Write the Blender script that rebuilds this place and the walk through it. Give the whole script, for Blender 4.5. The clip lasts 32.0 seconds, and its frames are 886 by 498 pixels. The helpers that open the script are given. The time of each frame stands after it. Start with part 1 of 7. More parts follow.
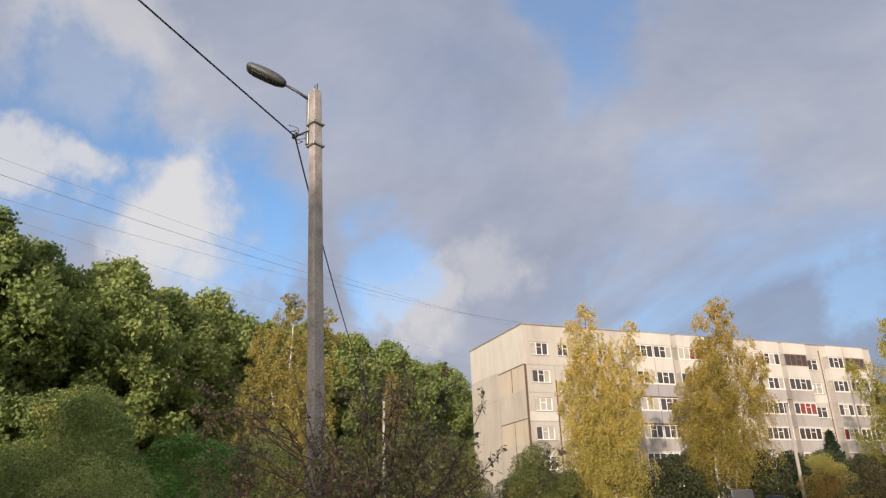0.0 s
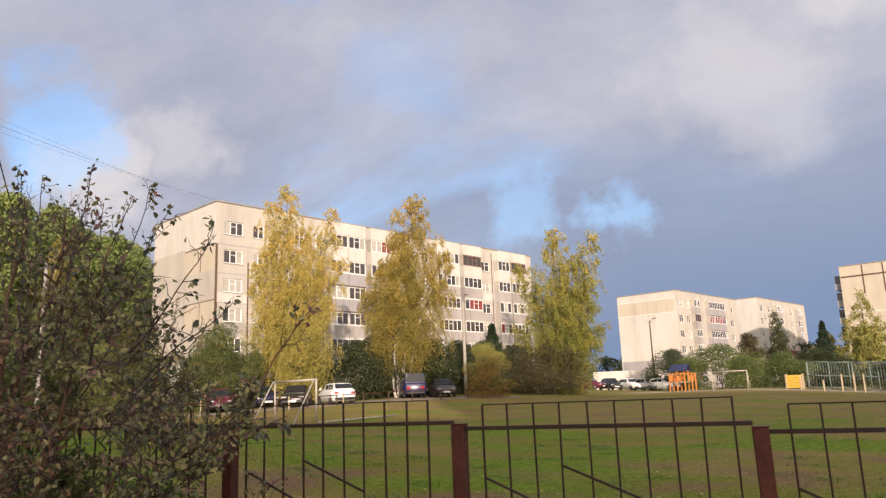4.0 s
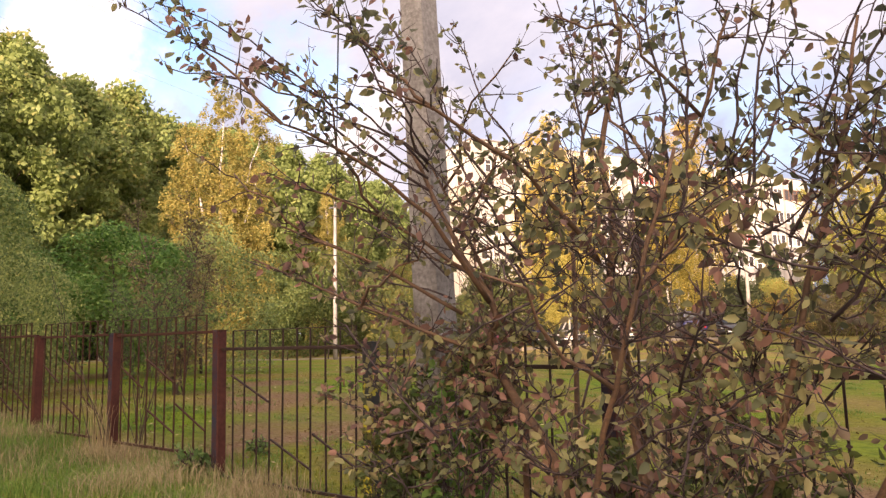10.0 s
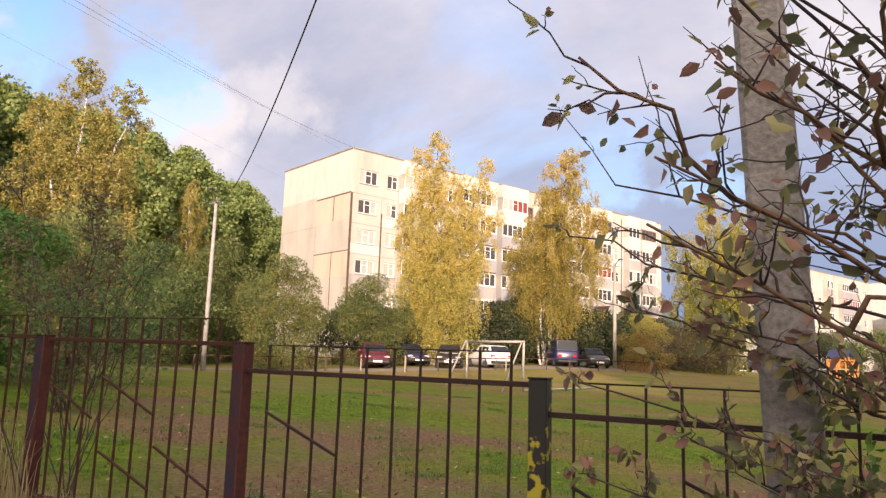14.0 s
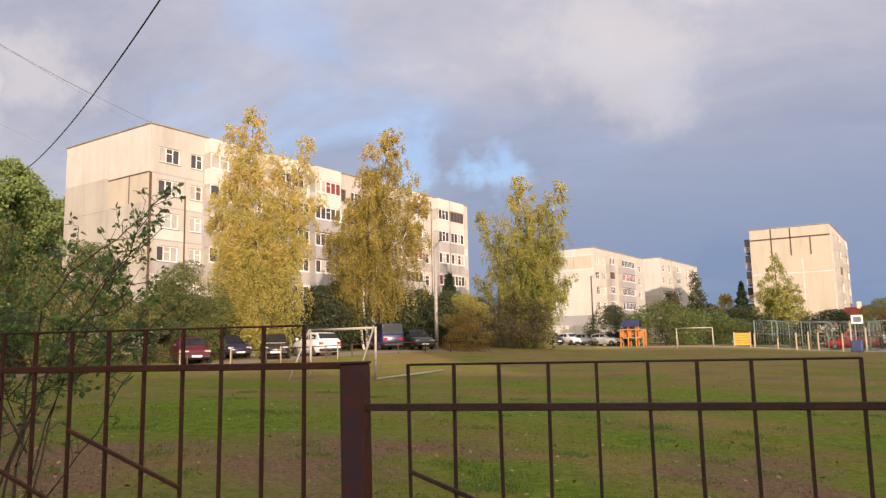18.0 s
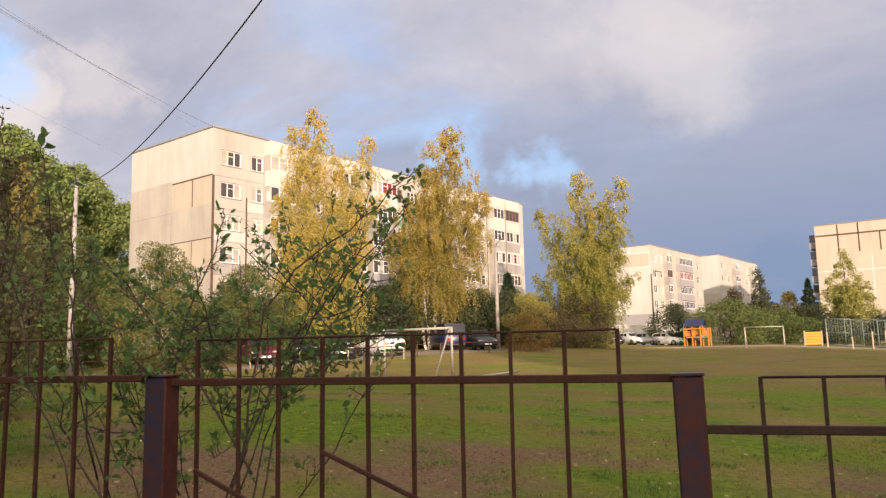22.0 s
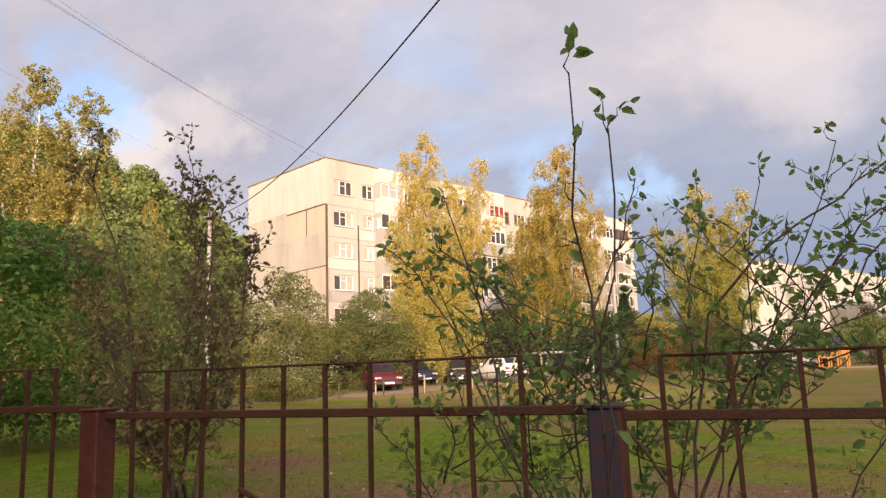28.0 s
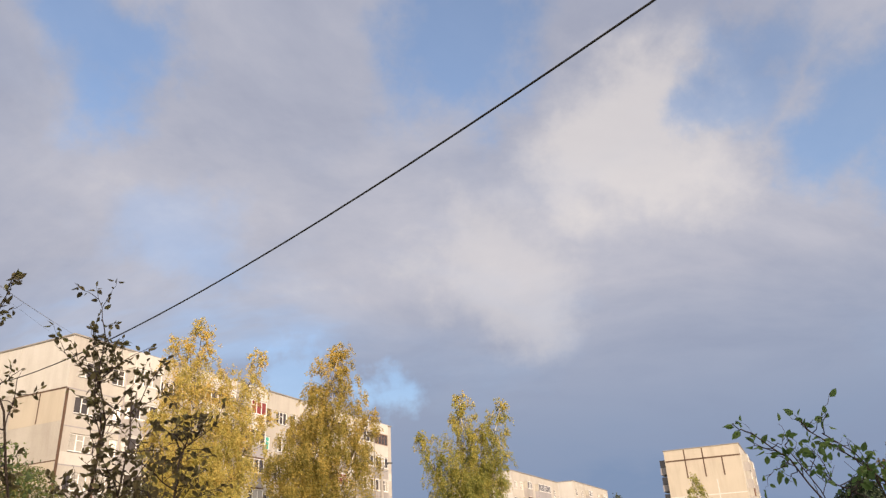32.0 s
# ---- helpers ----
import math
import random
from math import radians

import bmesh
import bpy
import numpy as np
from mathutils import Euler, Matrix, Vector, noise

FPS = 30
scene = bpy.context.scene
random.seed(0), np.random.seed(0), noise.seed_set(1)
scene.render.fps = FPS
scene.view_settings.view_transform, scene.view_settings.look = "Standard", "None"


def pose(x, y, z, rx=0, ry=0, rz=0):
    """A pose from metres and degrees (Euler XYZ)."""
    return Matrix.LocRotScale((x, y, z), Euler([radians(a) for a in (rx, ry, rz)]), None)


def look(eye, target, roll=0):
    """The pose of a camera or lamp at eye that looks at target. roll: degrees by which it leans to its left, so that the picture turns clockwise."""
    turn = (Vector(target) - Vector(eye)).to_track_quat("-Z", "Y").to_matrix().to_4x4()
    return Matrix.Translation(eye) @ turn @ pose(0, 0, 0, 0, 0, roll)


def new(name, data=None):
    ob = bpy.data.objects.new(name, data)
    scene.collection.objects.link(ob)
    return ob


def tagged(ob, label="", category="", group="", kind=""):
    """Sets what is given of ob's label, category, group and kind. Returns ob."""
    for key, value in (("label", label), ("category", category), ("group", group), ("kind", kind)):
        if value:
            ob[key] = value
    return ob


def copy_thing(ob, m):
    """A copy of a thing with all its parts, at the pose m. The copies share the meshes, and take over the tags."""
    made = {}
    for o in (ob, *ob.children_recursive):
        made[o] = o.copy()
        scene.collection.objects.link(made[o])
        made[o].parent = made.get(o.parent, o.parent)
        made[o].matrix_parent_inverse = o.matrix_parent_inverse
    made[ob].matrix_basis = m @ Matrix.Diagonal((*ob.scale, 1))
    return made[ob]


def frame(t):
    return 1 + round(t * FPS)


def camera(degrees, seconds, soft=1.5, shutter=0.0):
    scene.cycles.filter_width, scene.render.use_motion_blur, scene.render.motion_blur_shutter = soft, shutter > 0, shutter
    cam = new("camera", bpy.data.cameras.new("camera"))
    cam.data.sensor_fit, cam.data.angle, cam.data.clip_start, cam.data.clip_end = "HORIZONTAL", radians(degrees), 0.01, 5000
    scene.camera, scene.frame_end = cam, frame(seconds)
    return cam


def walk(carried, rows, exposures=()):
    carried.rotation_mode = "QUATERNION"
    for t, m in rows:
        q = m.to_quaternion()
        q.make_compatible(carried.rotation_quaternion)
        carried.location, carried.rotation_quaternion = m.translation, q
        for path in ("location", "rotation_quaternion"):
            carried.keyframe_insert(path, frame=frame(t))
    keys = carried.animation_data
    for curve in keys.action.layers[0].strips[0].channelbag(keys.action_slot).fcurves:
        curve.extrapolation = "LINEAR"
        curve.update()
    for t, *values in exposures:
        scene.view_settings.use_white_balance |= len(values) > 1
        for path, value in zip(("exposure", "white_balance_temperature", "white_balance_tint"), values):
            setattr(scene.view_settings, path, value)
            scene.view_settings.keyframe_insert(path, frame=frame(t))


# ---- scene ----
cam = camera(61.9, 32.0, 1.35)
PATH = [
    (0, (11.597, -6.399, 1.147), (10.261, -5.088, 1.851), -2.1),
    (0.5, (11.497, -6.293, 1.146), (9.925, -5.245, 1.802), -2.3),
    (1, (11.436, -6.117, 1.145), (9.85, -5.09, 1.801), -2.3),
    (1.5, (11.179, -5.933, 1.117), (9.472, -5.125, 1.776), -2.7),
    (2, (11.05, -5.856, 1.121), (9.193, -5.507, 1.775), 0.2),
    (2.3, (10.975, -5.815, 1.128), (9.111, -5.307, 1.645), 0.8),
    (2.6, (10.797, -5.725, 1.113), (9.099, -4.772, 1.567), -0.7),
    (3, (10.614, -5.521, 1.101), (9.429, -3.952, 1.464), -2.6),
    (3.2, (10.497, -5.417, 1.11), (9.489, -3.725, 1.455), -1.7),
    (3.5, (10.295, -5.292, 1.131), (9.509, -3.499, 1.54), -2.2),
    (5.5, (9.177, -4.59, 1.109), (8.492, -2.736, 1.412), -2.4),
    (6, (8.871, -4.433, 1.122), (8.184, -2.585, 1.461), -1.2),
    (6.5, (8.521, -4.363, 1.109), (7.912, -2.477, 1.384), -0.2),
    (7, (8.191, -4.252, 1.128), (7.575, -2.366, 1.377), -0.6),
    (7.5, (7.907, -4.084, 1.147), (7.217, -2.228, 1.432), -2.4),
    (8, (7.551, -4.014, 1.141), (6.91, -2.141, 1.431), -2.4),
    (8.5, (7.174, -3.952, 1.179), (6.349, -2.142, 1.385), 3.0),
    (8.6, (7.099, -3.943, 1.185), (6.228, -2.158, 1.423), 0.2),
    (9, (6.866, -3.923, 1.205), (5.74, -2.296, 1.503), -2.5),
    (9.4, (6.619, -3.92, 1.243), (5.46, -2.317, 1.532), 1.3),
    (9.5, (6.544, -3.931, 1.239), (5.388, -2.317, 1.481), -1.5),
    (10, (6.08, -4.005, 1.162), (4.813, -2.478, 1.411), -1.2),
    (10.5, (5.633, -3.929, 1.185), (4.229, -2.527, 1.438), -1.2),
    (11, (5.314, -3.861, 1.205), (3.875, -2.498, 1.471), -1.6),
    (11.5, (4.995, -3.885, 1.23), (3.657, -2.433, 1.549), -1.5),
    (12, (4.6, -3.853, 1.236), (3.233, -2.411, 1.462), -2.0),
    (12.5, (4.065, -3.621, 1.169), (2.75, -2.133, 1.406), -1.2),
    (13, (3.935, -3.867, 1.258), (2.796, -2.234, 1.452), -0.4),
    (13.5, (3.656, -3.765, 1.282), (2.561, -2.105, 1.489), -0.9),
    (14, (3.363, -3.597, 1.245), (2.428, -1.854, 1.542), 2.0),
    (14.5, (3.003, -3.567, 1.328), (2.404, -1.682, 1.619), -0.4),
    (16.5, (1.864, -3.277, 1.313), (1.465, -1.333, 1.554), -0.4),
    (17, (1.617, -3.113, 1.339), (1.258, -1.17, 1.65), -1.6),
    (17.5, (1.318, -2.9, 1.354), (1.052, -0.934, 1.609), 0.1),
    (18, (1.008, -2.834, 1.374), (0.585, -0.896, 1.631), -1.2),
    (18.2, (0.952, -2.833, 1.383), (0.468, -0.908, 1.623), -1.5),
    (18.5, (0.898, -2.825, 1.397), (0.586, -0.863, 1.632), -3.8),
    (19, (0.671, -2.728, 1.385), (0.411, -0.758, 1.609), -0.3),
    (19.5, (0.412, -2.641, 1.411), (0.393, -0.654, 1.638), -3.4),
    (20, (0.255, -2.537, 1.402), (0.265, -0.551, 1.635), -0.1),
    (20.5, (0.144, -2.473, 1.416), (-0.015, -0.504, 1.728), -2.7),
    (21, (0.043, -2.539, 1.418), (-0.264, -0.577, 1.657), -0.7),
    (21.5, (-0.024, -2.556, 1.421), (-0.435, -0.613, 1.655), -0.8),
    (22, (-0.06, -2.567, 1.422), (-0.609, -0.661, 1.681), -1.3),
    (22.5, (-0.082, -2.552, 1.424), (-0.732, -0.679, 1.688), -2.6),
    (23, (-0.052, -2.532, 1.418), (-0.54, -0.61, 1.677), -3.1),
    (23.5, (0.004, -2.545, 1.422), (-0.335, -0.594, 1.699), -2.8),
    (24, (0.029, -2.57, 1.419), (-0.253, -0.606, 1.677), -1.9),
    (24.5, (0.018, -2.541, 1.426), (-0.367, -0.596, 1.689), -2.3),
    (25, (0.003, -2.491, 1.415), (-0.526, -0.575, 1.641), -2.4),
    (25.5, (-0.2, -2.445, 1.409), (-0.78, -0.536, 1.558), -2.4),
    (27.5, (-1.187, -2.287, 1.445), (-1.907, -0.451, 1.776), -3.0),
    (28, (-1.525, -2.174, 1.435), (-2.314, -0.367, 1.767), -2.0),
    (28.5, (-1.797, -2.092, 1.451), (-2.658, -0.309, 1.735), -1.7),
    (29, (-2.113, -2.103, 1.441), (-2.764, -0.227, 1.679), -2.1),
    (29.5, (-2.371, -2.119, 1.423), (-2.979, -0.232, 1.688), -1.5),
    (30, (-2.641, -2.064, 1.407), (-3.113, -0.131, 1.603), -4.7),
    (30.5, (-2.907, -2.019, 1.404), (-2.852, -0.031, 1.623), -0.8),
    (31, (-3.163, -2.103, 1.449), (-3.094, -0.123, 1.726), -2.5),
    (31.5, (-3.41, -2.215, 1.474), (-3.607, -0.306, 2.039), -3.7),
    (32, (-3.738, -2.425, 1.487), (-3.831, -0.601, 2.302), -3.2),
]
# seconds, stops, kelvin, tint
EXPOSURES = [(0.0, 0.05, 6300, 9), (1.0, 0.1, 6300, 9), (2.0, 0.27, 6400, 10), (3.5, 0.25, 6500, 12), (6.0, 0.24, 6700, 13), (7.0, 0.36, 6800, 14), (8.0, 0.42, 6900, 15), (9.0, 0.86, 7300, 18), (10.5, 1.08, 7400, 21), (11.5, 0.93, 7300, 20), (13.0, 0.76, 7000, 18), (14.5, 0.56, 6700, 15),
             (16.5, 0.20, 6800, 14), (18.0, 0.30, 6750, 14), (19.0, 0.28, 6750, 14), (20.0, 0.22, 6750, 14), (21.0, 0.26, 6800, 14), (22.0, 0.38, 6900, 14), (23.0, 0.40, 6900, 14), (24.0, 0.25, 6900, 15), (25.5, 0.38, 6900, 15), (27.5, 0.5, 7200, 16), (31.0, 0.45, 7300, 15), (32.0, 0.2, 6700, 11)]
walk(cam, [(t, look(eye, target, roll)) for t, eye, target, roll in PATH], EXPOSURES)

# ---------------------------------------------------------------- world, sun, exposure
SUN_FROM = Vector((0.46, -0.888, 0.0)).normalized()
SUN_ELEV = radians(11.0)


def build_world():
    w = bpy.data.worlds.new("evening_sky")
    scene.world = w
    w.use_nodes = True
    nt = w.node_tree
    nt.nodes.clear()
    N = lambda kind: nt.nodes.new(kind)
    K = nt.links.new
    out, bg = N("ShaderNodeOutputWorld"), N("ShaderNodeBackground")
    sky = N("ShaderNodeTexSky")
    sky.sky_type, sky.sun_disc = "NISHITA", False
    sky.sun_elevation = SUN_ELEV
    sky.sun_rotation = math.atan2(SUN_FROM.x, SUN_FROM.y)
    sky.air_density, sky.dust_density, sky.ozone_density = 1.0, 1.2, 1.6
    gain = N("ShaderNodeMixRGB")
    gain.blend_type, gain.inputs[0].default_value = "MULTIPLY", 1.0
    gain.inputs[2].default_value = (0.190, 0.212, 0.246, 1)
    K(sky.outputs[0], gain.inputs[1])
    tc, sep = N("ShaderNodeTexCoord"), N("ShaderNodeSeparateXYZ")
    K(tc.outputs["Generated"], sep.inputs[0])

    def m(op, a, b=None, c=None):
        n = N("ShaderNodeMath")
        n.operation = op
        for i, v in enumerate((a, b, c)):
            if v is None:
                continue
            if isinstance(v, (int, float)):
                n.inputs[i].default_value = v
            else:
                K(v, n.inputs[i])
        return n.outputs[0]

    def ramp(fac, stops):
        r = N("ShaderNodeValToRGB")
        e = r.color_ramp.elements
        while len(e) < len(stops):
            e.new(0.5)
        for el, (p, c) in zip(e, stops):
            el.position, el.color = p, (c, c, c, 1) if isinstance(c, (int, float)) else (*c, 1)
        K(fac, r.inputs[0])
        return r.outputs[0]

    up = m("MAXIMUM", sep.outputs[2], 0.0)
    deep = m("ADD", up, 0.30)
    comb = N("ShaderNodeCombineXYZ")
    K(m("DIVIDE", sep.outputs[0], deep), comb.inputs[0])
    K(m("DIVIDE", sep.outputs[1], deep), comb.inputs[1])

    def noise_at(scale, detail, rough, shift, distort=0.0):
        mp = N("ShaderNodeMapping")
        mp.inputs["Location"].default_value = shift
        mp.inputs["Scale"].default_value = (scale, scale * 1.25, scale)
        K(comb.outputs[0], mp.inputs[0])
        n = N("ShaderNodeTexNoise")
        n.inputs["Scale"].default_value, n.inputs["Detail"].default_value = 1.0, detail
        n.inputs["Roughness"].default_value, n.inputs["Distortion"].default_value = rough, distort
        K(mp.outputs[0], n.inputs["Vector"])
        return n.outputs["Fac"]

    # the looked-at direction, pushed about by noise, so that the outlines of the clouds are ragged
    wn = N("ShaderNodeTexNoise")
    wn.inputs["Scale"].default_value, wn.inputs["Detail"].default_value, wn.inputs["Roughness"].default_value = 5.0, 6.0, 0.62
    K(tc.outputs["Generated"], wn.inputs["Vector"])
    off = N("ShaderNodeVectorMath")
    off.operation = "MULTIPLY_ADD"
    off.inputs[1].default_value, off.inputs[2].default_value = (0.30,) * 3, (-0.15,) * 3
    K(wn.outputs["Color"], off.inputs[0])
    away = N("ShaderNodeVectorMath")
    K(tc.outputs["Generated"], away.inputs[0])
    K(off.outputs[0], away.inputs[1])

    def lobes(spots):
        """Sum of soft round patches: direction, size in degrees, weight."""
        total = None
        for x, y, z, size, w in spots:
            dp = N("ShaderNodeVectorMath")
            dp.operation = "DISTANCE"
            K(away.outputs[0], dp.inputs[0])
            dp.inputs[1].default_value = (x, y, z)
            fall = N("ShaderNodeMapRange")
            fall.interpolation_type = "SMOOTHSTEP"
            r = radians(size)
            fall.inputs["From Min"].default_value, fall.inputs["From Max"].default_value = r, r * 0.35
            fall.inputs["To Min"].default_value, fall.inputs["To Max"].default_value = 0.0, w
            K(dp.outputs["Value"], fall.inputs["Value"])
            total = fall.outputs[0] if total is None else m("MAXIMUM", total, fall.outputs[0])
        return total

    ahead = m("ADD", m("MULTIPLY", sep.outputs[0], 0.30), m("MULTIPLY", sep.outputs[1], 0.95))
    blue = lobes([(-0.87, 0.24, 0.45, 9, 1.0), (-0.83, 0.42, 0.38, 7.5, 1.0), (-0.72, 0.61, 0.33, 5, 0.7), (-0.83, -0.01, 0.55, 8, 1.0), (-0.42, 0.67, 0.61, 7, 0.7), (-0.37, 0.84, 0.40, 6, 0.25),
                  (-0.24, 0.94, 0.25, 4, 0.36), (-0.14, 0.96, 0.23, 3.5, 0.42), (-0.02, 0.78, 0.63, 8, 0.7), (0.33, 0.77, 0.55, 6, 0.55), (0.46, 0.76, 0.46, 7, 0.7)])
    cover = noise_at(0.95, 6.0, 0.55, (3.1, 1.7, 0.0), 0.35)
    mask = ramp(cover, [(0.20, 0.35), (0.36, 0.92), (0.46, 1.0)])
    mask = m("MULTIPLY", mask, m("SUBTRACT", 1.0, blue))
    body = noise_at(1.55, 8.0, 0.60, (8.3, 4.1, 2.0), 0.3)
    cloud = ramp(body, [(0.28, (0.265, 0.295, 0.40)), (0.46, (0.355, 0.38, 0.475)), (0.62, (0.45, 0.46, 0.535)), (0.80, (0.64, 0.62, 0.62))])
    # the low bank: slate blue near the horizon ahead
    low = m("SUBTRACT", 1.0, m("MINIMUM", m("MULTIPLY", up, 2.9), 1.0))
    bank = m("MULTIPLY", m("POWER", low, 0.75), m("MINIMUM", m("MAXIMUM", m("MULTIPLY", m("SUBTRACT", ahead, 0.62), 3.6), 0.0), 1.0))
    bank = m("MINIMUM", m("MULTIPLY", m("MULTIPLY", bank, m("ADD", m("MULTIPLY", body, 1.6), 0.30)), 0.95), 0.92)
    dark = N("ShaderNodeMixRGB")
    dark.inputs[2].default_value = (0.165, 0.245, 0.400, 1)
    K(bank, dark.inputs[0])
    K(cloud, dark.inputs[1])
    # sunlit white heads
    heap = lobes([(-0.86, 0.35, 0.37, 7, 1.0), (-0.88, 0.19, 0.42, 5, 0.9), (-0.80, 0.24, 0.55, 8, 0.5), (-0.83, -0.12, 0.55, 5, 0.55), (-0.81, -0.24, 0.53, 5, 0.6), (0.23, 0.84, 0.50, 10, 0.55),
                  (0.05, 0.92, 0.38, 8, 0.35), (-0.90, 0.05, 0.36, 8, 0.5), (-0.70, 0.66, 0.30, 5, 0.6), (-0.62, 0.70, 0.34, 5, 0.4), (-0.60, -0.50, 0.50, 20, 0.6)])
    white = N("ShaderNodeMixRGB")
    white.inputs[2].default_value = (0.76, 0.71, 0.675, 1)
    K(heap, white.inputs[0])
    K(dark.outputs[0], white.inputs[1])
    mixed = N("ShaderNodeMixRGB")
    K(m("MAXIMUM", mask, m("MULTIPLY", heap, 0.9)), mixed.inputs[0])
    K(gain.outputs[0], mixed.inputs[1])
    K(white.outputs[0], mixed.inputs[2])
    # the bright hazy sky round the low sun
    sd = SUN_FROM * math.cos(SUN_ELEV) + Vector((0, 0, math.sin(SUN_ELEV)))
    dot = N("ShaderNodeVectorMath")
    dot.operation = "DOT_PRODUCT"
    dot.inputs[1].default_value = sd
    K(tc.outputs["Generated"], dot.inputs[0])
    near_sun = m("POWER", m("MAXIMUM", dot.outputs["Value"], 0.0), 3.0)
    haze = N("ShaderNodeMixRGB")
    haze.blend_type = "ADD"
    haze.inputs[2].default_value = (2.7, 2.25, 1.65, 1)
    K(near_sun, haze.inputs[0])
    K(mixed.outputs[0], haze.inputs[1])
    K(haze.outputs[0], bg.inputs[0])
    bg.inputs[1].default_value = 1.0
    K(bg.outputs[0], out.inputs[0])


build_world()
sun_data = bpy.data.lights.new("sun", "SUN")
sun_data.energy, sun_data.angle, sun_data.color = 5.2, radians(0.6), (1.0, 0.80, 0.635)
sun = new("sun", sun_data)
sun_way = -(SUN_FROM * math.cos(SUN_ELEV) + Vector((0, 0, math.sin(SUN_ELEV))))
sun.matrix_world = Matrix.Translation((20, -60, 30)) @ sun_way.to_track_quat("-Z", "Y").to_matrix().to_4x4()

# ---------------------------------------------------------------- materials
MATS = {}


def material(name, color, rough=0.8, metal=0.0, other=None, scale=6.0, fine=60.0, bump=0.15, spread=0.5, obj=0.0, spec=0.5):
    """Two colours mixed by a coarse and a fine noise in world space, with relief from the fine one."""
    if name in MATS:
        return MATS[name]
    ma = bpy.data.materials.new(name)
    ma.use_nodes = True
    nt = ma.node_tree
    b = nt.nodes["Principled BSDF"]
    b.inputs["Roughness"].default_value, b.inputs["Metallic"].default_value = rough, metal
    b.inputs["Specular IOR Level"].default_value = spec
    other = other or tuple(c * 0.7 for c in color)
    geo = nt.nodes.new("ShaderNodeNewGeometry")
    n1, n2 = nt.nodes.new("ShaderNodeTexNoise"), nt.nodes.new("ShaderNodeTexNoise")
    for n, s in ((n1, scale), (n2, fine)):
        n.inputs["Scale"].default_value, n.inputs["Detail"].default_value = s, 5.0
        nt.links.new(geo.outputs["Position"], n.inputs["Vector"])
    add = nt.nodes.new("ShaderNodeMath")
    add.operation = "MULTIPLY_ADD"
    add.inputs[1].default_value = 0.5
    nt.links.new(n2.outputs["Fac"], add.inputs[0])
    half = nt.nodes.new("ShaderNodeMath")
    half.operation = "MULTIPLY"
    half.inputs[1].default_value = 0.5
    nt.links.new(n1.outputs["Fac"], half.inputs[0])
    nt.links.new(half.outputs[0], add.inputs[2])
    ramp = nt.nodes.new("ShaderNodeValToRGB")
    ramp.color_ramp.elements[0].position = 0.5 - spread * 0.25
    ramp.color_ramp.elements[1].position = 0.5 + spread * 0.25
    ramp.color_ramp.elements[0].color = (*color, 1)
    ramp.color_ramp.elements[1].color = (*other, 1)
    nt.links.new(add.outputs[0], ramp.inputs[0])
    last = ramp.outputs[0]
    if obj:
        info, hsv = nt.nodes.new("ShaderNodeObjectInfo"), nt.nodes.new("ShaderNodeHueSaturation")
        mr = nt.nodes.new("ShaderNodeMapRange")
        mr.inputs["To Min"].default_value, mr.inputs["To Max"].default_value = 1 - obj, 1 + obj
        nt.links.new(info.outputs["Random"], mr.inputs["Value"])
        nt.links.new(mr.outputs[0], hsv.inputs["Value"])
        nt.links.new(last, hsv.inputs["Color"])
        last = hsv.outputs[0]
    nt.links.new(last, b.inputs["Base Color"])
    if bump:
        bp = nt.nodes.new("ShaderNodeBump")
        bp.inputs["Strength"].default_value, bp.inputs["Distance"].default_value = bump, 0.02
        nt.links.new(n2.outputs["Fac"], bp.inputs["Height"])
        nt.links.new(bp.outputs[0], b.inputs["Normal"])
    MATS[name] = ma
    return ma


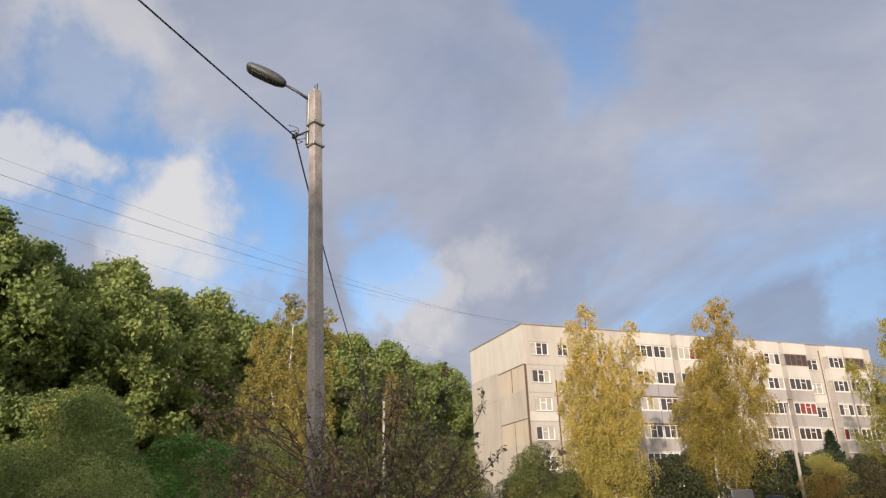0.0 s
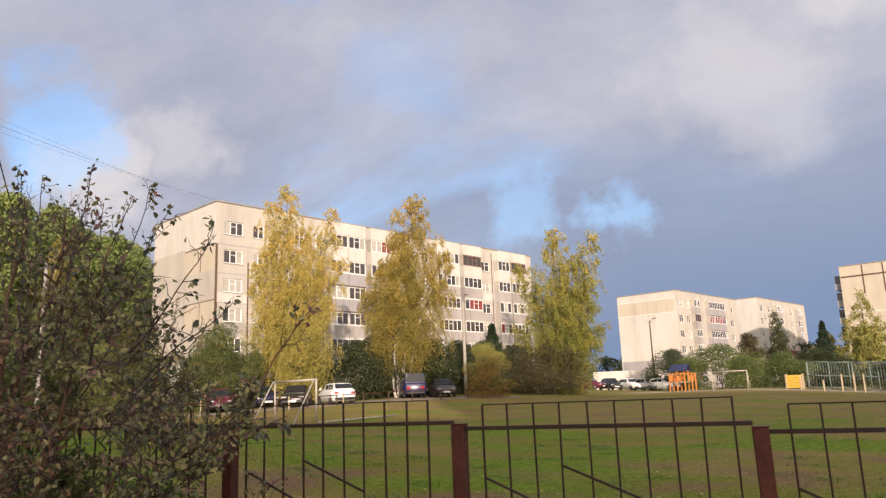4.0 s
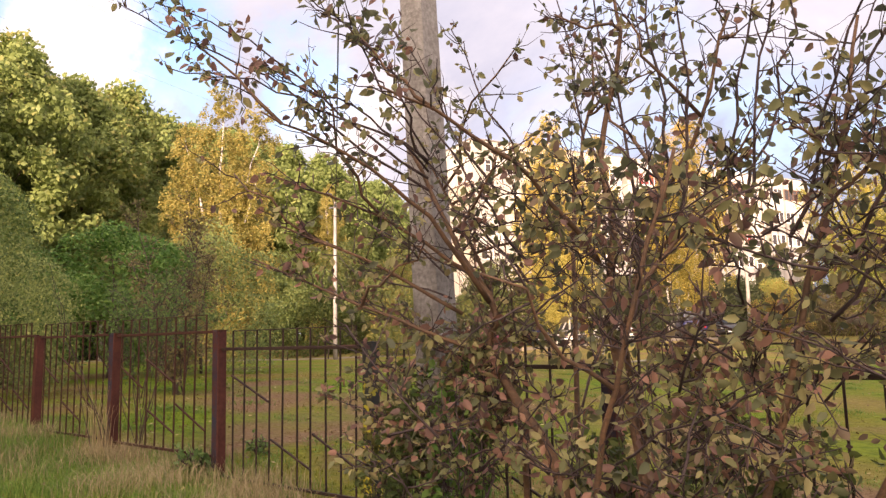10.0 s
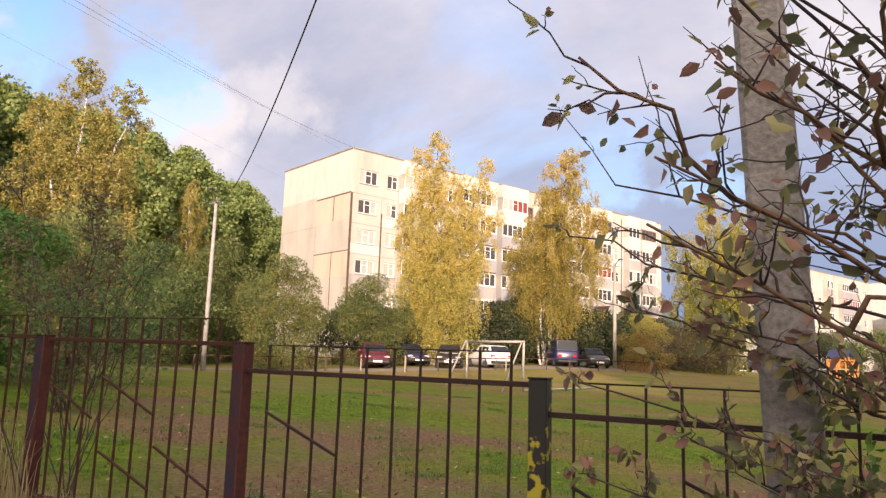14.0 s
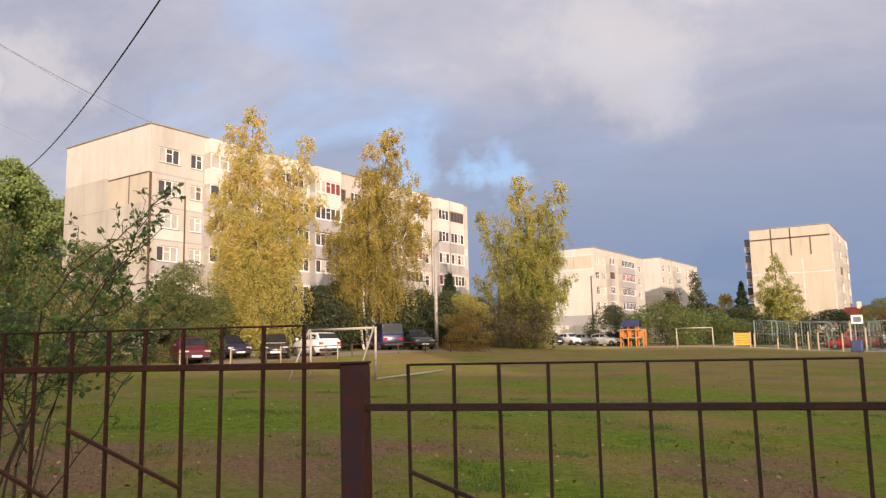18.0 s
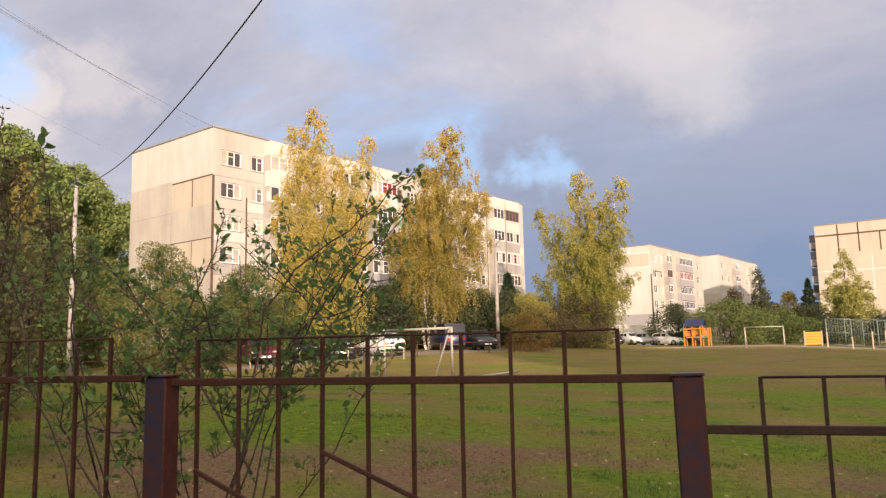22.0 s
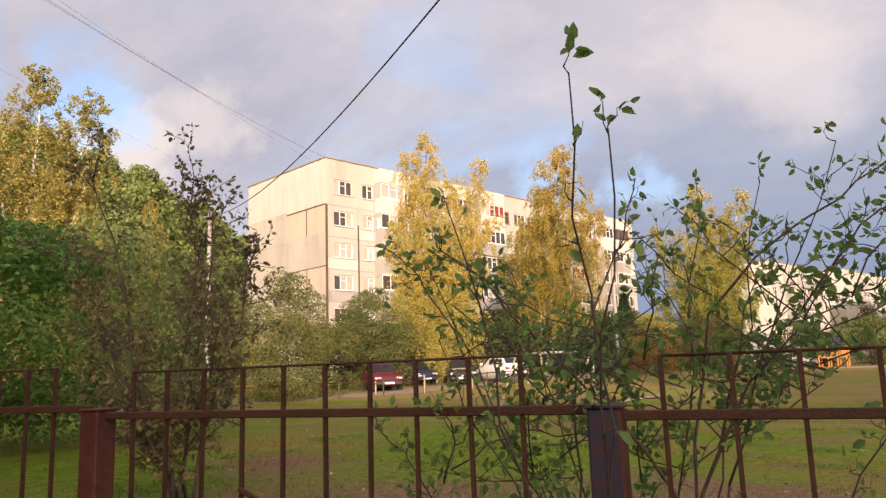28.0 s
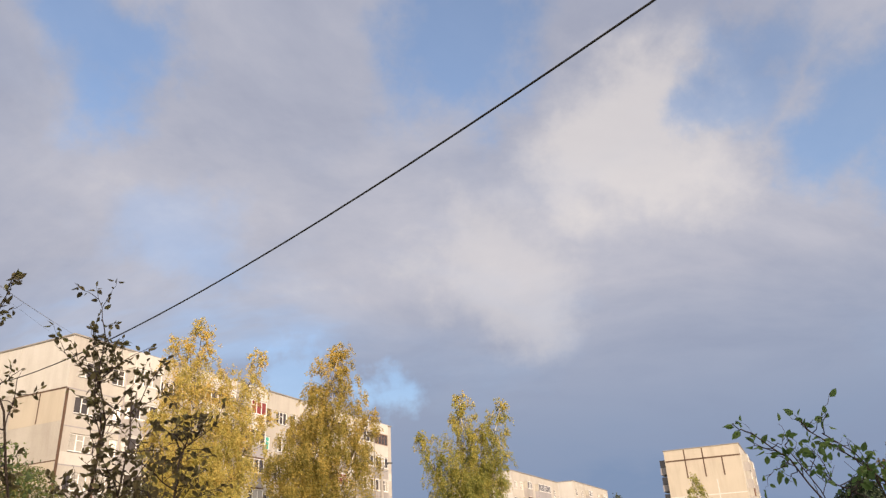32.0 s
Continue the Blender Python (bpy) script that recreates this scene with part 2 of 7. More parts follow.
def leaf_material(name, stops, through_light=0.35, rough=0.55, turning=None):
    """Leaves: each leaf takes its own colour from a ramp; part of the light passes through. turning: two heights between which the autumn colour sets in."""
    if name in MATS:
        return MATS[name]
    ma = bpy.data.materials.new(name)
    ma.use_nodes = True
    nt = ma.node_tree
    nt.nodes.clear()
    out = nt.nodes.new("ShaderNodeOutputMaterial")
    geo = nt.nodes.new("ShaderNodeNewGeometry")
    ramp = nt.nodes.new("ShaderNodeValToRGB")
    e = ramp.color_ramp.elements
    while len(e) < len(stops):
        e.new(0.5)
    for el, (p, c) in zip(e, stops):
        el.position, el.color = p, (*c, 1)
    noise_t = nt.nodes.new("ShaderNodeTexNoise")
    noise_t.inputs["Scale"].default_value = 0.6
    nt.links.new(geo.outputs["Position"], noise_t.inputs["Vector"])
    mix = nt.nodes.new("ShaderNodeMath")
    mix.operation = "MULTIPLY_ADD"
    mix.inputs[1].default_value = 0.7
    nt.links.new(geo.outputs["Random Per Island"], mix.inputs[0])
    part_n = nt.nodes.new("ShaderNodeMath")
    part_n.operation = "MULTIPLY_ADD"
    part_n.inputs[1].default_value, part_n.inputs[2].default_value = 0.9, -0.3
    nt.links.new(noise_t.outputs["Fac"], part_n.inputs[0])
    nt.links.new(part_n.outputs[0], mix.inputs[2])
    info = nt.nodes.new("ShaderNodeObjectInfo")
    own = nt.nodes.new("ShaderNodeMath")
    own.operation = "MULTIPLY_ADD"
    own.inputs[1].default_value, own.inputs[2].default_value = 0.36, -0.18
    nt.links.new(info.outputs["Random"], own.inputs[0])
    each = nt.nodes.new("ShaderNodeMath")
    nt.links.new(mix.outputs[0], each.inputs[0])
    nt.links.new(own.outputs[0], each.inputs[1])
    last = each.outputs[0]
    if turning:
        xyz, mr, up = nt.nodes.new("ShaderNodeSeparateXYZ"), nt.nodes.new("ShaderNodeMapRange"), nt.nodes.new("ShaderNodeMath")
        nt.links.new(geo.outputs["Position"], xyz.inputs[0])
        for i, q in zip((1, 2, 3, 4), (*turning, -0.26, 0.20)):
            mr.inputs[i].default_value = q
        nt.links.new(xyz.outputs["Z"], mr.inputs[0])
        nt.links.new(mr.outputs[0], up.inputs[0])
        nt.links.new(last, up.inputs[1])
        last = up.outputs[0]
    nt.links.new(last, ramp.inputs[0])
    front = nt.nodes.new("ShaderNodeBsdfPrincipled")
    front.inputs["Roughness"].default_value = rough
    front.inputs["Specular IOR Level"].default_value = 0.3
    nt.links.new(ramp.outputs[0], front.inputs["Base Color"])
    back = nt.nodes.new("ShaderNodeBsdfTranslucent")
    nt.links.new(ramp.outputs[0], back.inputs["Color"])
    ms = nt.nodes.new("ShaderNodeMixShader")
    ms.inputs[0].default_value = through_light
    nt.links.new(front.outputs[0], ms.inputs[1])
    nt.links.new(back.outputs[0], ms.inputs[2])
    nt.links.new(ms.outputs[0], out.inputs[0])
    MATS[name] = ma
    return ma


def weathered(ma, amount=0.20, across=0.7, down=0.10):
    """Rain streaks and soot that run down a wall."""
    nt = ma.node_tree
    b = nt.nodes["Principled BSDF"]
    src = b.inputs["Base Color"].links[0].from_socket
    geo, mp, n = nt.nodes.new("ShaderNodeNewGeometry"), nt.nodes.new("ShaderNodeMapping"), nt.nodes.new("ShaderNodeTexNoise")
    mp.inputs["Scale"].default_value = (across, across, down)
    nt.links.new(geo.outputs["Position"], mp.inputs[0])
    nt.links.new(mp.outputs[0], n.inputs["Vector"])
    n.inputs["Scale"].default_value, n.inputs["Detail"].default_value, n.inputs["Roughness"].default_value = 1.0, 6.0, 0.65
    mr = nt.nodes.new("ShaderNodeMapRange")
    for i, q in zip((1, 2, 3, 4), (0.46, 0.68, 0.0, amount)):
        mr.inputs[i].default_value = q
    nt.links.new(n.outputs["Fac"], mr.inputs[0])
    mix = nt.nodes.new("ShaderNodeMixRGB")
    mix.blend_type = "MULTIPLY"
    mix.inputs[2].default_value = (0.36, 0.30, 0.27, 1)
    nt.links.new(mr.outputs[0], mix.inputs[0])
    nt.links.new(src, mix.inputs[1])
    nt.links.new(mix.outputs[0], b.inputs["Base Color"])
    return ma


def paint(name, color, rough=0.35, metal=0.0):
    return material(name, color, rough, metal, tuple(c * 0.88 for c in color), 3.0, 140.0, 0.02, 0.9)


def glass_pane(name, tint=(0.05, 0.06, 0.08)):
    """A window seen from outside by day: dark and mirror-like."""
    if name in MATS:
        return MATS[name]
    ma = material(name, tint, 0.06, 0.0, tuple(c * 1.7 for c in tint), 0.7, 9.0, 0.0, 0.8, 0.0, 0.9)
    return ma


M_RUST = material("rusty_brown_paint", (0.036, 0.014, 0.011), 0.65, 0.0, (0.075, 0.029, 0.016), 9.0, 90.0, 0.25, 0.8)
M_POST = material("dark_maroon_post_paint", (0.052, 0.014, 0.012), 0.55, 0.0, (0.100, 0.032, 0.022), 5.0, 30.0, 0.10, 0.6)
# blue skylight on the post fronts is put into this colour
M_POSTBLUE = material("skylit_blue_post_paint", (0.030, 0.030, 0.052), 0.45, 0.0, (0.075, 0.026, 0.022), 3.0, 22.0, 0.08, 0.35)
M_POSTYEL = material("yellow_black_post_paint", (0.022, 0.021, 0.020), 0.5, 0.1, (0.42, 0.36, 0.03), 6.0, 14.0, 0.2, 0.25)
for node in M_POSTYEL.node_tree.nodes:  # the yellow only shows in a few flakes
    if node.bl_idname == "ShaderNodeValToRGB":
        node.color_ramp.elements[0].position, node.color_ramp.elements[1].position = 0.535, 0.56
M_CONCRETE = material("grey_concrete", (0.36, 0.34, 0.31), 0.9, 0.0, (0.24, 0.22, 0.20), 3.0, 70.0, 0.35, 0.8)
M_POLEWHITE = material("pale_concrete_pole", (0.378, 0.352, 0.340), 0.9, 0.0, (0.205, 0.185, 0.176), 4.0, 40.0, 0.5, 0.45)
M_STEEL = material("galvanised_steel", (0.42, 0.43, 0.44), 0.45, 0.8, (0.30, 0.31, 0.32), 8.0, 80.0, 0.1, 0.8)
M_BLACKPAINT = material("black_brown_fence_paint", (0.024, 0.015, 0.015), 0.6, 0.0, (0.055, 0.028, 0.020), 7.0, 80.0, 0.2, 0.6)
M_BLACK = material("black_rubber", (0.015, 0.015, 0.017), 0.6, 0.0, (0.03, 0.03, 0.03), 6.0, 80.0, 0.1)
for ma in (M_RUST, M_POST, M_POSTBLUE, M_BLACKPAINT):
    ma.node_tree.nodes["Principled BSDF"].inputs["Specular IOR Level"].default_value = 0.25
M_WIRE = material("faded_grey_wire", (0.20, 0.22, 0.27), 0.6, 0.0, (0.26, 0.28, 0.33), 2.0, 30.0, 0.0)
M_LAMPGREY = material("grey_lamp_housing", (0.075, 0.080, 0.090), 0.5, 0.2, (0.055, 0.058, 0.066), 6.0, 60.0, 0.05)
M_BARK = material("grey_brown_bark", (0.110, 0.075, 0.055), 0.9, 0.0, (0.055, 0.038, 0.030), 9.0, 60.0, 0.5, 0.7)
M_BARKRED = material("warm_brown_bark", (0.200, 0.104, 0.052), 0.7, 0.0, (0.078, 0.048, 0.034), 9.0, 60.0, 0.35, 0.7)
M_TWIG = material("dark_twig_bark", (0.088, 0.054, 0.052), 0.8, 0.0, (0.048, 0.032, 0.033), 12.0, 70.0, 0.2)
M_BIRCHBARK = material("white_birch_bark", (0.62, 0.59, 0.54), 0.8, 0.0, (0.06, 0.05, 0.05), 1.4, 5.0, 0.2, 0.25)

# ---------------------------------------------------------------- mesh helpers


def mesh_of(name, verts, faces, smooth=False):
    me = bpy.data.meshes.new(name)
    me.from_pydata([tuple(v) for v in verts], [], [tuple(f) for f in faces])
    if smooth:
        me.polygons.foreach_set("use_smooth", [True] * len(me.polygons))
    me.update()
    return me


def quads_mesh(name, v):
    """A mesh from an array (n, 4, 3) of separate four-cornered faces."""
    n = len(v)
    me = bpy.data.meshes.new(name)
    me.vertices.add(n * 4)
    me.vertices.foreach_set("co", np.ascontiguousarray(v, dtype=np.float32).ravel())
    me.loops.add(n * 4)
    me.loops.foreach_set("vertex_index", np.arange(n * 4, dtype=np.int32))
    me.polygons.add(n)
    me.polygons.foreach_set("loop_start", np.arange(0, n * 4, 4, dtype=np.int32))
    me.update(calc_edges=True)
    return me


def part(name, data, mat, parent=None, label="", at=None):
    """Links a bmesh or a mesh as one object, under a thing or a part."""
    if isinstance(data, bmesh.types.BMesh):
        me = bpy.data.meshes.new(name)
        data.to_mesh(me)
        data.free()
        data = me
    if mat and not data.materials:
        data.materials.append(mat)
    ob = new(name, data)
    if parent:
        ob.parent = parent
    if at is not None:
        ob.matrix_local = at if isinstance(at, Matrix) else Matrix.Translation(at)
    if label:
        ob["label"] = label
    return ob


def thing(name, label, category, place=(0, 0, 0), turn=0.0, group="", kind=""):
    ob = new(name)
    ob.empty_display_size = 0.3
    ob.matrix_world = pose(*place, 0, 0, turn)
    return tagged(ob, label, category, group, kind)


def box(bm, lo, hi, bevel=0.0):
    v = [bm.verts.new((x, y, z)) for z in (lo[2], hi[2]) for y in (lo[1], hi[1]) for x in (lo[0], hi[0])]
    f = [bm.faces.new([v[i] for i in q]) for q in ((0, 2, 3, 1), (4, 5, 7, 6), (0, 1, 5, 4), (2, 6, 7, 3), (0, 4, 6, 2), (1, 3, 7, 5))]
    if bevel:
        bmesh.ops.bevel(bm, geom=list({e for g in f for e in g.edges}), offset=bevel, segments=1, affect="EDGES")
    return f


def box_bm(lo, hi, bevel=0.0):
    bm = bmesh.new()
    box(bm, lo, hi, bevel)
    return bm


def box_mesh(name, lo, hi, mat, bevel=0.0):
    me = bpy.data.meshes.new(name)
    bm = box_bm(lo, hi, bevel)
    bm.to_mesh(me)
    bm.free()
    me.materials.append(mat)
    return me


def tube(points, radii, sides=6, closed=True):
    """Vertices and faces of a tapering tube along points."""
    p = np.array(points, float)
    r = np.broadcast_to(np.array(radii, float), len(p))
    d = np.gradient(p, axis=0)
    d /= np.linalg.norm(d, axis=1)[:, None] + 1e-9
    ref = np.array([0.0, 0, 1]) if abs(d[0][2]) < 0.9 else np.array([1.0, 0, 0])
    a = np.cross(d, ref)
    a /= np.linalg.norm(a, axis=1)[:, None] + 1e-9
    b = np.cross(d, a)
    ang = np.linspace(0, 2 * np.pi, sides, endpoint=False)
    ring = p[:, None] + r[:, None, None] * (np.cos(ang)[None, :, None] * a[:, None] + np.sin(ang)[None, :, None] * b[:, None])
    v = ring.reshape(-1, 3).tolist()
    f = []
    for i in range(len(p) - 1):
        for j in range(sides):
            k = (j + 1) % sides
            f.append((i * sides + j, i * sides + k, (i + 1) * sides + k, (i + 1) * sides + j))
    if closed:
        f.append(tuple(range(sides))[::-1])
        f.append(tuple((len(p) - 1) * sides + j for j in range(sides)))
    return v, f


def tubes_mesh(name, many, sides=6, smooth=True):
    V, F = [], []
    for pts, rad in many:
        v, f = tube(pts, rad, sides)
        o = len(V)
        V += v
        F += [tuple(i + o for i in q) for q in f]
    return mesh_of(name, V, F, smooth)


def rod(name, a, b, r, mat, parent, sides=6, label=""):
    v, f = tube([a, b], [r, r], sides)
    return part(name, mesh_of(name, v, f, True), mat, parent, label)


# ---------------------------------------------------------------- lie of the land
FX = [-60, -30, -10, -6, -4, -2, 0, 2, 4, 6, 8, 10, 16, 60]
FZ = [0.60, 0.50, 0.33, 0.24, 0.17, 0.03, 0.0, -0.12, -0.27, -0.34, -0.38, -0.43, -0.48, -0.6]


def land(x, y):
    """Height of the ground."""
    x, y = np.asarray(x, float), np.asarray(y, float)
    near = np.interp(x, FX, FZ)
    f = np.clip((25 - y) / 19, 0, 1)
    f = f * f * (3 - 2 * f)
    r = np.clip((y - 4) / 60, 0, 1.25) ** 1.3
    t = np.clip((-x / (np.abs(y) + 8) + 0.05) / 0.35, 0, 1)
    t = t * t * (3 - 2 * t)
    u = np.clip((x / (np.abs(y) + 8) - 0.10) / 0.22, 0, 1)
    u = u * u * (3 - 2 * u)
    dip = 0.16 * np.exp(-((y - 21) / 6.5) ** 2 - ((x + 8) / 9) ** 2)
    return near * f + r * (0.60 + 1.0 * t - 0.62 * u) - dip


def gz(x, y):
    return float(land(x, y))

# ---------------------------------------------------------------- ground and road


def grass_material():
    ma = bpy.data.materials.new("meadow_grass")
    ma.use_nodes = True
    nt = ma.node_tree
    b = nt.nodes["Principled BSDF"]
    b.inputs["Roughness"].default_value = 0.95
    b.inputs["Specular IOR Level"].default_value = 0.15
    geo = nt.nodes.new("ShaderNodeNewGeometry")

    def nz(scale, detail=4.0, stretch=(1, 1, 1)):
        mp = nt.nodes.new("ShaderNodeMapping")
        mp.inputs["Scale"].default_value = stretch
        nt.links.new(geo.outputs["Position"], mp.inputs[0])
        n = nt.nodes.new("ShaderNodeTexNoise")
        n.inputs["Scale"].default_value, n.inputs["Detail"].default_value = scale, detail
        nt.links.new(mp.outputs[0], n.inputs["Vector"])
        return n.outputs["Fac"]

    def ramp(fac, stops):
        r = nt.nodes.new("ShaderNodeValToRGB")
        e = r.color_ramp.elements
        while len(e) < len(stops):
            e.new(0.5)
        for el, (p, c) in zip(e, stops):
            el.position, el.color = p, (*c, 1)
        nt.links.new(fac, r.inputs[0])
        return r.outputs[0]

    def mix(fac, a, c):
        n = nt.nodes.new("ShaderNodeMixRGB")
        nt.links.new(fac, n.inputs[0])
        for i, q in ((1, a), (2, c)):
            if isinstance(q, tuple):
                n.inputs[i].default_value = (*q, 1)
            else:
                nt.links.new(q, n.inputs[i])
        return n.outputs[0]

    green = ramp(nz(9.0), [(0.32, (0.108, 0.122, 0.015)), (0.68, (0.224, 0.226, 0.030))])
    dry = ramp(nz(14.0), [(0.32, (0.170, 0.128, 0.036)), (0.68, (0.300, 0.235, 0.076))])
    earth = ramp(nz(20.0), [(0.32, (0.140, 0.080, 0.042)), (0.68, (0.265, 0.178, 0.098))])
    xyz = nt.nodes.new("ShaderNodeSeparateXYZ")
    nt.links.new(geo.outputs["Position"], xyz.inputs[0])

    def along(y0, y1, amount, base):
        """base plus an amount that grows from y0 to y1 across the field."""
        r = nt.nodes.new("ShaderNodeMapRange")
        for i, q in zip((1, 2, 3, 4), (y0, y1, 0.0, amount)):
            r.inputs[i].default_value = q
        nt.links.new(xyz.outputs["Y"], r.inputs[0])
        n = nt.nodes.new("ShaderNodeMath")
        nt.links.new(r.outputs[0], n.inputs[0])
        nt.links.new(base, n.inputs[1])
        return n.outputs[0]

    where = ramp(along(16.0, 36.0, 0.16, nz(0.24, 5.0, (0.6, 1.0, 1.0))), [(0.42, (0, 0, 0)), (0.60, (1, 1, 1))])

    def spots(base, places):
        """base, raised round each worn place (x, y, radius)."""
        for x, y, r in places:
            dist = nt.nodes.new("ShaderNodeVectorMath")
            dist.operation = "DISTANCE"
            nt.links.new(geo.outputs["Position"], dist.inputs[0])
            dist.inputs[1].default_value = (x, y, 0.2)
            fall = nt.nodes.new("ShaderNodeMapRange")
            for i, q in zip((1, 2, 3, 4), (r, r * 0.3, 0.0, 0.17)):
                fall.inputs[i].default_value = q
            nt.links.new(dist.outputs["Value"], fall.inputs[0])
            n = nt.nodes.new("ShaderNodeMath")
            nt.links.new(base, n.inputs[0])
            nt.links.new(fall.outputs[0], n.inputs[1])
            base = n.outputs[0]
        return base

    worn = [(-2.5, 7.0, 2.7), (-4.8, 5.8, 2.5), (-1.9, 3.0, 2.0), (2.4, 6.4, 1.9), (0.9, 3.0, 1.6), (3.8, 2.4, 2.0), (7.0, 4.0, 2.6), (-7.0, 5.5, 2.5)]
    bare = ramp(spots(along(7.5, 2.5, 0.07, nz(0.55, 6.0)), worn), [(0.51, (0, 0, 0)), (0.66, (1, 1, 1))])
    lush = ramp(nz(7.0), [(0.32, (0.085, 0.140, 0.009)), (0.68, (0.180, 0.250, 0.020))])
    fresh = ramp(along(28.0, 14.0, 0.10, along(6.0, 2.0, -0.05, nz(0.33, 4.0, (0.7, 1.0, 1.0)))), [(0.53, (0, 0, 0)), (0.68, (1, 1, 1))])
    last = mix(fresh, mix(bare, mix(where, green, dry), earth), lush)
    nt.links.new(last, b.inputs["Base Color"])
    bp = nt.nodes.new("ShaderNodeBump")
    bp.inputs["Strength"].default_value, bp.inputs["Distance"].default_value = 0.7, 0.06
    lumps = nt.nodes.new("ShaderNodeMath")
    lumps.operation = "MULTIPLY_ADD"
    lumps.inputs[1].default_value = 2.2
    nt.links.new(nz(4.5, 3.0), lumps.inputs[0])
    nt.links.new(nz(38.0, 6.0), lumps.inputs[2])
    nt.links.new(lumps.outputs[0], bp.inputs["Height"])
    nt.links.new(bp.outputs[0], b.inputs["Normal"])
    return ma


def build_ground():
    sx = np.linspace(-1, 1, 171)
    xs = np.sinh(sx * 5.6) / np.sinh(5.6) * 2500 + sx * 40
    sy = np.linspace(-1, 1, 191)
    ys = np.sinh(sy * 5.6) / np.sinh(5.6) * 2500 + sy * 40
    X, Y = np.meshgrid(xs, ys)
    rng = np.random.default_rng(4)
    bumps = rng.normal(0, 0.012, X.shape) * (np.abs(Y) < 60)
    Z = land(X, Y) + bumps
    road = (Y < -1.3) & (Y > -7.0) & (X < 25)
    Z[road] -= 0.03
    v = np.stack([X, Y, Z], -1).reshape(-1, 3)
    nx = len(xs)
    f = [(j * nx + i, j * nx + i + 1, (j + 1) * nx + i + 1, (j + 1) * nx + i) for j in range(len(ys) - 1) for i in range(nx - 1)]
    ob = part("ground", mesh_of("ground", v, f, True), M_GRASS)
    tagged(ob, "rough autumn grass field with dry and bare patches", "ground", kind="structure")


def strip(name, a, b, mat, lift, edge=0.0, seed=1):
    """A strip of road between two edge lines of points, laid on the land."""
    rng = np.random.default_rng(seed)
    a, b = np.array(a, float), np.array(b, float)
    n = 60
    t = np.linspace(0, 1, n)
    ia = np.stack([np.interp(t, np.linspace(0, 1, len(a)), a[:, k]) for k in (0, 1)], 1)
    ib = np.stack([np.interp(t, np.linspace(0, 1, len(b)), b[:, k]) for k in (0, 1)], 1)
    ia += rng.normal(0, edge, ia.shape)
    ib += rng.normal(0, edge, ib.shape)
    V, F, m = [], [], 7
    for i in range(n):
        for j in range(m):
            q = ia[i] + (ib[i] - ia[i]) * j / (m - 1)
            V.append((q[0], q[1], gz(*q) + lift - (0.05 if j in (0, m - 1) else 0)))
    for i in range(n - 1):
        for j in range(m - 1):
            F.append((i * m + j, (i + 1) * m + j, (i + 1) * m + j + 1, i * m + j + 1))
    return part(name, mesh_of(name, V, F, True), mat)


M_ASPHALT = material("worn_asphalt", (0.115, 0.108, 0.105), 0.9, 0.0, (0.17, 0.155, 0.145), 1.2, 90.0, 0.5, 0.9)
M_GRASS = grass_material()
build_ground()
tagged(strip("road", [(-60, -4.0), (-27, -1.3), (-6, -1.75), (26, -2.0)], [(-60, -9.0), (-27, -6.2), (-6, -6.4), (26, -7.0)], M_ASPHALT, 0.035, 0.05),
       "worn grey asphalt lane with broken edges", "road", kind="structure")
tagged(strip("road_2", [(-27.5, -1.2), (-30, 6), (-40, 14)], [(-34.5, -3.0), (-37, 9), (-46, 18)], M_ASPHALT, 0.04, 0.06, 2),
       "grey side lane turning off before the trees", "road", kind="structure")

tagged(strip("road_3", [(22, 68.2), (28, 64.4), (38, 59.2), (55, 51)], [(34, 98), (45, 92), (58, 84), (75, 72)], M_ASPHALT, 0.03, 0.1, 3),
       "grey asphalt sports court behind its fence", "court", kind="structure")

# ---------------------------------------------------------------- fence
POST_X = [-16, -14, -12, -10, -8, -6, -4, -2, 0, 2, 4, 6, 8, 10, 12, 14, 16]
POST_TOP = {-4: 1.34, -2: 1.325, 0: 1.31, 2: 1.17, 4: 1.01, 6: 0.95, 8: 0.925, 10: 0.87}
BARS = {0: (0.243, 0.1800), -2: (0.182, 0.1800), -4: (0.198, 0.1745), 6: (0.168, 0.1790), 8: (0.204, 0.186)}  # first bar from the post, pitch
RAIL_Z = {-6: 1.345, -4: 1.317, -2: 1.30, 0: 1.136, 2: 0.993, 4: 0.955, 6: 0.938, 8: 0.895}


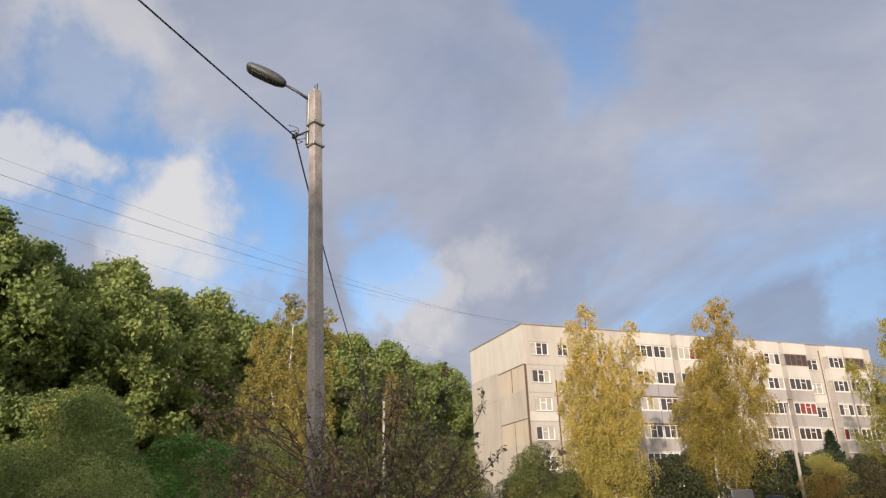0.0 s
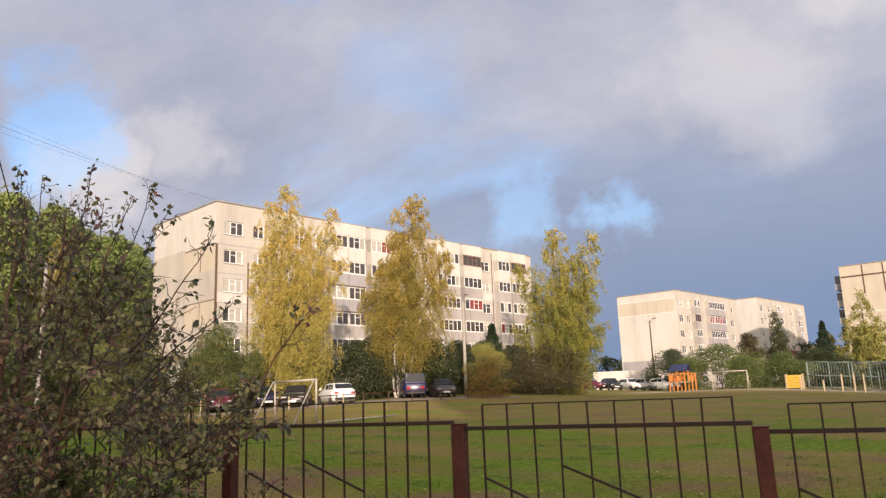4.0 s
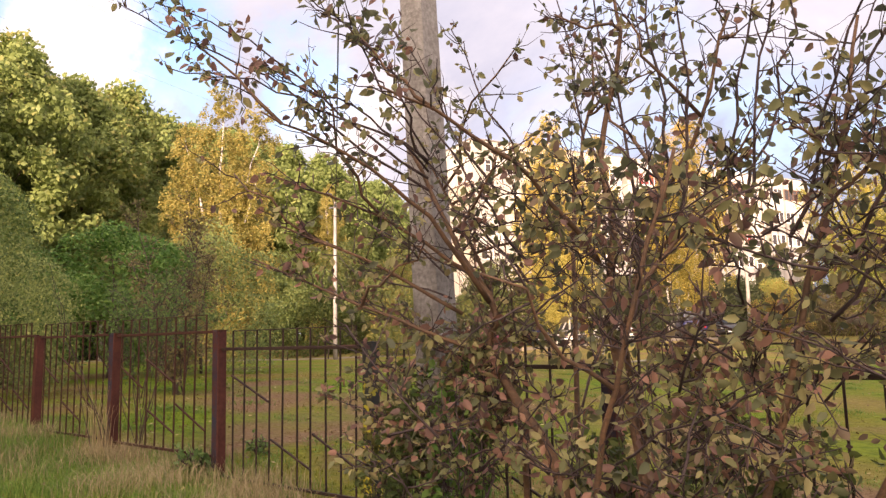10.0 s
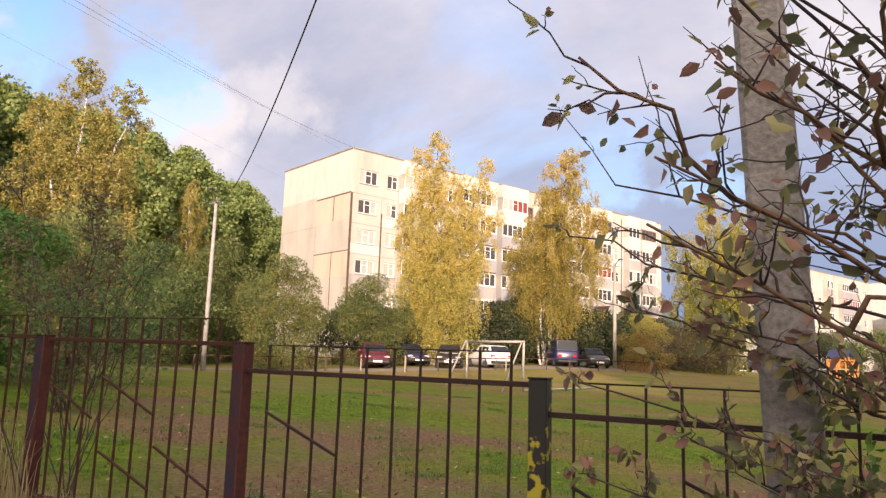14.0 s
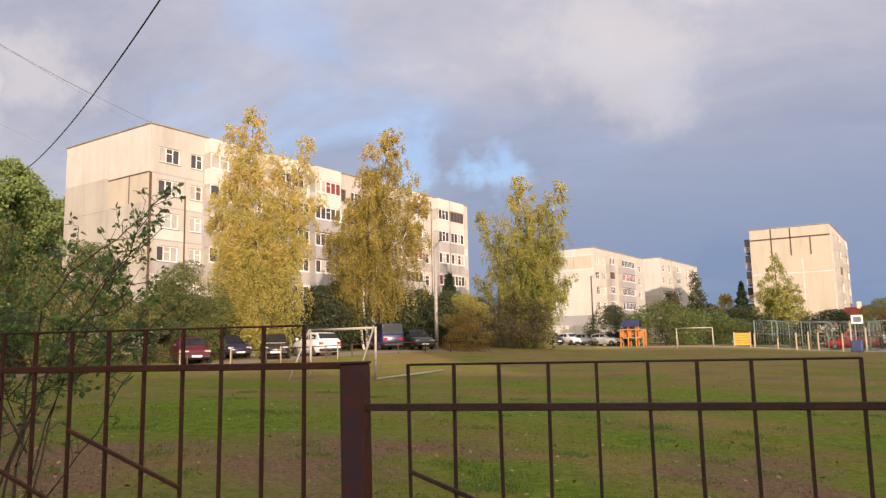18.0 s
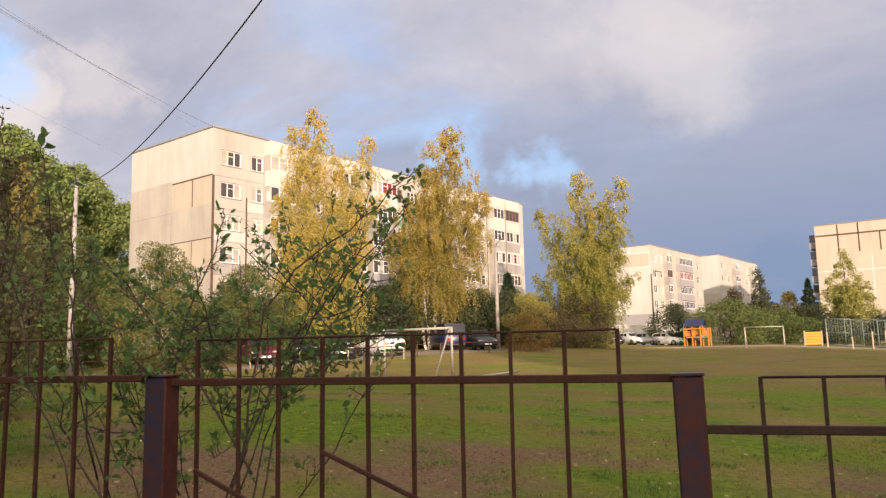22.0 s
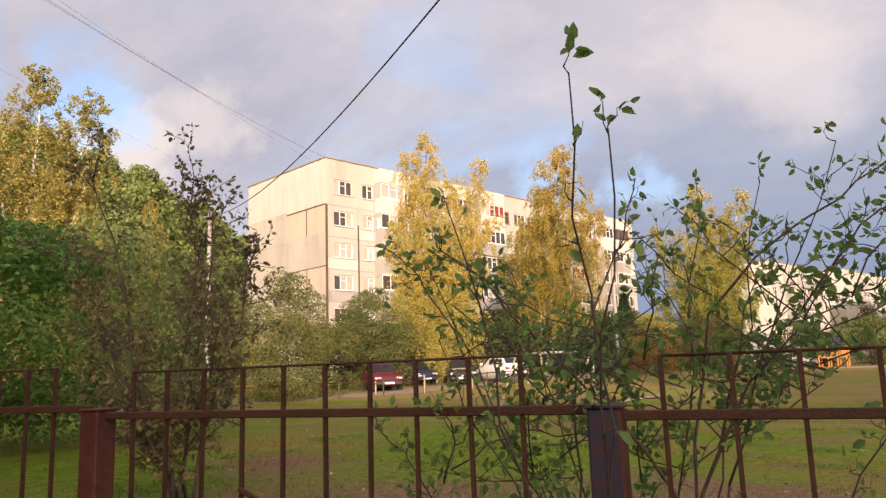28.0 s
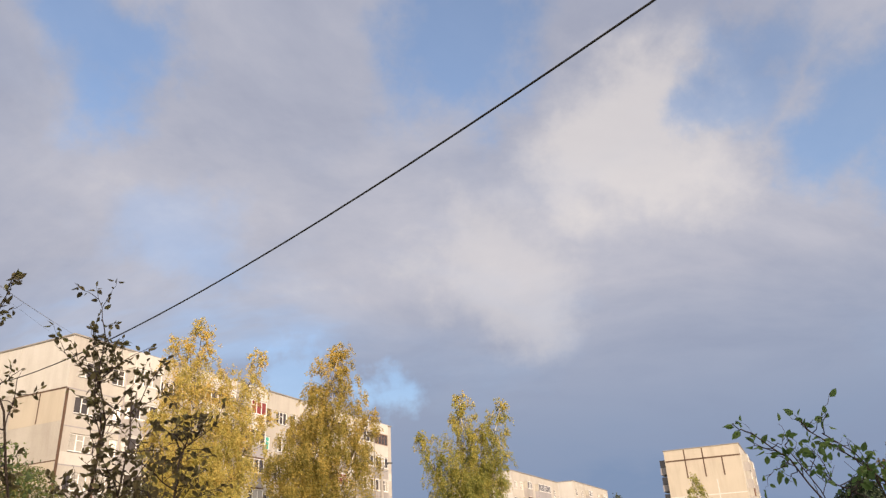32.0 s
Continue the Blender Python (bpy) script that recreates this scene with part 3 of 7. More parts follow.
def build_fence():
    fence = thing("metal_fence", "low rusty brown iron fence of bars and square posts", "fence", (0, 0, 0))
    rng = random.Random(5)
    for x in POST_X:
        top = POST_TOP.get(x, gz(x, 0) + 1.29)
        lean = rng.uniform(-0.7, 0.7)
        bm = bmesh.new()
        h = top - gz(x, 0) + 0.25
        box(bm, (-0.048, -0.048, -h), (0.048, 0.048, -0.004), 0.006)
        box(bm, (-0.052, -0.052, -0.004), (0.052, 0.052, 0.006), 0.003)
        mat = M_POSTYEL if x == 2 else M_POSTBLUE if x in (0, -2, 4) else M_POST
        bm.normal_update()
        for f in bm.faces:  # the sides towards +x stay rusty red, without the painted-in blue skylight
            f.material_index = 1 if f.normal.x > 0.6 and mat is M_POSTBLUE else 0
        post = part("post", bm, mat, fence, "post with flaked yellow paint" if x == 2 else "", pose(x + 0.02, 0, top, 0, lean, rng.uniform(-3, 3)))
        if mat is M_POSTBLUE:
            post.data.materials.append(M_POST)
    bars = [box_mesh("bar", (-q, -q, -1.16), (q, q, 0.165), mat) for mat, q in ((M_RUST, 0.0066), (M_BLACKPAINT, 0.0060))]
    for a, b in zip(POST_X, POST_X[1:]):
        coat, bar = (M_BLACKPAINT, bars[1]) if a >= 0 else (M_RUST, bars[0])
        rail = RAIL_Z.get(a, gz((a + b) / 2, 0) + 1.28)
        part("top_rail", box_bm((a + 0.06, -0.013, rail - 0.014), (b - 0.02, 0.013, rail + 0.014), 0.003), coat, fence)
        part("bottom_rail", box_bm((a + 0.06, -0.012, rail - 1.155), (b - 0.02, 0.012, rail - 1.13), 0.003), coat, fence)
        start, gap = BARS.get(a, (0.195, 0.1755))
        x0, x1 = a + start, a + start + gap * 9
        rod("top_rod", (x0, 0, rail + 0.163), (x1, 0, rail + 0.163), 0.0045, coat, fence, 5)
        for k in range(10):
            x = x0 + gap * k + rng.uniform(-0.006, 0.006)
            part("bar", bar, None, fence, "", pose(x, 0, rail, rng.uniform(-0.3, 0.3), rng.uniform(-0.5, 0.5), rng.uniform(-8, 8)))
        first = -0.24 if a == 0 else -0.335
        braces = [(0, 3 if a == 0 else 2.6, first, first - 0.215), (3, 6, -0.255, -0.485), (3.2, 6.1, -0.77, -0.975), (6.2, 9.1, -0.69, -0.92)]
        if a == 0:
            braces.pop(1)
        for k0, k1, z0, z1 in braces:
            p, q = (x0 + gap * k0, -0.012, rail + z0), (x0 + gap * k1, -0.012, rail + z1)
            dx, dz = q[0] - p[0], q[2] - p[2]
            ln = math.hypot(dx, dz)
            part("brace", box_bm((0, -0.008, -0.008), (ln, 0.008, 0.008), 0.002), coat, fence, "", pose(*p, 0, -math.degrees(math.atan2(dz, dx)), 0))


build_fence()

# ---------------------------------------------------------------- the near lamp pole with its cables
POLE_FOOT, POLE_HEAD = Vector((3.29, -0.62, -0.24)), Vector((2.90, -0.62, 7.80))
CLAMP = Vector((2.63, -0.80, 7.03))
LAMPS = {"west": Vector((-22.75, 21.9, 8.6)), "middle": Vector((-12.15, 54.4, 9.35)), "far": Vector((-42.9, 19.3, 9.2))}


def build_pole():
    th = thing("street_lamp", "tall leaning concrete lamp pole with a flat grey lamp head", "street lamp", POLE_FOOT)
    foot, head = Vector((0, 0, -0.4)), POLE_HEAD - POLE_FOOT
    secs, V, F = 10, [], []
    for i in range(secs + 1):
        c = foot.lerp(head, i / secs)
        w, d = 0.102 - 0.028 * i / secs, 0.114 - 0.036 * i / secs
        ch = 0.022
        for sx, sy in ((-w + ch, -d), (w - ch, -d), (w, -d + ch), (w, d - ch), (w - ch, d), (-w + ch, d), (-w, d - ch), (-w, -d + ch)):
            V.append((c.x + sx, c.y + sy, c.z))
    for i in range(secs):
        for j in range(8):
            k = (j + 1) % 8
            F.append((i * 8 + j, i * 8 + k, (i + 1) * 8 + k, (i + 1) * 8 + j))
    F.append(tuple(secs * 8 + j for j in range(8)))
    part("shaft", mesh_of("shaft", V, F), M_POLEWHITE, th, "weathered concrete shaft")
    for z in (6.78, 7.17):
        c = foot.lerp(head, (z + 0.64) / (head.z + 0.4))
        bm = bmesh.new()
        box(bm, (c.x - 0.105, c.y - 0.112, c.z - 0.018), (c.x + 0.105, c.y + 0.112, c.z + 0.018), 0.008)
        part("band", bm, M_STEEL, th, "steel band")
        rod("bolt", (c.x + 0.09, c.y - 0.09, c.z), (c.x + 0.16, c.y - 0.11, c.z + 0.005), 0.012, M_STEEL, th)
    for dx in (-0.03, 0.04):
        rod("rebar", (head.x + dx, 0, head.z - 0.05), (head.x + dx, 0.01, head.z + 0.14), 0.008, M_RUST, th, 5)
    # flat steel strip that carries the arm, then arm and lamp head towards the lane
    side = Vector((-0.55, -0.83, 0)).normalized()
    top = Vector((head.x, head.y, head.z))
    p0 = top + Vector((-0.10, -0.06, -0.95))
    p1 = top + Vector((-0.10, -0.06, -0.12))
    arm_end = p1 + side * 0.40 + Vector((0, 0, 0.25))
    bm = box_bm((p0.x - 0.035, p0.y - 0.02, p0.z), (p1.x + 0.035, p1.y + 0.02, p1.z + 0.1), 0.006)
    part("bracket", bm, M_STEEL, th)
    v, f = tube([p1, p1 + side * 0.2 + Vector((0, 0, 0.14)), arm_end], [0.024, 0.024, 0.022], 10)
    part("arm", mesh_of("arm", v, f, True), M_LAMPGREY, th)
    # lamp head: rounded flat slab
    V, F = [], []
    prof = [(-0.02, 0.05, 0.04), (0.03, 0.085, 0.060), (0.14, 0.125, 0.075), (0.30, 0.14, 0.078), (0.48, 0.14, 0.070), (0.60, 0.130, 0.058), (0.65, 0.095, 0.040)]
    for s, w, h in prof:
        for a in range(12):
            t = 2 * math.pi * a / 12
            ca, sa = math.cos(t), math.sin(t)
            V.append((s, w * math.copysign(abs(ca) ** 0.55, ca), h * 1.25 * math.copysign(abs(sa) ** 0.6, sa) * (1.0 if sa > 0 else 0.65)))
    for i in range(len(prof) - 1):
        for j in range(12):
            k = (j + 1) % 12
            F.append((i * 12 + j, i * 12 + k, (i + 1) * 12 + k, (i + 1) * 12 + j))
    F += [tuple(range(12))[::-1], tuple((len(prof) - 1) * 12 + j for j in range(12))]
    m = Matrix.Translation(arm_end) @ Matrix.Rotation(math.atan2(side.y, side.x), 4, "Z") @ Matrix.Rotation(radians(-25), 4, "Y")
    lamp_head = part("lamp_head", mesh_of("lamp_head", V, F, True), M_LAMPGREY, th, "flat grey lamp head", m)
    part("lens", box_bm((0.22, -0.085, -0.066), (0.54, 0.085, -0.050), 0.004), material("dusty_lamp_lens", (0.075, 0.080, 0.092), 0.25), lamp_head)
    # anchor clamp and curled cable ends
    c = CLAMP - POLE_FOOT
    for q in range(5):
        t = np.linspace(0, 1, 14)
        pts = [(c.x + 0.05 + 0.13 * math.sin(5 * u + q) * u, c.y + 0.10 * math.cos(4 * u + q) * u, c.z + (0.22 - 0.10 * q) * u) for u in t]
        v, f = tube(pts, 0.006, 5)
        part("cable_end", mesh_of("cable_end", v, f, True), M_BLACK, th)
    part("clamp", box_bm((c.x - 0.06, c.y - 0.03, c.z - 0.03), (c.x + 0.06, c.y + 0.03, c.z + 0.05), 0.015), M_BLACK, th)
    rod("hook", (c.x, c.y, c.z), (head.x + 0.35 * 0.1, -0.05, c.z + 0.05), 0.012, M_BLACK, th)
    return th


build_pole()


def cable(name, a, b, sag, r, mat, label):
    t = np.linspace(0, 1, 40)[:, None]
    p = np.array(a) * (1 - t) + np.array(b) * t
    p[:, 2] -= sag * 4 * (t * (1 - t))[:, 0]
    v, f = tube(p, r, 6)
    return tagged(part(name, mesh_of(name, v, f, True), mat), label, "cable")


cable("power_cable", CLAMP, LAMPS["west"] + Vector((0, 0, -0.25)), 1.4, 0.013, M_BLACK, "black twisted power cable hung between lamp poles")
cable("power_cable", CLAMP, (7.5, -13.0, 8.2), 0.03, 0.013, M_BLACK, "black twisted power cable crossing over the lane")
cable("thin_wire", (-18.3, -18.7, 16.6), (-36.0, 51.5, 20.6), 1.5, 0.010, M_WIRE, "thin grey overhead wire running to the roof")
cable("thin_wire", (-18.2, -18.8, 17.3), (-38.0, 52.0, 20.9), 1.0, 0.006, M_WIRE, "thin grey overhead wire running to the roof")
cable("thin_wire", (-25.7, -21.6, 18.6), (-46.0, 54.5, 19.0), 0.75, 0.006, M_WIRE, "thin grey overhead wire running to the roof")
cable("thin_wire", (-14.0, -20.0, 13.0), (-36.5, 52.0, 20.9), 1.2, 0.006, M_WIRE, "thin grey overhead wire running to the roof")


def build_lamp(name, top, label, arm=True, mat=M_POLEWHITE, wide=0.12):
    base = Vector((top.x, top.y, gz(top.x, top.y)))
    th = thing(name, label, "street lamp", base)
    h = top.z - base.z
    v, f = tube([(0, 0, -0.3), (0, 0, h)], [wide, wide * 0.62], 8)
    part("shaft", mesh_of("shaft", v, f, True), mat, th)
    if arm:
        v, f = tube([(0, 0, h - 0.35), (0.25, -0.35, h + 0.02), (0.6, -0.85, h + 0.12)], 0.03, 6)
        part("arm", mesh_of("arm", v, f, True), M_STEEL, th)
        part("lamp_head", box_bm((-0.11, -0.32, -0.045), (0.11, 0.32, 0.045), 0.03), M_LAMPGREY, th, "", pose(0.75, -1.1, h + 0.14, 8, 0, 34))
    part("crossarm", box_bm((-0.45, -0.04, h - 0.32), (0.45, 0.04, h - 0.25), 0.01), M_STEEL, th)
    return th


build_lamp("street_lamp", LAMPS["west"], "pale concrete lamp post standing on the grass")
build_lamp("street_lamp", LAMPS["middle"], "tall concrete lamp post in front of the flats", mat=M_CONCRETE, wide=0.17)
build_lamp("street_lamp", LAMPS["far"], "curved lamp post before the wood")
build_lamp("street_lamp", Vector((-0.6, 89.4, 9.4)), "dark wooden lamp post by the car park", mat=M_BARK)

# ---------------------------------------------------------------- plants
LEAF_OAK = leaf_material("oak_leaves", [(0.0, (0.168, 0.222, 0.071)), (0.4, (0.224, 0.284, 0.090)), (0.8, (0.289, 0.347, 0.117)), (1.0, (0.381, 0.364, 0.129))], 0.46)
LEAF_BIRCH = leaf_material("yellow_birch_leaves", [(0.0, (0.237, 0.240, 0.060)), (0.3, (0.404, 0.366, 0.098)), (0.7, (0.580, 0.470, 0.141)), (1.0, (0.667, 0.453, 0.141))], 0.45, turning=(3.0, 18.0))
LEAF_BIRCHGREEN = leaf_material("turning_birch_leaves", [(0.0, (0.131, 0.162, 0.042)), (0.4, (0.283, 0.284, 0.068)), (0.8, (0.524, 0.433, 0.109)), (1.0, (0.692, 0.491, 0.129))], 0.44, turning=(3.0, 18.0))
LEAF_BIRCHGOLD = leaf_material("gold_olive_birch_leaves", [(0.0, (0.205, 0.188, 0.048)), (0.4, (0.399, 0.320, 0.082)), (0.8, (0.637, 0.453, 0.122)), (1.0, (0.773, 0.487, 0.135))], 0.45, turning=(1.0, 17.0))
LEAF_PEAR = leaf_material("pear_leaves", [(0.0, (0.094, 0.103, 0.079)), (0.24, (0.189, 0.197, 0.097)), (0.38, (0.317, 0.304, 0.138)), (0.5, (0.405, 0.345, 0.163)), (0.58, (0.176, 0.106, 0.097)), (0.78, (0.385, 0.203, 0.147)), (1.0, (0.580, 0.366, 0.229))], 0.34)
LEAF_APPLE = leaf_material("fresh_green_leaves", [(0.0, (0.084, 0.152, 0.051)), (0.5, (0.162, 0.263, 0.079)), (1.0, (0.277, 0.365, 0.111))], 0.5)
LEAF_RED = leaf_material("rust_red_leaves", [(0.0, (0.085, 0.032, 0.018)), (0.5, (0.18, 0.075, 0.032)), (0.85, (0.27, 0.125, 0.042)), (1.0, (0.17, 0.14, 0.04))], 0.35)
LEAF_BROWN = leaf_material("brown_purple_leaves", [(0.0, (0.038, 0.030, 0.022)), (0.45, (0.090, 0.064, 0.038)), (0.8, (0.101, 0.105, 0.038)), (1.0, (0.150, 0.098, 0.045))], 0.35)
LEAF_WILD = leaf_material("wild_tree_leaves", [(0.0, (0.101, 0.088, 0.052)), (0.45, (0.216, 0.169, 0.086)), (0.8, (0.270, 0.256, 0.098)), (1.0, (0.365, 0.237, 0.109))], 0.4)
LEAF_WILLOW = leaf_material("grey_green_leaves", [(0.0, (0.132, 0.180, 0.072)), (0.5, (0.276, 0.336, 0.114)), (1.0, (0.480, 0.492, 0.168))], 0.45)
LEAF_HEDGE = leaf_material("hedge_leaves", [(0.0, (0.045, 0.075, 0.024)), (0.5, (0.095, 0.130, 0.038)), (1.0, (0.190, 0.210, 0.062))], 0.3)
LEAF_BUSH = leaf_material("bright_bush_leaves", [(0.0, (0.042, 0.101, 0.024)), (0.5, (0.108, 0.226, 0.050)), (1.0, (0.237, 0.363, 0.094))], 0.40)
LEAF_NEEDLE = leaf_material("dark_needles", [(0.0, (0.010, 0.020, 0.013)), (0.6, (0.022, 0.040, 0.022)), (1.0, (0.045, 0.065, 0.030))], 0.15)
LEAF_TAWNY = leaf_material("tawny_bush_leaves", [(0.0, (0.073, 0.116, 0.039)), (0.5, (0.165, 0.234, 0.068)), (0.85, (0.287, 0.309, 0.096)), (1.0, (0.414, 0.350, 0.116))], 0.40)
LEAF_DARK = leaf_material("dark_green_leaves", [(0.0, (0.024, 0.034, 0.018)), (0.6, (0.056, 0.070, 0.030)), (1.0, (0.105, 0.112, 0.042))], 0.3)
LEAF_OLIVE = leaf_material("olive_bush_leaves", [(0.0, (0.054, 0.079, 0.029)), (0.5, (0.114, 0.144, 0.046)), (0.85, (0.204, 0.190, 0.056)), (1.0, (0.324, 0.222, 0.066))], 0.36)


def leaf_quads(rng, pos, size, droop=0.0, aspect=0.62, facing=None, loose=0.55):
    """Four-cornered leaves at the given points, turned at random or, loosely, to face outwards."""
    n = len(pos)
    d = rng.normal(size=(n, 3))
    d[:, 2] -= droop
    if facing is not None:
        f = facing + rng.normal(0, loose, (n, 3))
        f /= np.linalg.norm(f, axis=1)[:, None] + 1e-9
        d -= f * (d * f).sum(1)[:, None]
        d /= np.linalg.norm(d, axis=1)[:, None] + 1e-9
        s = np.cross(d, f)
    else:
        d /= np.linalg.norm(d, axis=1)[:, None]
        s = np.cross(d, rng.normal(size=(n, 3)))
    s /= np.linalg.norm(s, axis=1)[:, None] + 1e-9
    L = (size * rng.uniform(0.65, 1.35, n))[:, None]
    W = L * aspect * 0.5
    return np.stack([pos, pos + d * L * 0.5 + s * W, pos + d * L, pos + d * L * 0.5 - s * W], 1)


def lobed_points(rng, n, blobs):
    """Points near the surfaces of many overlapping ball-shaped clumps, and which way is outwards there."""
    blobs = np.array(blobs, float)
    w = blobs[:, 3] ** 2
    pick = rng.choice(len(blobs), n, p=w / w.sum())
    d = rng.normal(size=(n, 3))
    d[:, 2] = d[:, 2] + 0.25
    d /= np.linalg.norm(d, axis=1)[:, None]
    r = blobs[pick, 3] * rng.uniform(0.70, 1.06, n) ** 0.4
    return blobs[pick, :3] + d * r[:, None] * np.array([1, 1, 0.85]), d


def crown_blobs(rng, height, width, low, count, top=0.25, lump=1.0):
    """Clumps of a broad-leaved crown between the heights low and height."""
    out = []
    for _ in range(count):
        t = rng.uniform(0, 1)
        z = low + (height - low) * t
        prof = math.sin(math.pi * min(1.0, 0.16 + 0.80 * t)) ** 0.6
        if t > 0.75:
            prof *= 1 - (t - 0.75) * (1 - top) * 3.2
        a, q = rng.uniform(0, 2 * math.pi), rng.uniform(0.45, 1.0) ** 0.5
        r = width / 2 * max(prof, 0.1) * q
        out.append((r * math.cos(a), r * math.sin(a), z - 0.04 * height, rng.uniform(0.075, 0.15) * width * lump))
    return out


def wander(rng, a, b, n, amount):
    t = np.linspace(0, 1, n)[:, None]
    p = np.array(a) * (1 - t) + np.array(b) * t
    j = rng.normal(0, amount, (n, 3)).cumsum(0)
    j -= j[0]
    j -= t * j[-1]
    return p + j


def trunk_mesh(rng, height, r, limbs, spread, name="trunk", low=0.3):
    many = [(wander(rng, (0, 0, -0.3), (rng.normal(0, 0.02 * height), rng.normal(0, 0.02 * height), height * 0.92), 9, 0.012 * height), np.linspace(r, r * 0.12, 9))]
    stem = many[0][0]
    for k in range(limbs):
        t = rng.uniform(low, 0.85)
        s = stem[int(t * 8)]
        a = rng.uniform(0, 2 * math.pi)
        ln = spread * rng.uniform(0.5, 1.0) * (1.15 - t)
        e = s + np.array([math.cos(a) * ln, math.sin(a) * ln, ln * rng.uniform(0.4, 1.1)])
        many.append((wander(rng, s, e, 5, 0.03 * ln), np.linspace(r * 0.42 * (1.1 - t), r * 0.05, 5)))
    return tubes_mesh(name, many, 6)


def broad_tree(seed, height, width, low, leaf, n, size, limbs=9, blobs=60, r=None, lump=1.0):
    """The two meshes of a broad-leaved tree: trunk with limbs, and crown."""
    rng = np.random.default_rng(seed)
    tm = trunk_mesh(rng, height * 0.9, r or height * 0.016, limbs, width * 0.5, low=max(0.15, low / height))
    pts, out = lobed_points(rng, n, crown_blobs(rng, height, width, low, blobs, 0.25, lump))
    pts += rng.normal(0, 0.45 * size, pts.shape)
    cm = quads_mesh("crown", leaf_quads(rng, pts, size, 0.3, 0.62, out, 0.75))
    tm.materials.append(M_BARK)
    cm.materials.append(leaf)
    return tm, cm


def birch_tree(seed, stems, leaf, n, size=0.11, low=0.12, curtain=0.11):
    """A weeping birch. Each stem (x, y and height of its tip, width of its crown) carries rising limbs with hanging curtains of small leaves."""
    rng = np.random.default_rng(seed)
    strands, many, thin = [], [], []
    per, tall = 16, max(q[2] for q in stems)
    total = sum(h * w for _, _, h, w in stems)
    for ox, oy, h, w in stems:
        stem = wander(rng, (ox * 0.10, oy * 0.10, -0.3), (ox, oy, h), 14, 0.006 * h)
        stem[1:-1, :2] -= np.array([ox, oy]) * 0.18 * np.sin(np.linspace(0, math.pi, 14))[1:-1, None]
        many.append((stem, np.linspace(0.0100 * h + 0.02, 0.010, 14)))
        limbs = int(5.2 * h * (1 - low))
        left = n * h * w / total / per / limbs
        for q in range(limbs):
            t = low + (1 - low) * ((q + rng.uniform()) / limbs) ** 0.9
            i = min(12, int(t * 13))
            s = stem[i] + (stem[i + 1] - stem[i]) * (t * 13 - i)
            a = q * 2.4 + rng.uniform(-0.7, 0.7)
            prof = ((1 - t) / 0.68) ** 0.62 if t > 0.32 else 0.72 + 0.28 * (t - low) / max(0.32 - low, 0.01)
            ln = w / 2 * prof * rng.uniform(0.35, 1.15) + 0.10
            way = np.array([math.cos(a), math.sin(a), rng.uniform(0.35, 1.0)])
            p = wander(rng, s, s + way * ln, 6, 0.05)
            p[:, 2] -= 0.12 * ln * np.linspace(0, 1, 6) ** 3
            thin.append((p, np.linspace(0.030 * (1.1 - t) + 0.008, 0.005, 6)))
            k = left * (0.25 + 1.15 * prof)
            for _ in range(max(1, int(k / 4 + rng.uniform()))):
                u = rng.uniform(0.08, 1.0) ** 0.65
                c = p[min(5, int(u * 5.99))] + rng.normal(0, 0.20, 3) * (0.35 + 0.65 * prof)
                drop = (rng.uniform(0.35, 1.25) * curtain * tall * (1.05 - t) + 0.22) * (0.6 if t > 0.85 else 1.0)
                for _ in range(4):
                    v = np.sort(rng.uniform(0, 1, per))[:, None]
                    o = rng.normal(0, 0.13, 3) * np.array([1, 1, 1.5])
                    hang = c + o + way * np.array([0.22, 0.22, 0.0]) * np.sqrt(v) + np.array([0, 0, -1.0]) * drop * rng.uniform(0.6, 1.15) * v
                    strands.append(hang + rng.normal(0, 0.042, hang.shape))
    tm = tubes_mesh("trunk", many, 6)
    tm.materials.append(M_BIRCHBARK)
    bm_ = tubes_mesh("branchwork", thin, 4)
    bm_.materials.append(M_BARK)
    cm = quads_mesh("crown", leaf_quads(rng, np.concatenate(strands), size, 0.8))
    cm.materials.append(leaf)
    return tm, cm, bm_


def cone_tree(seed, leaf, n, size, spires):
    """A tree of upright, pointed outline: several spires (x, y, height, width at the foot) packed with leaf clumps."""
    rng = np.random.default_rng(seed)
    blobs, many = [], []
    for sx, sy, h, w in spires:
        many.append((wander(rng, (sx * 0.3, sy * 0.3, -0.3), (sx, sy, h * 0.97), 10, 0.02 * w), np.linspace(0.016 * h, 0.01, 10)))
        for _ in range(int(26 * h * w / 20)):
            t = rng.uniform(0.02, 1.0) ** 0.95
            r = w / 2 * ((1 - t) ** 0.55 * 0.93 + 0.05) * rng.uniform(0.2, 1.0) ** 0.5
            a = rng.uniform(0, 2 * math.pi)
            blobs.append((sx + r * math.cos(a), sy + r * math.sin(a), h * t, rng.uniform(0.06, 0.12) * w * (1.15 - t) + 0.16))
    pts, out = lobed_points(rng, n, blobs)
    pts += rng.normal(0, 0.16, pts.shape)
    tm = tubes_mesh("trunk", many, 6)
    tm.materials.append(M_BARK)
    cm = quads_mesh("crown", leaf_quads(rng, pts, size, 0.5, 0.62, out, 0.7))
    cm.materials.append(leaf)
    return tm, cm


def plant(name, meshes, place, label, category="tree", turn=0.0, scale=1.0, group="", parts=("trunk", "crown", "branchwork")):
    th = thing(name, label, category, (place[0], place[1], gz(place[0], place[1]) if len(place) < 3 else place[2]), turn, group)
    th.scale = (scale,) * 3 if isinstance(scale, (int, float)) else scale
    for nm, me in zip(parts, meshes):
        q = part(nm, me, None, th)
        if nm == "branchwork":
            tagged(q, kind="stuff")
    return th


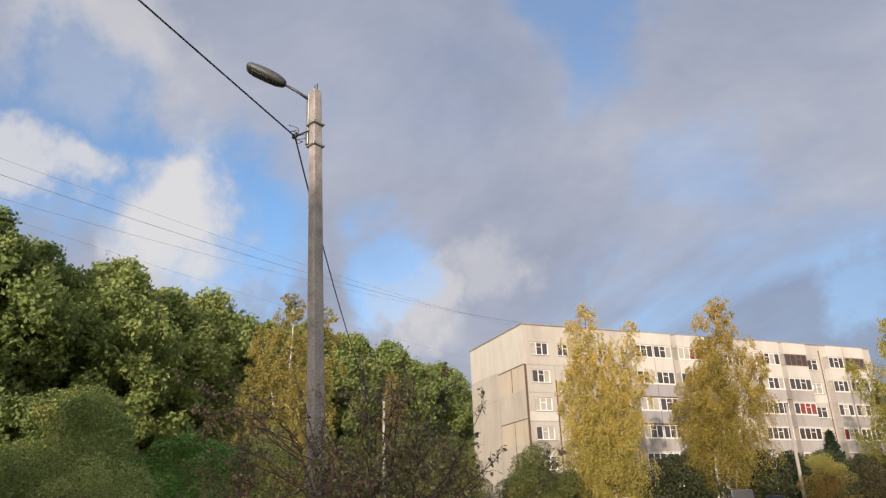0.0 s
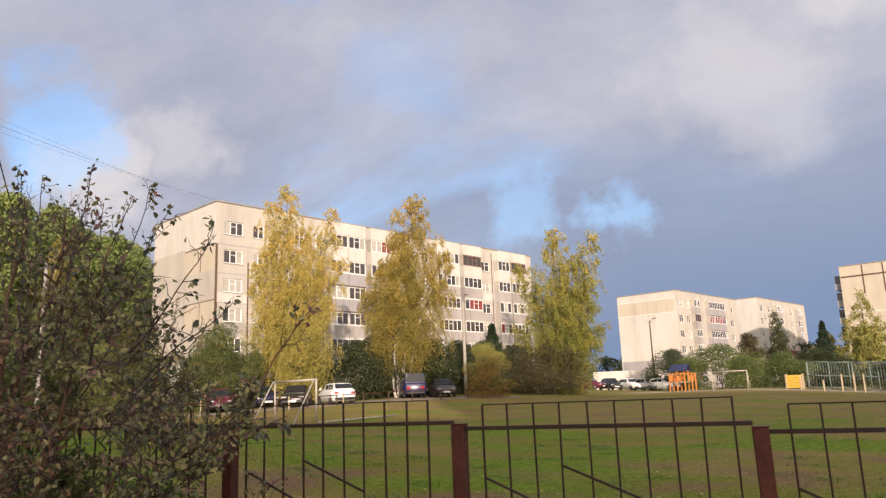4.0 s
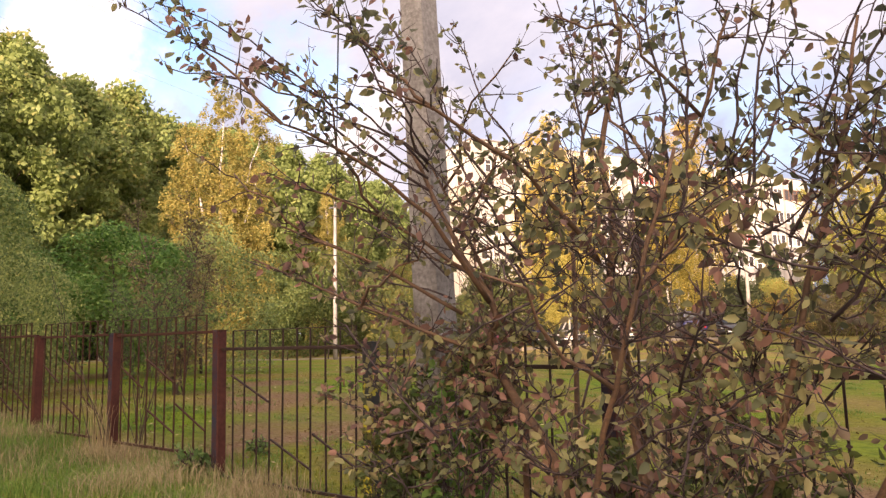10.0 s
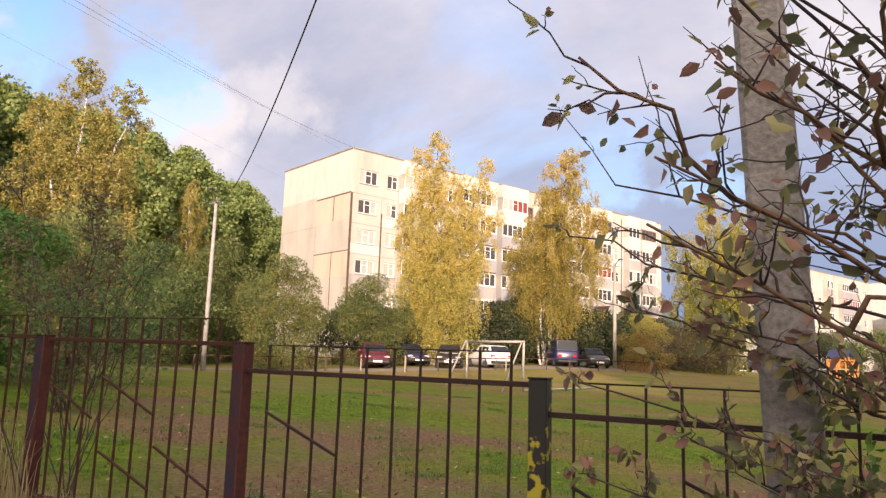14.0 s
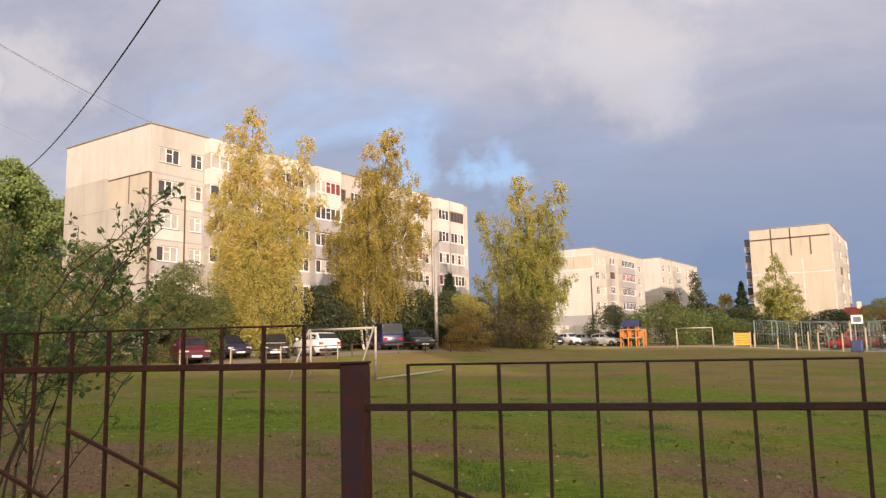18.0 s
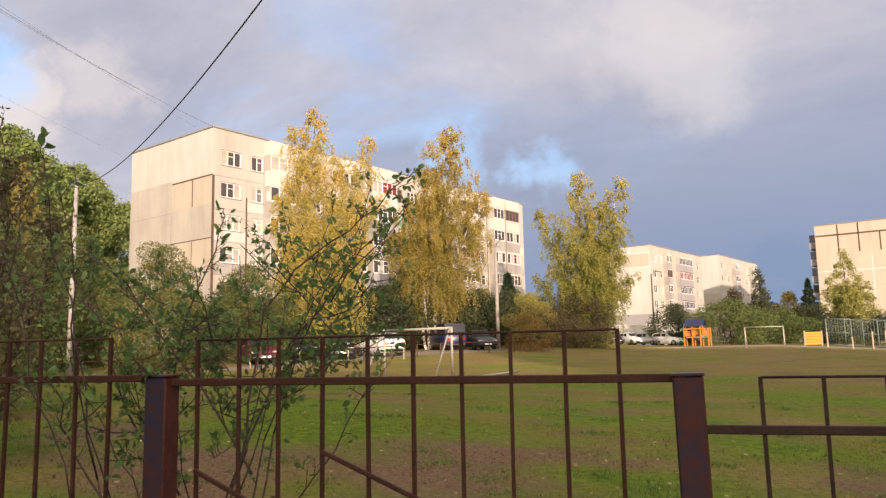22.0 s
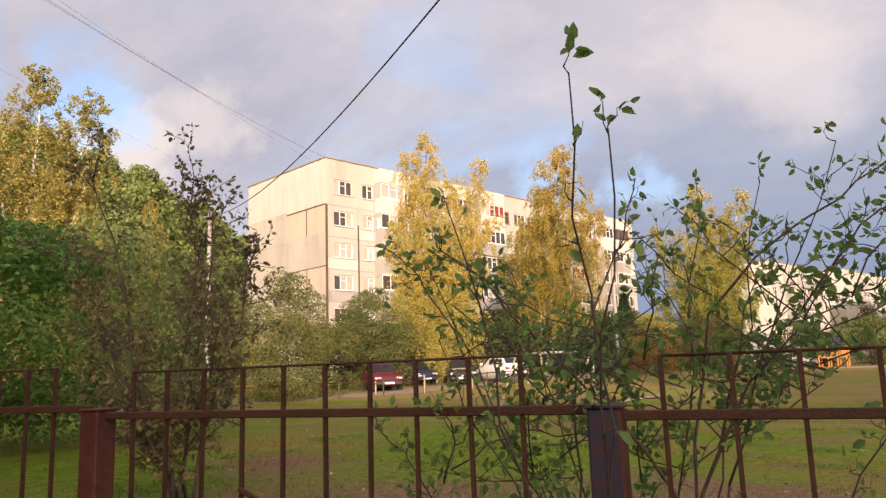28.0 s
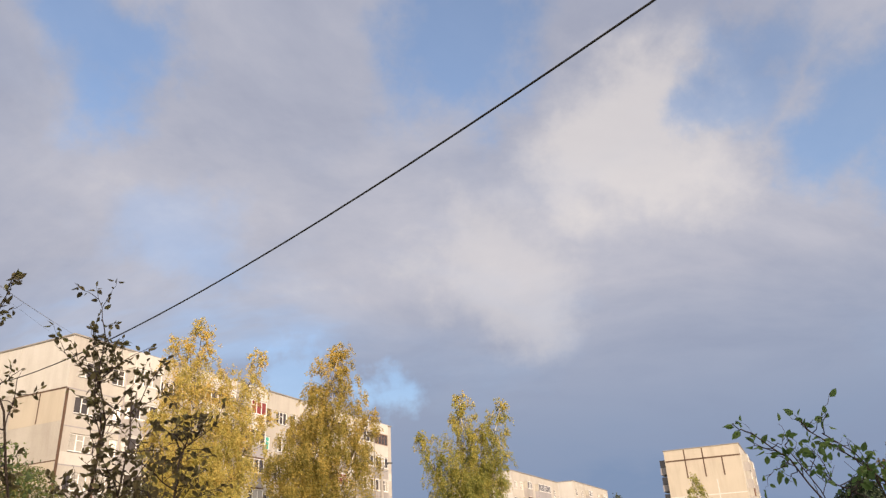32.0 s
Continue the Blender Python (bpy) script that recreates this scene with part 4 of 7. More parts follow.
# three weeping birches before the flats
plant("birch_tree", birch_tree(11, ((-0.5, 0, 16.9, 5.4), (-2.2, 0.3, 15.9, 4.4), (3.5, 0.6, 14.6, 4.6), (1.5, -0.4, 13.4, 5.2), (-2.7, -0.8, 10.8, 5.4), (3.9, 0.9, 10.6, 5.4), (0.6, -1.2, 8.6, 5.2)), LEAF_BIRCH, 180000, 0.10, 0.06), (-21.6, 42.4), "tall weeping birch with golden yellow leaves")
plant("birch_tree", birch_tree(12, ((2.0, 0, 16.6, 7.0), (0.4, 0.5, 13.8, 6.0), (-1.6, 0.6, 11.6, 5.6), (4.2, 0.9, 11.6, 5.8), (-3.3, 0.6, 9.2, 4.8)), LEAF_BIRCHGOLD, 150000, 0.105, 0.24, 0.12), (-16.4, 50.4), "weeping birch with a white leaning trunk, turning from green to yellow")
plant("birch_tree", birch_tree(13, ((-0.2, 0, 16.0, 6.2), (3.7, 0.5, 15.2, 4.8), (1.9, 0.3, 13.2, 5.8), (-4.2, 0.2, 12.8, 5.0), (-2.2, 0.4, 10.6, 6.8), (3.5, -0.4, 10.2, 5.4), (-4.6, -0.6, 6.6, 4.6), (4.2, -0.8, 6.2, 4.4)), LEAF_BIRCHGREEN, 170000, 0.115, 0.06), (-6.2, 65.2), "broad double-stemmed weeping birch turning yellow at the top")

# the wood behind
WOOD = [broad_tree(q, h, w, lo, LEAF_OAK, n, 0.31, 8, 190, lump=0.60) for q, h, w, lo, n in ((21, 18.2, 11, 2.5, 25000), (22, 17.8, 10, 2.5, 23000), (23, 18.4, 11, 3, 25000), (24, 17.2, 9, 2, 21000))]
WOOD += [broad_tree(q, 18.0, 11, 5.0, LEAF_OAK, 8500, 0.46, 6, 90, lump=0.8) for q in (28, 29)]
LEAF_WOODBIRCH = leaf_material("olive_yellow_birch_leaves", [(0.0, (0.17, 0.175, 0.052)), (0.5, (0.33, 0.295, 0.088)), (1.0, (0.52, 0.405, 0.125))], 0.42)
WOOD_Y = birch_tree(25, ((0.3, 0, 18.6, 6.4), (2.2, 1.4, 17.2, 5.0), (-2.4, -0.8, 16.4, 5.4), (-1.0, 2.4, 14.5, 5.4), (3.2, 0.2, 12.0, 4.6)), LEAF_WOODBIRCH, 110000, 0.125, 0.06)
rng_w = np.random.default_rng(31)
EDGE = [(-27, -30), (-31, -16), (-36, -4), (-42, 8), (-48, 20), (-53, 33), (-57, 46), (-61, 60), (-66, 76)]
protos = {}
for row in range(4):
    for k in range(19):
        t = (k + 0.5 * (row % 2)) / 19 * (len(EDGE) - 1)
        i = min(int(t), len(EDGE) - 2)
        p = np.array(EDGE[i]) * (1 - t + i) + np.array(EDGE[i + 1]) * (t - i)
        p = p + np.array([-6.5 * row, 1.5 * row]) + rng_w.normal(0, 1.3, 2)
        v = int(rng_w.integers(0, 4)) if row < 2 else 4 + int(rng_w.integers(0, 2))
        sc = float(rng_w.uniform(0.95, 1.07)) * (0.96 + 0.03 * row)
        sc *= 1.11 + 0.16 * min(1.0, max(0.0, (p[1] - 4) / 24))
        m = pose(p[0], p[1], gz(*p), 0, 0, float(rng_w.uniform(0, 360)))
        if v not in protos:
            protos[v] = plant("oak_tree", WOOD[v], p, "green broad-leaved tree of the wood edge", group="trees of the wood", scale=sc)
        else:
            c = copy_thing(protos[v], m)
            c.scale = (sc,) * 3
plant("birch_tree", WOOD_Y, (-37.5, 24.6), "tall yellowing birch at the edge of the wood", scale=(1.25, 1.25, 0.99))
plant("birch_tree", WOOD_Y, (-52.0, 47.0), "yellowing birch at the edge of the wood", turn=120, scale=0.9)

# dark undergrowth along the foot of the wood
UNDER = [broad_tree(s, 5.0, 7.5, 0.0, LEAF_DARK, 4200, 0.30, 6, 46, r=0.05) for s in (26, 27)]
for k in range(20):
    t = k / 20 * (len(EDGE) - 1)
    i = min(int(t), len(EDGE) - 2)
    p = np.array(EDGE[i]) * (1 - t + i) + np.array(EDGE[i + 1]) * (t - i) + np.array([float(rng_w.uniform(-3.0, 0.5)), 0.0])
    sc = float(rng_w.uniform(0.8, 1.2))
    plant("undergrowth_bush", UNDER[k % 2], p, "dark leafy undergrowth at the foot of the wood", "bush", float(rng_w.uniform(0, 360)), sc, "undergrowth of the wood")

# ---------------------------------------------------------------- blocks of flats
M_WALL = material("pale_cream_panel", (0.455, 0.432, 0.392), 0.9, 0.0, (0.375, 0.350, 0.315), 0.45, 12.0, 0.2, 0.7)
M_WHITEWALL = material("whitewashed_panel", (0.545, 0.530, 0.495), 0.9, 0.0, (0.465, 0.445, 0.410), 0.4, 12.0, 0.2, 0.7)
M_SANDWALL = material("sand_coloured_panel", (0.49, 0.44, 0.36), 0.9, 0.0, (0.43, 0.385, 0.315), 0.4, 25.0, 0.2, 0.9)
M_GREYWALL = material("grey_lilac_panel", (0.33, 0.32, 0.335), 0.9, 0.0, (0.27, 0.26, 0.27), 0.5, 25.0, 0.2, 0.9)
for ma in (M_WALL, M_WHITEWALL, M_SANDWALL, M_GREYWALL):
    weathered(ma)
M_JOINT = material("dark_joint_mastic", (0.12, 0.070, 0.045), 0.9, 0.0, (0.075, 0.045, 0.032), 2.0, 30.0, 0.1)
M_JOINTPALE = material("pale_joint_mastic", (0.62, 0.60, 0.57), 0.9, 0.0, (0.54, 0.52, 0.49), 2.0, 30.0, 0.1)
M_ROOF = material("roof_felt", (0.20, 0.185, 0.17), 0.9, 0.0, (0.28, 0.26, 0.24), 0.6, 20.0, 0.3)
M_FRAME = material("white_window_frame", (0.78, 0.77, 0.75), 0.5, 0.0, (0.70, 0.69, 0.67), 2.0, 40.0, 0.02)
M_FRAMEBROWN = material("brown_window_frame", (0.22, 0.11, 0.06), 0.6, 0.0, (0.16, 0.08, 0.05), 2.0, 40.0, 0.05)
M_PANE = glass_pane("window_glass", (0.040, 0.034, 0.031))
M_CURTAIN = glass_pane("curtained_glass", (0.27, 0.255, 0.225))
M_REDCURT = glass_pane("red_curtained_glass", (0.15, 0.028, 0.022))
M_GREENCURT = glass_pane("green_curtained_glass", (0.05, 0.25, 0.20))
M_METALROOF = material("red_metal_roof", (0.30, 0.050, 0.035), 0.6, 0.1, (0.24, 0.045, 0.032), 1.0, 30.0, 0.1)
WINDOWS = {}


def window_meshes(w, h, n, brown):
    key = (round(w, 2), round(h, 2), n, brown)
    if key not in WINDOWS:
        t, d = 0.085, 0.05
        holes = [(k * (w - t) / n + t, (k + 1) * (w - t) / n, t, h - t) for k in range(n)]
        if n >= 2:
            a, b, _, _ = holes.pop(n // 2)
            holes += [(a, b, t, h * 0.62), (a, b, h * 0.62 + 0.05, h - t)]
        bm = holed_wall(w, 0.0, h, holes, d, (), False)
        me = bpy.data.meshes.new("window_frame")
        bm.to_mesh(me)
        bm.free()
        me.materials.append(M_FRAMEBROWN if brown else M_FRAME)
        pw = (w - t) / n - t
        panes = {}
        for nm, mat in (("p", M_PANE), ("c", M_CURTAIN), ("r", M_REDCURT), ("g", M_GREENCURT)):
            panes[nm] = box_mesh("pane", (0, 0.028, t), (pw, 0.036, h - t), mat)
        WINDOWS[key] = me, panes, [(k * (w - t) / n + t) for k in range(n)]
    return WINDOWS[key]


def window(parent, m, w, h, n, rng, brown=False, kinds="ppppc"):
    me, panes, xs = window_meshes(w, h, n, brown)
    fr = part("window", me, None, parent, "", m)
    one = rng.choice(kinds)
    for x in xs:
        k = one if rng.random() < 0.6 else rng.choice(kinds)
        part("pane", panes[k], None, fr, "", (x, 0, 0))
    return fr


def holed_wall(w, z0, z1, holes, depth=0.16, extra=(), closed=True):
    """A wall in the plane y = 0 from x = 0 to w, with recessed openings (x0, x1, za, zb)."""
    xs = sorted({0.0, w, *(round(h[i], 4) for h in holes for i in (0, 1)), *extra})
    zs = sorted({z0, z1, *(round(h[i], 4) for h in holes for i in (2, 3))})
    bm = bmesh.new()
    V = {}

    def vert(x, y, z):
        k = (round(x, 4), round(y, 4), round(z, 4))
        if k not in V:
            V[k] = bm.verts.new(k)
        return V[k]

    for xa, xb in zip(xs, xs[1:]):
        for za, zb in zip(zs, zs[1:]):
            cx, cz = (xa + xb) / 2, (za + zb) / 2
            if any(h[0] < cx < h[1] and h[2] < cz < h[3] for h in holes):
                continue
            bm.faces.new([vert(xa, 0, za), vert(xb, 0, za), vert(xb, 0, zb), vert(xa, 0, zb)])
    for a, b, za, zb in holes:
        q = [(a, za), (b, za), (b, zb), (a, zb)]
        for (x0, c0), (x1, c1) in zip(q, q[1:] + q[:1]):
            bm.faces.new([vert(x0, 0, c0), vert(x0, depth, c0), vert(x1, depth, c1), vert(x1, 0, c1)])
        if closed:
            bm.faces.new([vert(x, depth, z) for x, z in q])
    return bm


def strip_part(parent, m, w, h, mat, name="joint", d=0.012):
    return part(name, box_bm((0, -d, 0), (w, 0.0, h)), mat, parent, "", m)


M_LILAC = material("lilac_grey_panel", (0.370, 0.352, 0.342), 0.9, 0.0, (0.295, 0.276, 0.265), 0.5, 12.0, 0.2, 0.7)
weathered(M_LILAC, 0.40)
M_DARKPANEL = material("dark_brown_panel", (0.085, 0.070, 0.062), 0.9, 0.0, (0.13, 0.105, 0.09), 0.8, 12.0, 0.2, 0.7)


def balcony(parent, x0, x1, z, deep, rng, style, h=1.02, gl=1.35):
    """One floor of a glazed balcony bay: slab, front and side panels, glazing with frames and panes."""
    front = M_LILAC if style == "w" else M_WHITEWALL if style == "t" else M_DARKPANEL if style == "d" else M_GREYWALL
    b = part("balcony", box_bm((x0, -deep, z - 0.16), (x1, -0.004, z), 0.0), M_CONCRETE, parent, "glazed balcony")
    bm = bmesh.new()
    box(bm, (x0, -deep - 0.05, z - 0.40), (x1, -deep + 0.04, z + h))
    box(bm, (x0 - 0.003, -deep + 0.042, z - 0.40), (x0 + 0.08, -0.006, z + h))
    box(bm, (x1 - 0.08, -deep + 0.042, z - 0.40), (x1 + 0.003, -0.006, z + h))
    part("parapet", bm, front, b)
    part("coping", box_bm((x0 - 0.02, -deep - 0.075, z + h - 0.09), (x1 + 0.02, -deep - 0.052, z + h)), M_WHITEWALL if style != "d" else M_JOINT, b)
    part("slab_edge", box_bm((x0 - 0.01, -deep - 0.07, z - 0.43), (x1 + 0.01, -deep - 0.052, z - 0.30)), M_JOINT if style in "dg" else M_WHITEWALL, b)
    if style != "o":
        n = max(3, int((x1 - x0) / 0.75))
        brown = style == "d" or rng.random() < 0.07
        me, panes, xs = window_meshes(x1 - x0, gl, n, brown)
        part("glazing", me, None, b, "", (x0, -deep - 0.01, z + h))
        kind = "p" if style == "d" else rng.choice("ppppcppcpppr")
        for x in xs:
            part("pane", panes[kind if rng.random() < 0.6 else rng.choice("ppc")], None, b, "", (x0 + x, -deep - 0.01, z + h))
        for sx in (x0, x1 - 0.05):
            part("side_glazing", box_bm((sx, -deep + 0.07, z + h + 0.004), (sx + 0.05, -0.02, z + h + gl)), M_CURTAIN, b)
    part("back_wall", box_bm((x0 + 0.1, -0.02, z + 0.01), (x1 - 0.1, -0.006, z + 2.3)), M_GREYWALL if style == "o" else M_WALL, b)
    return b


def block_shell(th, w, d, z1, front_holes, mats, roof_over=0.10):
    """Front wall with openings, the other three walls, roof slab and parapet."""
    part("wall", holed_wall(w, -1.5, z1, front_holes), mats[0], th, "front wall of concrete panels")
    bm = bmesh.new()
    for q in ([(0, d, -1.5), (0, 0, -1.5), (0, 0, z1), (0, d, z1)], [(w, 0, -1.5), (w, d, -1.5), (w, d, z1), (w, 0, z1)], [(w, d, -1.5), (0, d, -1.5), (0, d, z1), (w, d, z1)]):
        bm.faces.new([bm.verts.new(v) for v in q])
    part("wall", bm, mats[1], th, "plain gable and back walls")
    bm = bmesh.new()
    box(bm, (-roof_over, -roof_over, z1), (w + roof_over, d + roof_over, z1 + 0.14), 0.02)
    part("roof", bm, M_ROOF, th, "flat felted roof with a thin dark edge")


def main_block():
    th = thing("apartment_building", "long six-storey pale panel-built block of flats", "building", (-35.3, 50.4, 1.2), 68.1)
    rng = random.Random(3)
    W, D, H = 49.0, 12.95, 19.0
    rows = [17.25 - 2.8 * k for k in range(6)]  # window heads, from the top
    bays = [(5.45, 8.35, "w"), (12.9, 15.25, "w"), (15.35, 17.7, "w"), (18.6, 22.4, "g"), (29.2, 33.1, "w"), (33.9, 37.3, "w"), (40.8, 43.2, "w"), (43.6, 46.7, "w")]
    cols = [(0.85, 2.9, 3), (4.0, 5.25, 2), (8.9, 10.7, 3), (11.1, 12.3, 2), (22.9, 24.2, 2), (25.0, 26.9, 3), (27.3, 28.5, 2), (38.1, 39.9, 2), (47.4, 48.2, 1)]
    holes = [(a, b, t - 1.32, t) for t in rows for a, b, _ in cols]
    block_shell(th, W, D, H, holes, (M_WALL, M_WALL))
    for k, t in enumerate(rows):
        for a, b, n in cols:
            kinds = "ppppc" if k == 0 else "pccpc"
            if 22 < a < 24:
                kinds = "pgc"
            window(th, (a, 0.10, t - 1.32), b - a, 1.32, n, rng, rng.random() < 0.12, kinds)
            part("sill", box_bm((a - 0.05, -0.08, t - 1.37), (b + 0.05, 0.09, t - 1.335)), M_STEEL, th)
        for a, b, s in bays:
            style = "t" if k == 0 else "g" if 11 < a < 23 and k in (1, 2, 4) else s
            if k >= 4 and a > 40:
                style = "d"
            balcony(th, a, b, t - 2.15, 0.8, rng, style)
    for a, b, s in bays:  # roofs over the top balconies
        part("bay_roof", box_bm((a - 0.06, -0.88, 17.48), (b + 0.06, 0.3, 18.80), 0.03), M_WHITEWALL, th)
    # thin wall panels below the windows, mostly lilac-grey, from the second row down
    for k, t in enumerate(rows[:-1]):
        for a, b in ((0.12, 3.40), (3.50, 5.36), (8.55, 12.70), (22.6, 29.0), (37.5, 40.5), (46.95, 48.9)):
            if k and rng.random() < 0.75:
                part("wall_panel", box_bm((a, -0.010, t - 2.38), (b, -0.004, t - 1.40)), M_LILAC if rng.random() < 0.7 else M_WHITEWALL, th)
    # stained upright joints beside the balconies
    for a, b, _ in bays:
        for x in (a - 0.16, b + 0.04):
            strip_part(th, Matrix.Translation((x, -0.002, 1.0)), 0.12, 16.4, M_GREYWALL)
    # panel joints on the front
    for t in rows[1:]:
        strip_part(th, Matrix.Translation((0.0, 0, t + 0.42)), 5.4, 0.09, M_GREYWALL)
    strip_part(th, Matrix.Translation((-0.04, -0.01, -1.0)), 0.24, 15.9, M_JOINT)
    for x, z, h in ((3.40, 0.0, 13.4), (40.25, 1.0, 17.4), (43.3, 1.0, 15.8), (28.8, 1.0, 15.8), (12.45, 1.0, 14.0)):
        strip_part(th, Matrix.Translation((x, -0.006, z)), 0.16, h, M_JOINT)
    strip_part(th, Matrix.Translation((3.42, 0, 2.0)), 0.05, 12.9, M_GREYWALL)
    # gable: patches of paint and joints; the gable's face looks along -x
    def gable(y0, y1, z0, z1, mat, d=0.012, name="wall_panel"):
        part(name, box_bm((-d, y0, z0), (-0.003, y1, z1)), mat, th)

    gable(6.05, 12.93, 15.2, 18.98, M_WHITEWALL, 0.010)
    gable(0.0, 6.0, 15.0, 18.98, M_WHITEWALL, 0.010)
    gable(0.15, 6.0, 12.45, 14.85, M_SANDWALL, 0.014)
    gable(0.15, 6.0, 7.2, 9.5, M_SANDWALL, 0.014)
    gable(0.0, 6.02, 14.86, 14.98, M_JOINT, 0.02, "joint")
    gable(2.80, 2.92, 12.5, 14.84, M_JOINT, 0.022, "joint")
    gable(2.80, 2.88, 4.0, 9.5, M_JOINT, 0.022, "joint")
    gable(0.0, 6.0, 9.52, 9.60, M_JOINT, 0.02, "joint")
    for z in (6.3, 12.3):
        gable(6.1, 12.85, z, z + 0.05, M_GREYWALL, 0.014, "joint")
    for y in (6.02,):
        gable(y, y + 0.05, 0, 12.3, M_GREYWALL, 0.014, "joint")
    # aerials and a vent on the roof
    for x, y, h in ((4.0, 9.0, 1.2), (30.0, 4.0, 0.9)):
        rod("aerial", (x, y, 19.1), (x, y, 19.1 + h), 0.02, M_STEEL, th)
    part("vent", box_bm((33.0, 3.0, 19.14), (36.0, 4.2, 19.7), 0.05), M_CONCRETE, th)
    part("vent_cap", box_bm((37.2, 1.4, 19.5), (39.2, 2.4, 19.6), 0.02), M_STEEL, th)
    for s, z in ((37.4, 13.6), (8.6, 11.2), (28.9, 8.0), (41.95, 16.4)):
        part("air_conditioner", box_bm((s, -0.34, z), (s + 0.7, -0.05, z + 0.5), 0.03), M_FRAME, th, "white air conditioner box")
    return th


main_block()


def far_block(name, label, at, turn, w, d, h, z0, gable_mat, front_mat, rows, cols, bays, seed, marks=(), back=False):
    th = thing(name, label, "building", (*at, z0), turn)
    rng = random.Random(seed)
    tops = [h - 1.55 - 2.8 * k for k in range(rows)]
    holes = [(a, b, t - 1.4, t) for t in tops for a, b in cols]
    block_shell(th, w, d, h, holes, (front_mat, gable_mat), 0.10)
    for t in tops:
        for a, b in cols:
            window(th, (a, 0.10, t - 1.4), b - a, 1.4, 2, rng)
        for a, b, s in bays:
            balcony(th, a, b, t - 2.2, 0.85, rng, s)
        if back:
            part("loggia", box_bm((0.8, d + 0.01, t - 2.2), (4.2, d + 1.1, t - 1.1)), M_GREYWALL, th)
            part("loggia_glazing", box_bm((0.9, d + 0.02, t - 1.09), (4.1, d + 1.05, t + 0.2)), M_PANE, th)
    for y0, y1, za, zb, mat in marks:
        part("joint", box_bm((-0.03, y0, za), (-0.004, y1, zb)), mat, th)
    return th


# the pair of blocks beyond the car park (gable towards the field)
far_block("apartment_building", "pale panel block of flats beyond the car park", (-0.8, 135.0), 68.1, 27, 12, 17.6, 1.0, M_WHITEWALL, M_WALL, 6,
          [(1.0, 2.6), (4.0, 5.4), (8.5, 10.0), (20, 21.5), (23.5, 25)], [(12, 19, "g"), (5.8, 8.0, "w")], 5,
          [(0.05, 12, 13.6, 13.8, M_JOINTPALE), (0.05, 12, 16.2, 16.35, M_JOINTPALE), (3.9, 4.05, 10.5, 17.4, M_JOINTPALE), (8.0, 8.15, 10.5, 17.4, M_JOINTPALE), (0.4, 11.6, 13.82, 16.18, M_SANDWALL), (0.2, 11.8, 0, 5.2, M_GREYWALL)])
far_block("apartment_building", "second pale panel block standing behind", (13.5, 171.0), 68.1, 30, 13, 19.0, 1.0, M_WHITEWALL, M_WALL, 6,
          [(1.5, 3.0), (6.0, 7.4), (14, 15.5), (20, 21.5), (26, 27.5)], [(9, 12.5, "w"), (22.5, 25, "w")], 6,
          [(0.3, 12.7, 0, 10.5, M_SANDWALL)])
# the tall-looking block on its own
far_block("apartment_building", "cream panel block with dark joints under the roof", (37.4, 127.8), 69.0, 27, 12.4, 18.4, 1.4, M_SANDWALL, M_WALL, 6,
          [(1.0, 2.2), (8, 9.5), (12, 13.4), (20, 21.5), (24.5, 26.0)], [(3.5, 6.2, "w"), (15.5, 18.5, "w")], 7,
          [(0.02, 12.3, 16.5, 16.75, M_JOINT), (2.9, 3.1, 13.6, 16.5, M_JOINT), (5.9, 6.1, 13.6, 18.3, M_JOINT), (8.9, 9.1, 13.6, 18.3, M_JOINT), (0.05, 12.3, 10.6, 10.75, M_JOINTPALE), (4.3, 4.45, 6.0, 13.0, M_JOINTPALE)], True)
# grey block at the far side of the court: its loggias look west, its gable towards the field
M_GREYGABLE = material("grey_brown_panel", (0.235, 0.225, 0.205), 0.9, 0.0, (0.19, 0.18, 0.165), 0.5, 25.0, 0.2, 0.9)
e4 = far_block("apartment_building", "grey panel block with pale painted joints and loggias", (74.5, 145.0), 256.0, 24, 12.4, 18.4, 1.0, M_GREYGABLE, M_GREYWALL, 6,
               [(1.0, 2.2), (10.0, 11.2), (22.3, 23.4)], [(2.8, 9.4, "t"), (12.0, 16.4, "g"), (16.6, 21.8, "t")], 8)
for y0, y1, za, zb in ((0.0, 12.4, 18.05, 18.38), (0.0, 12.4, 12.9, 13.15), (3.9, 4.15, 12.9, 18.0), (8.1, 8.35, 12.9, 18.0), (2.9, 5.2, 16.2, 16.4), (2.9, 5.2, 17.1, 17.3), (7.1, 9.4, 16.2, 16.4), (7.1, 9.4, 17.1, 17.3),
                       (0.0, 0.2, 0.0, 18.0), (0.0, 12.4, 7.3, 7.5), (4.0, 4.2, 0.0, 12.9), (8.2, 8.4, 0.0, 12.9)):
    part("joint", box_bm((24.004, y0, za), (24.03, y1, zb)), M_JOINTPALE, e4)

# ---------------------------------------------------------------- shrubs by the fence


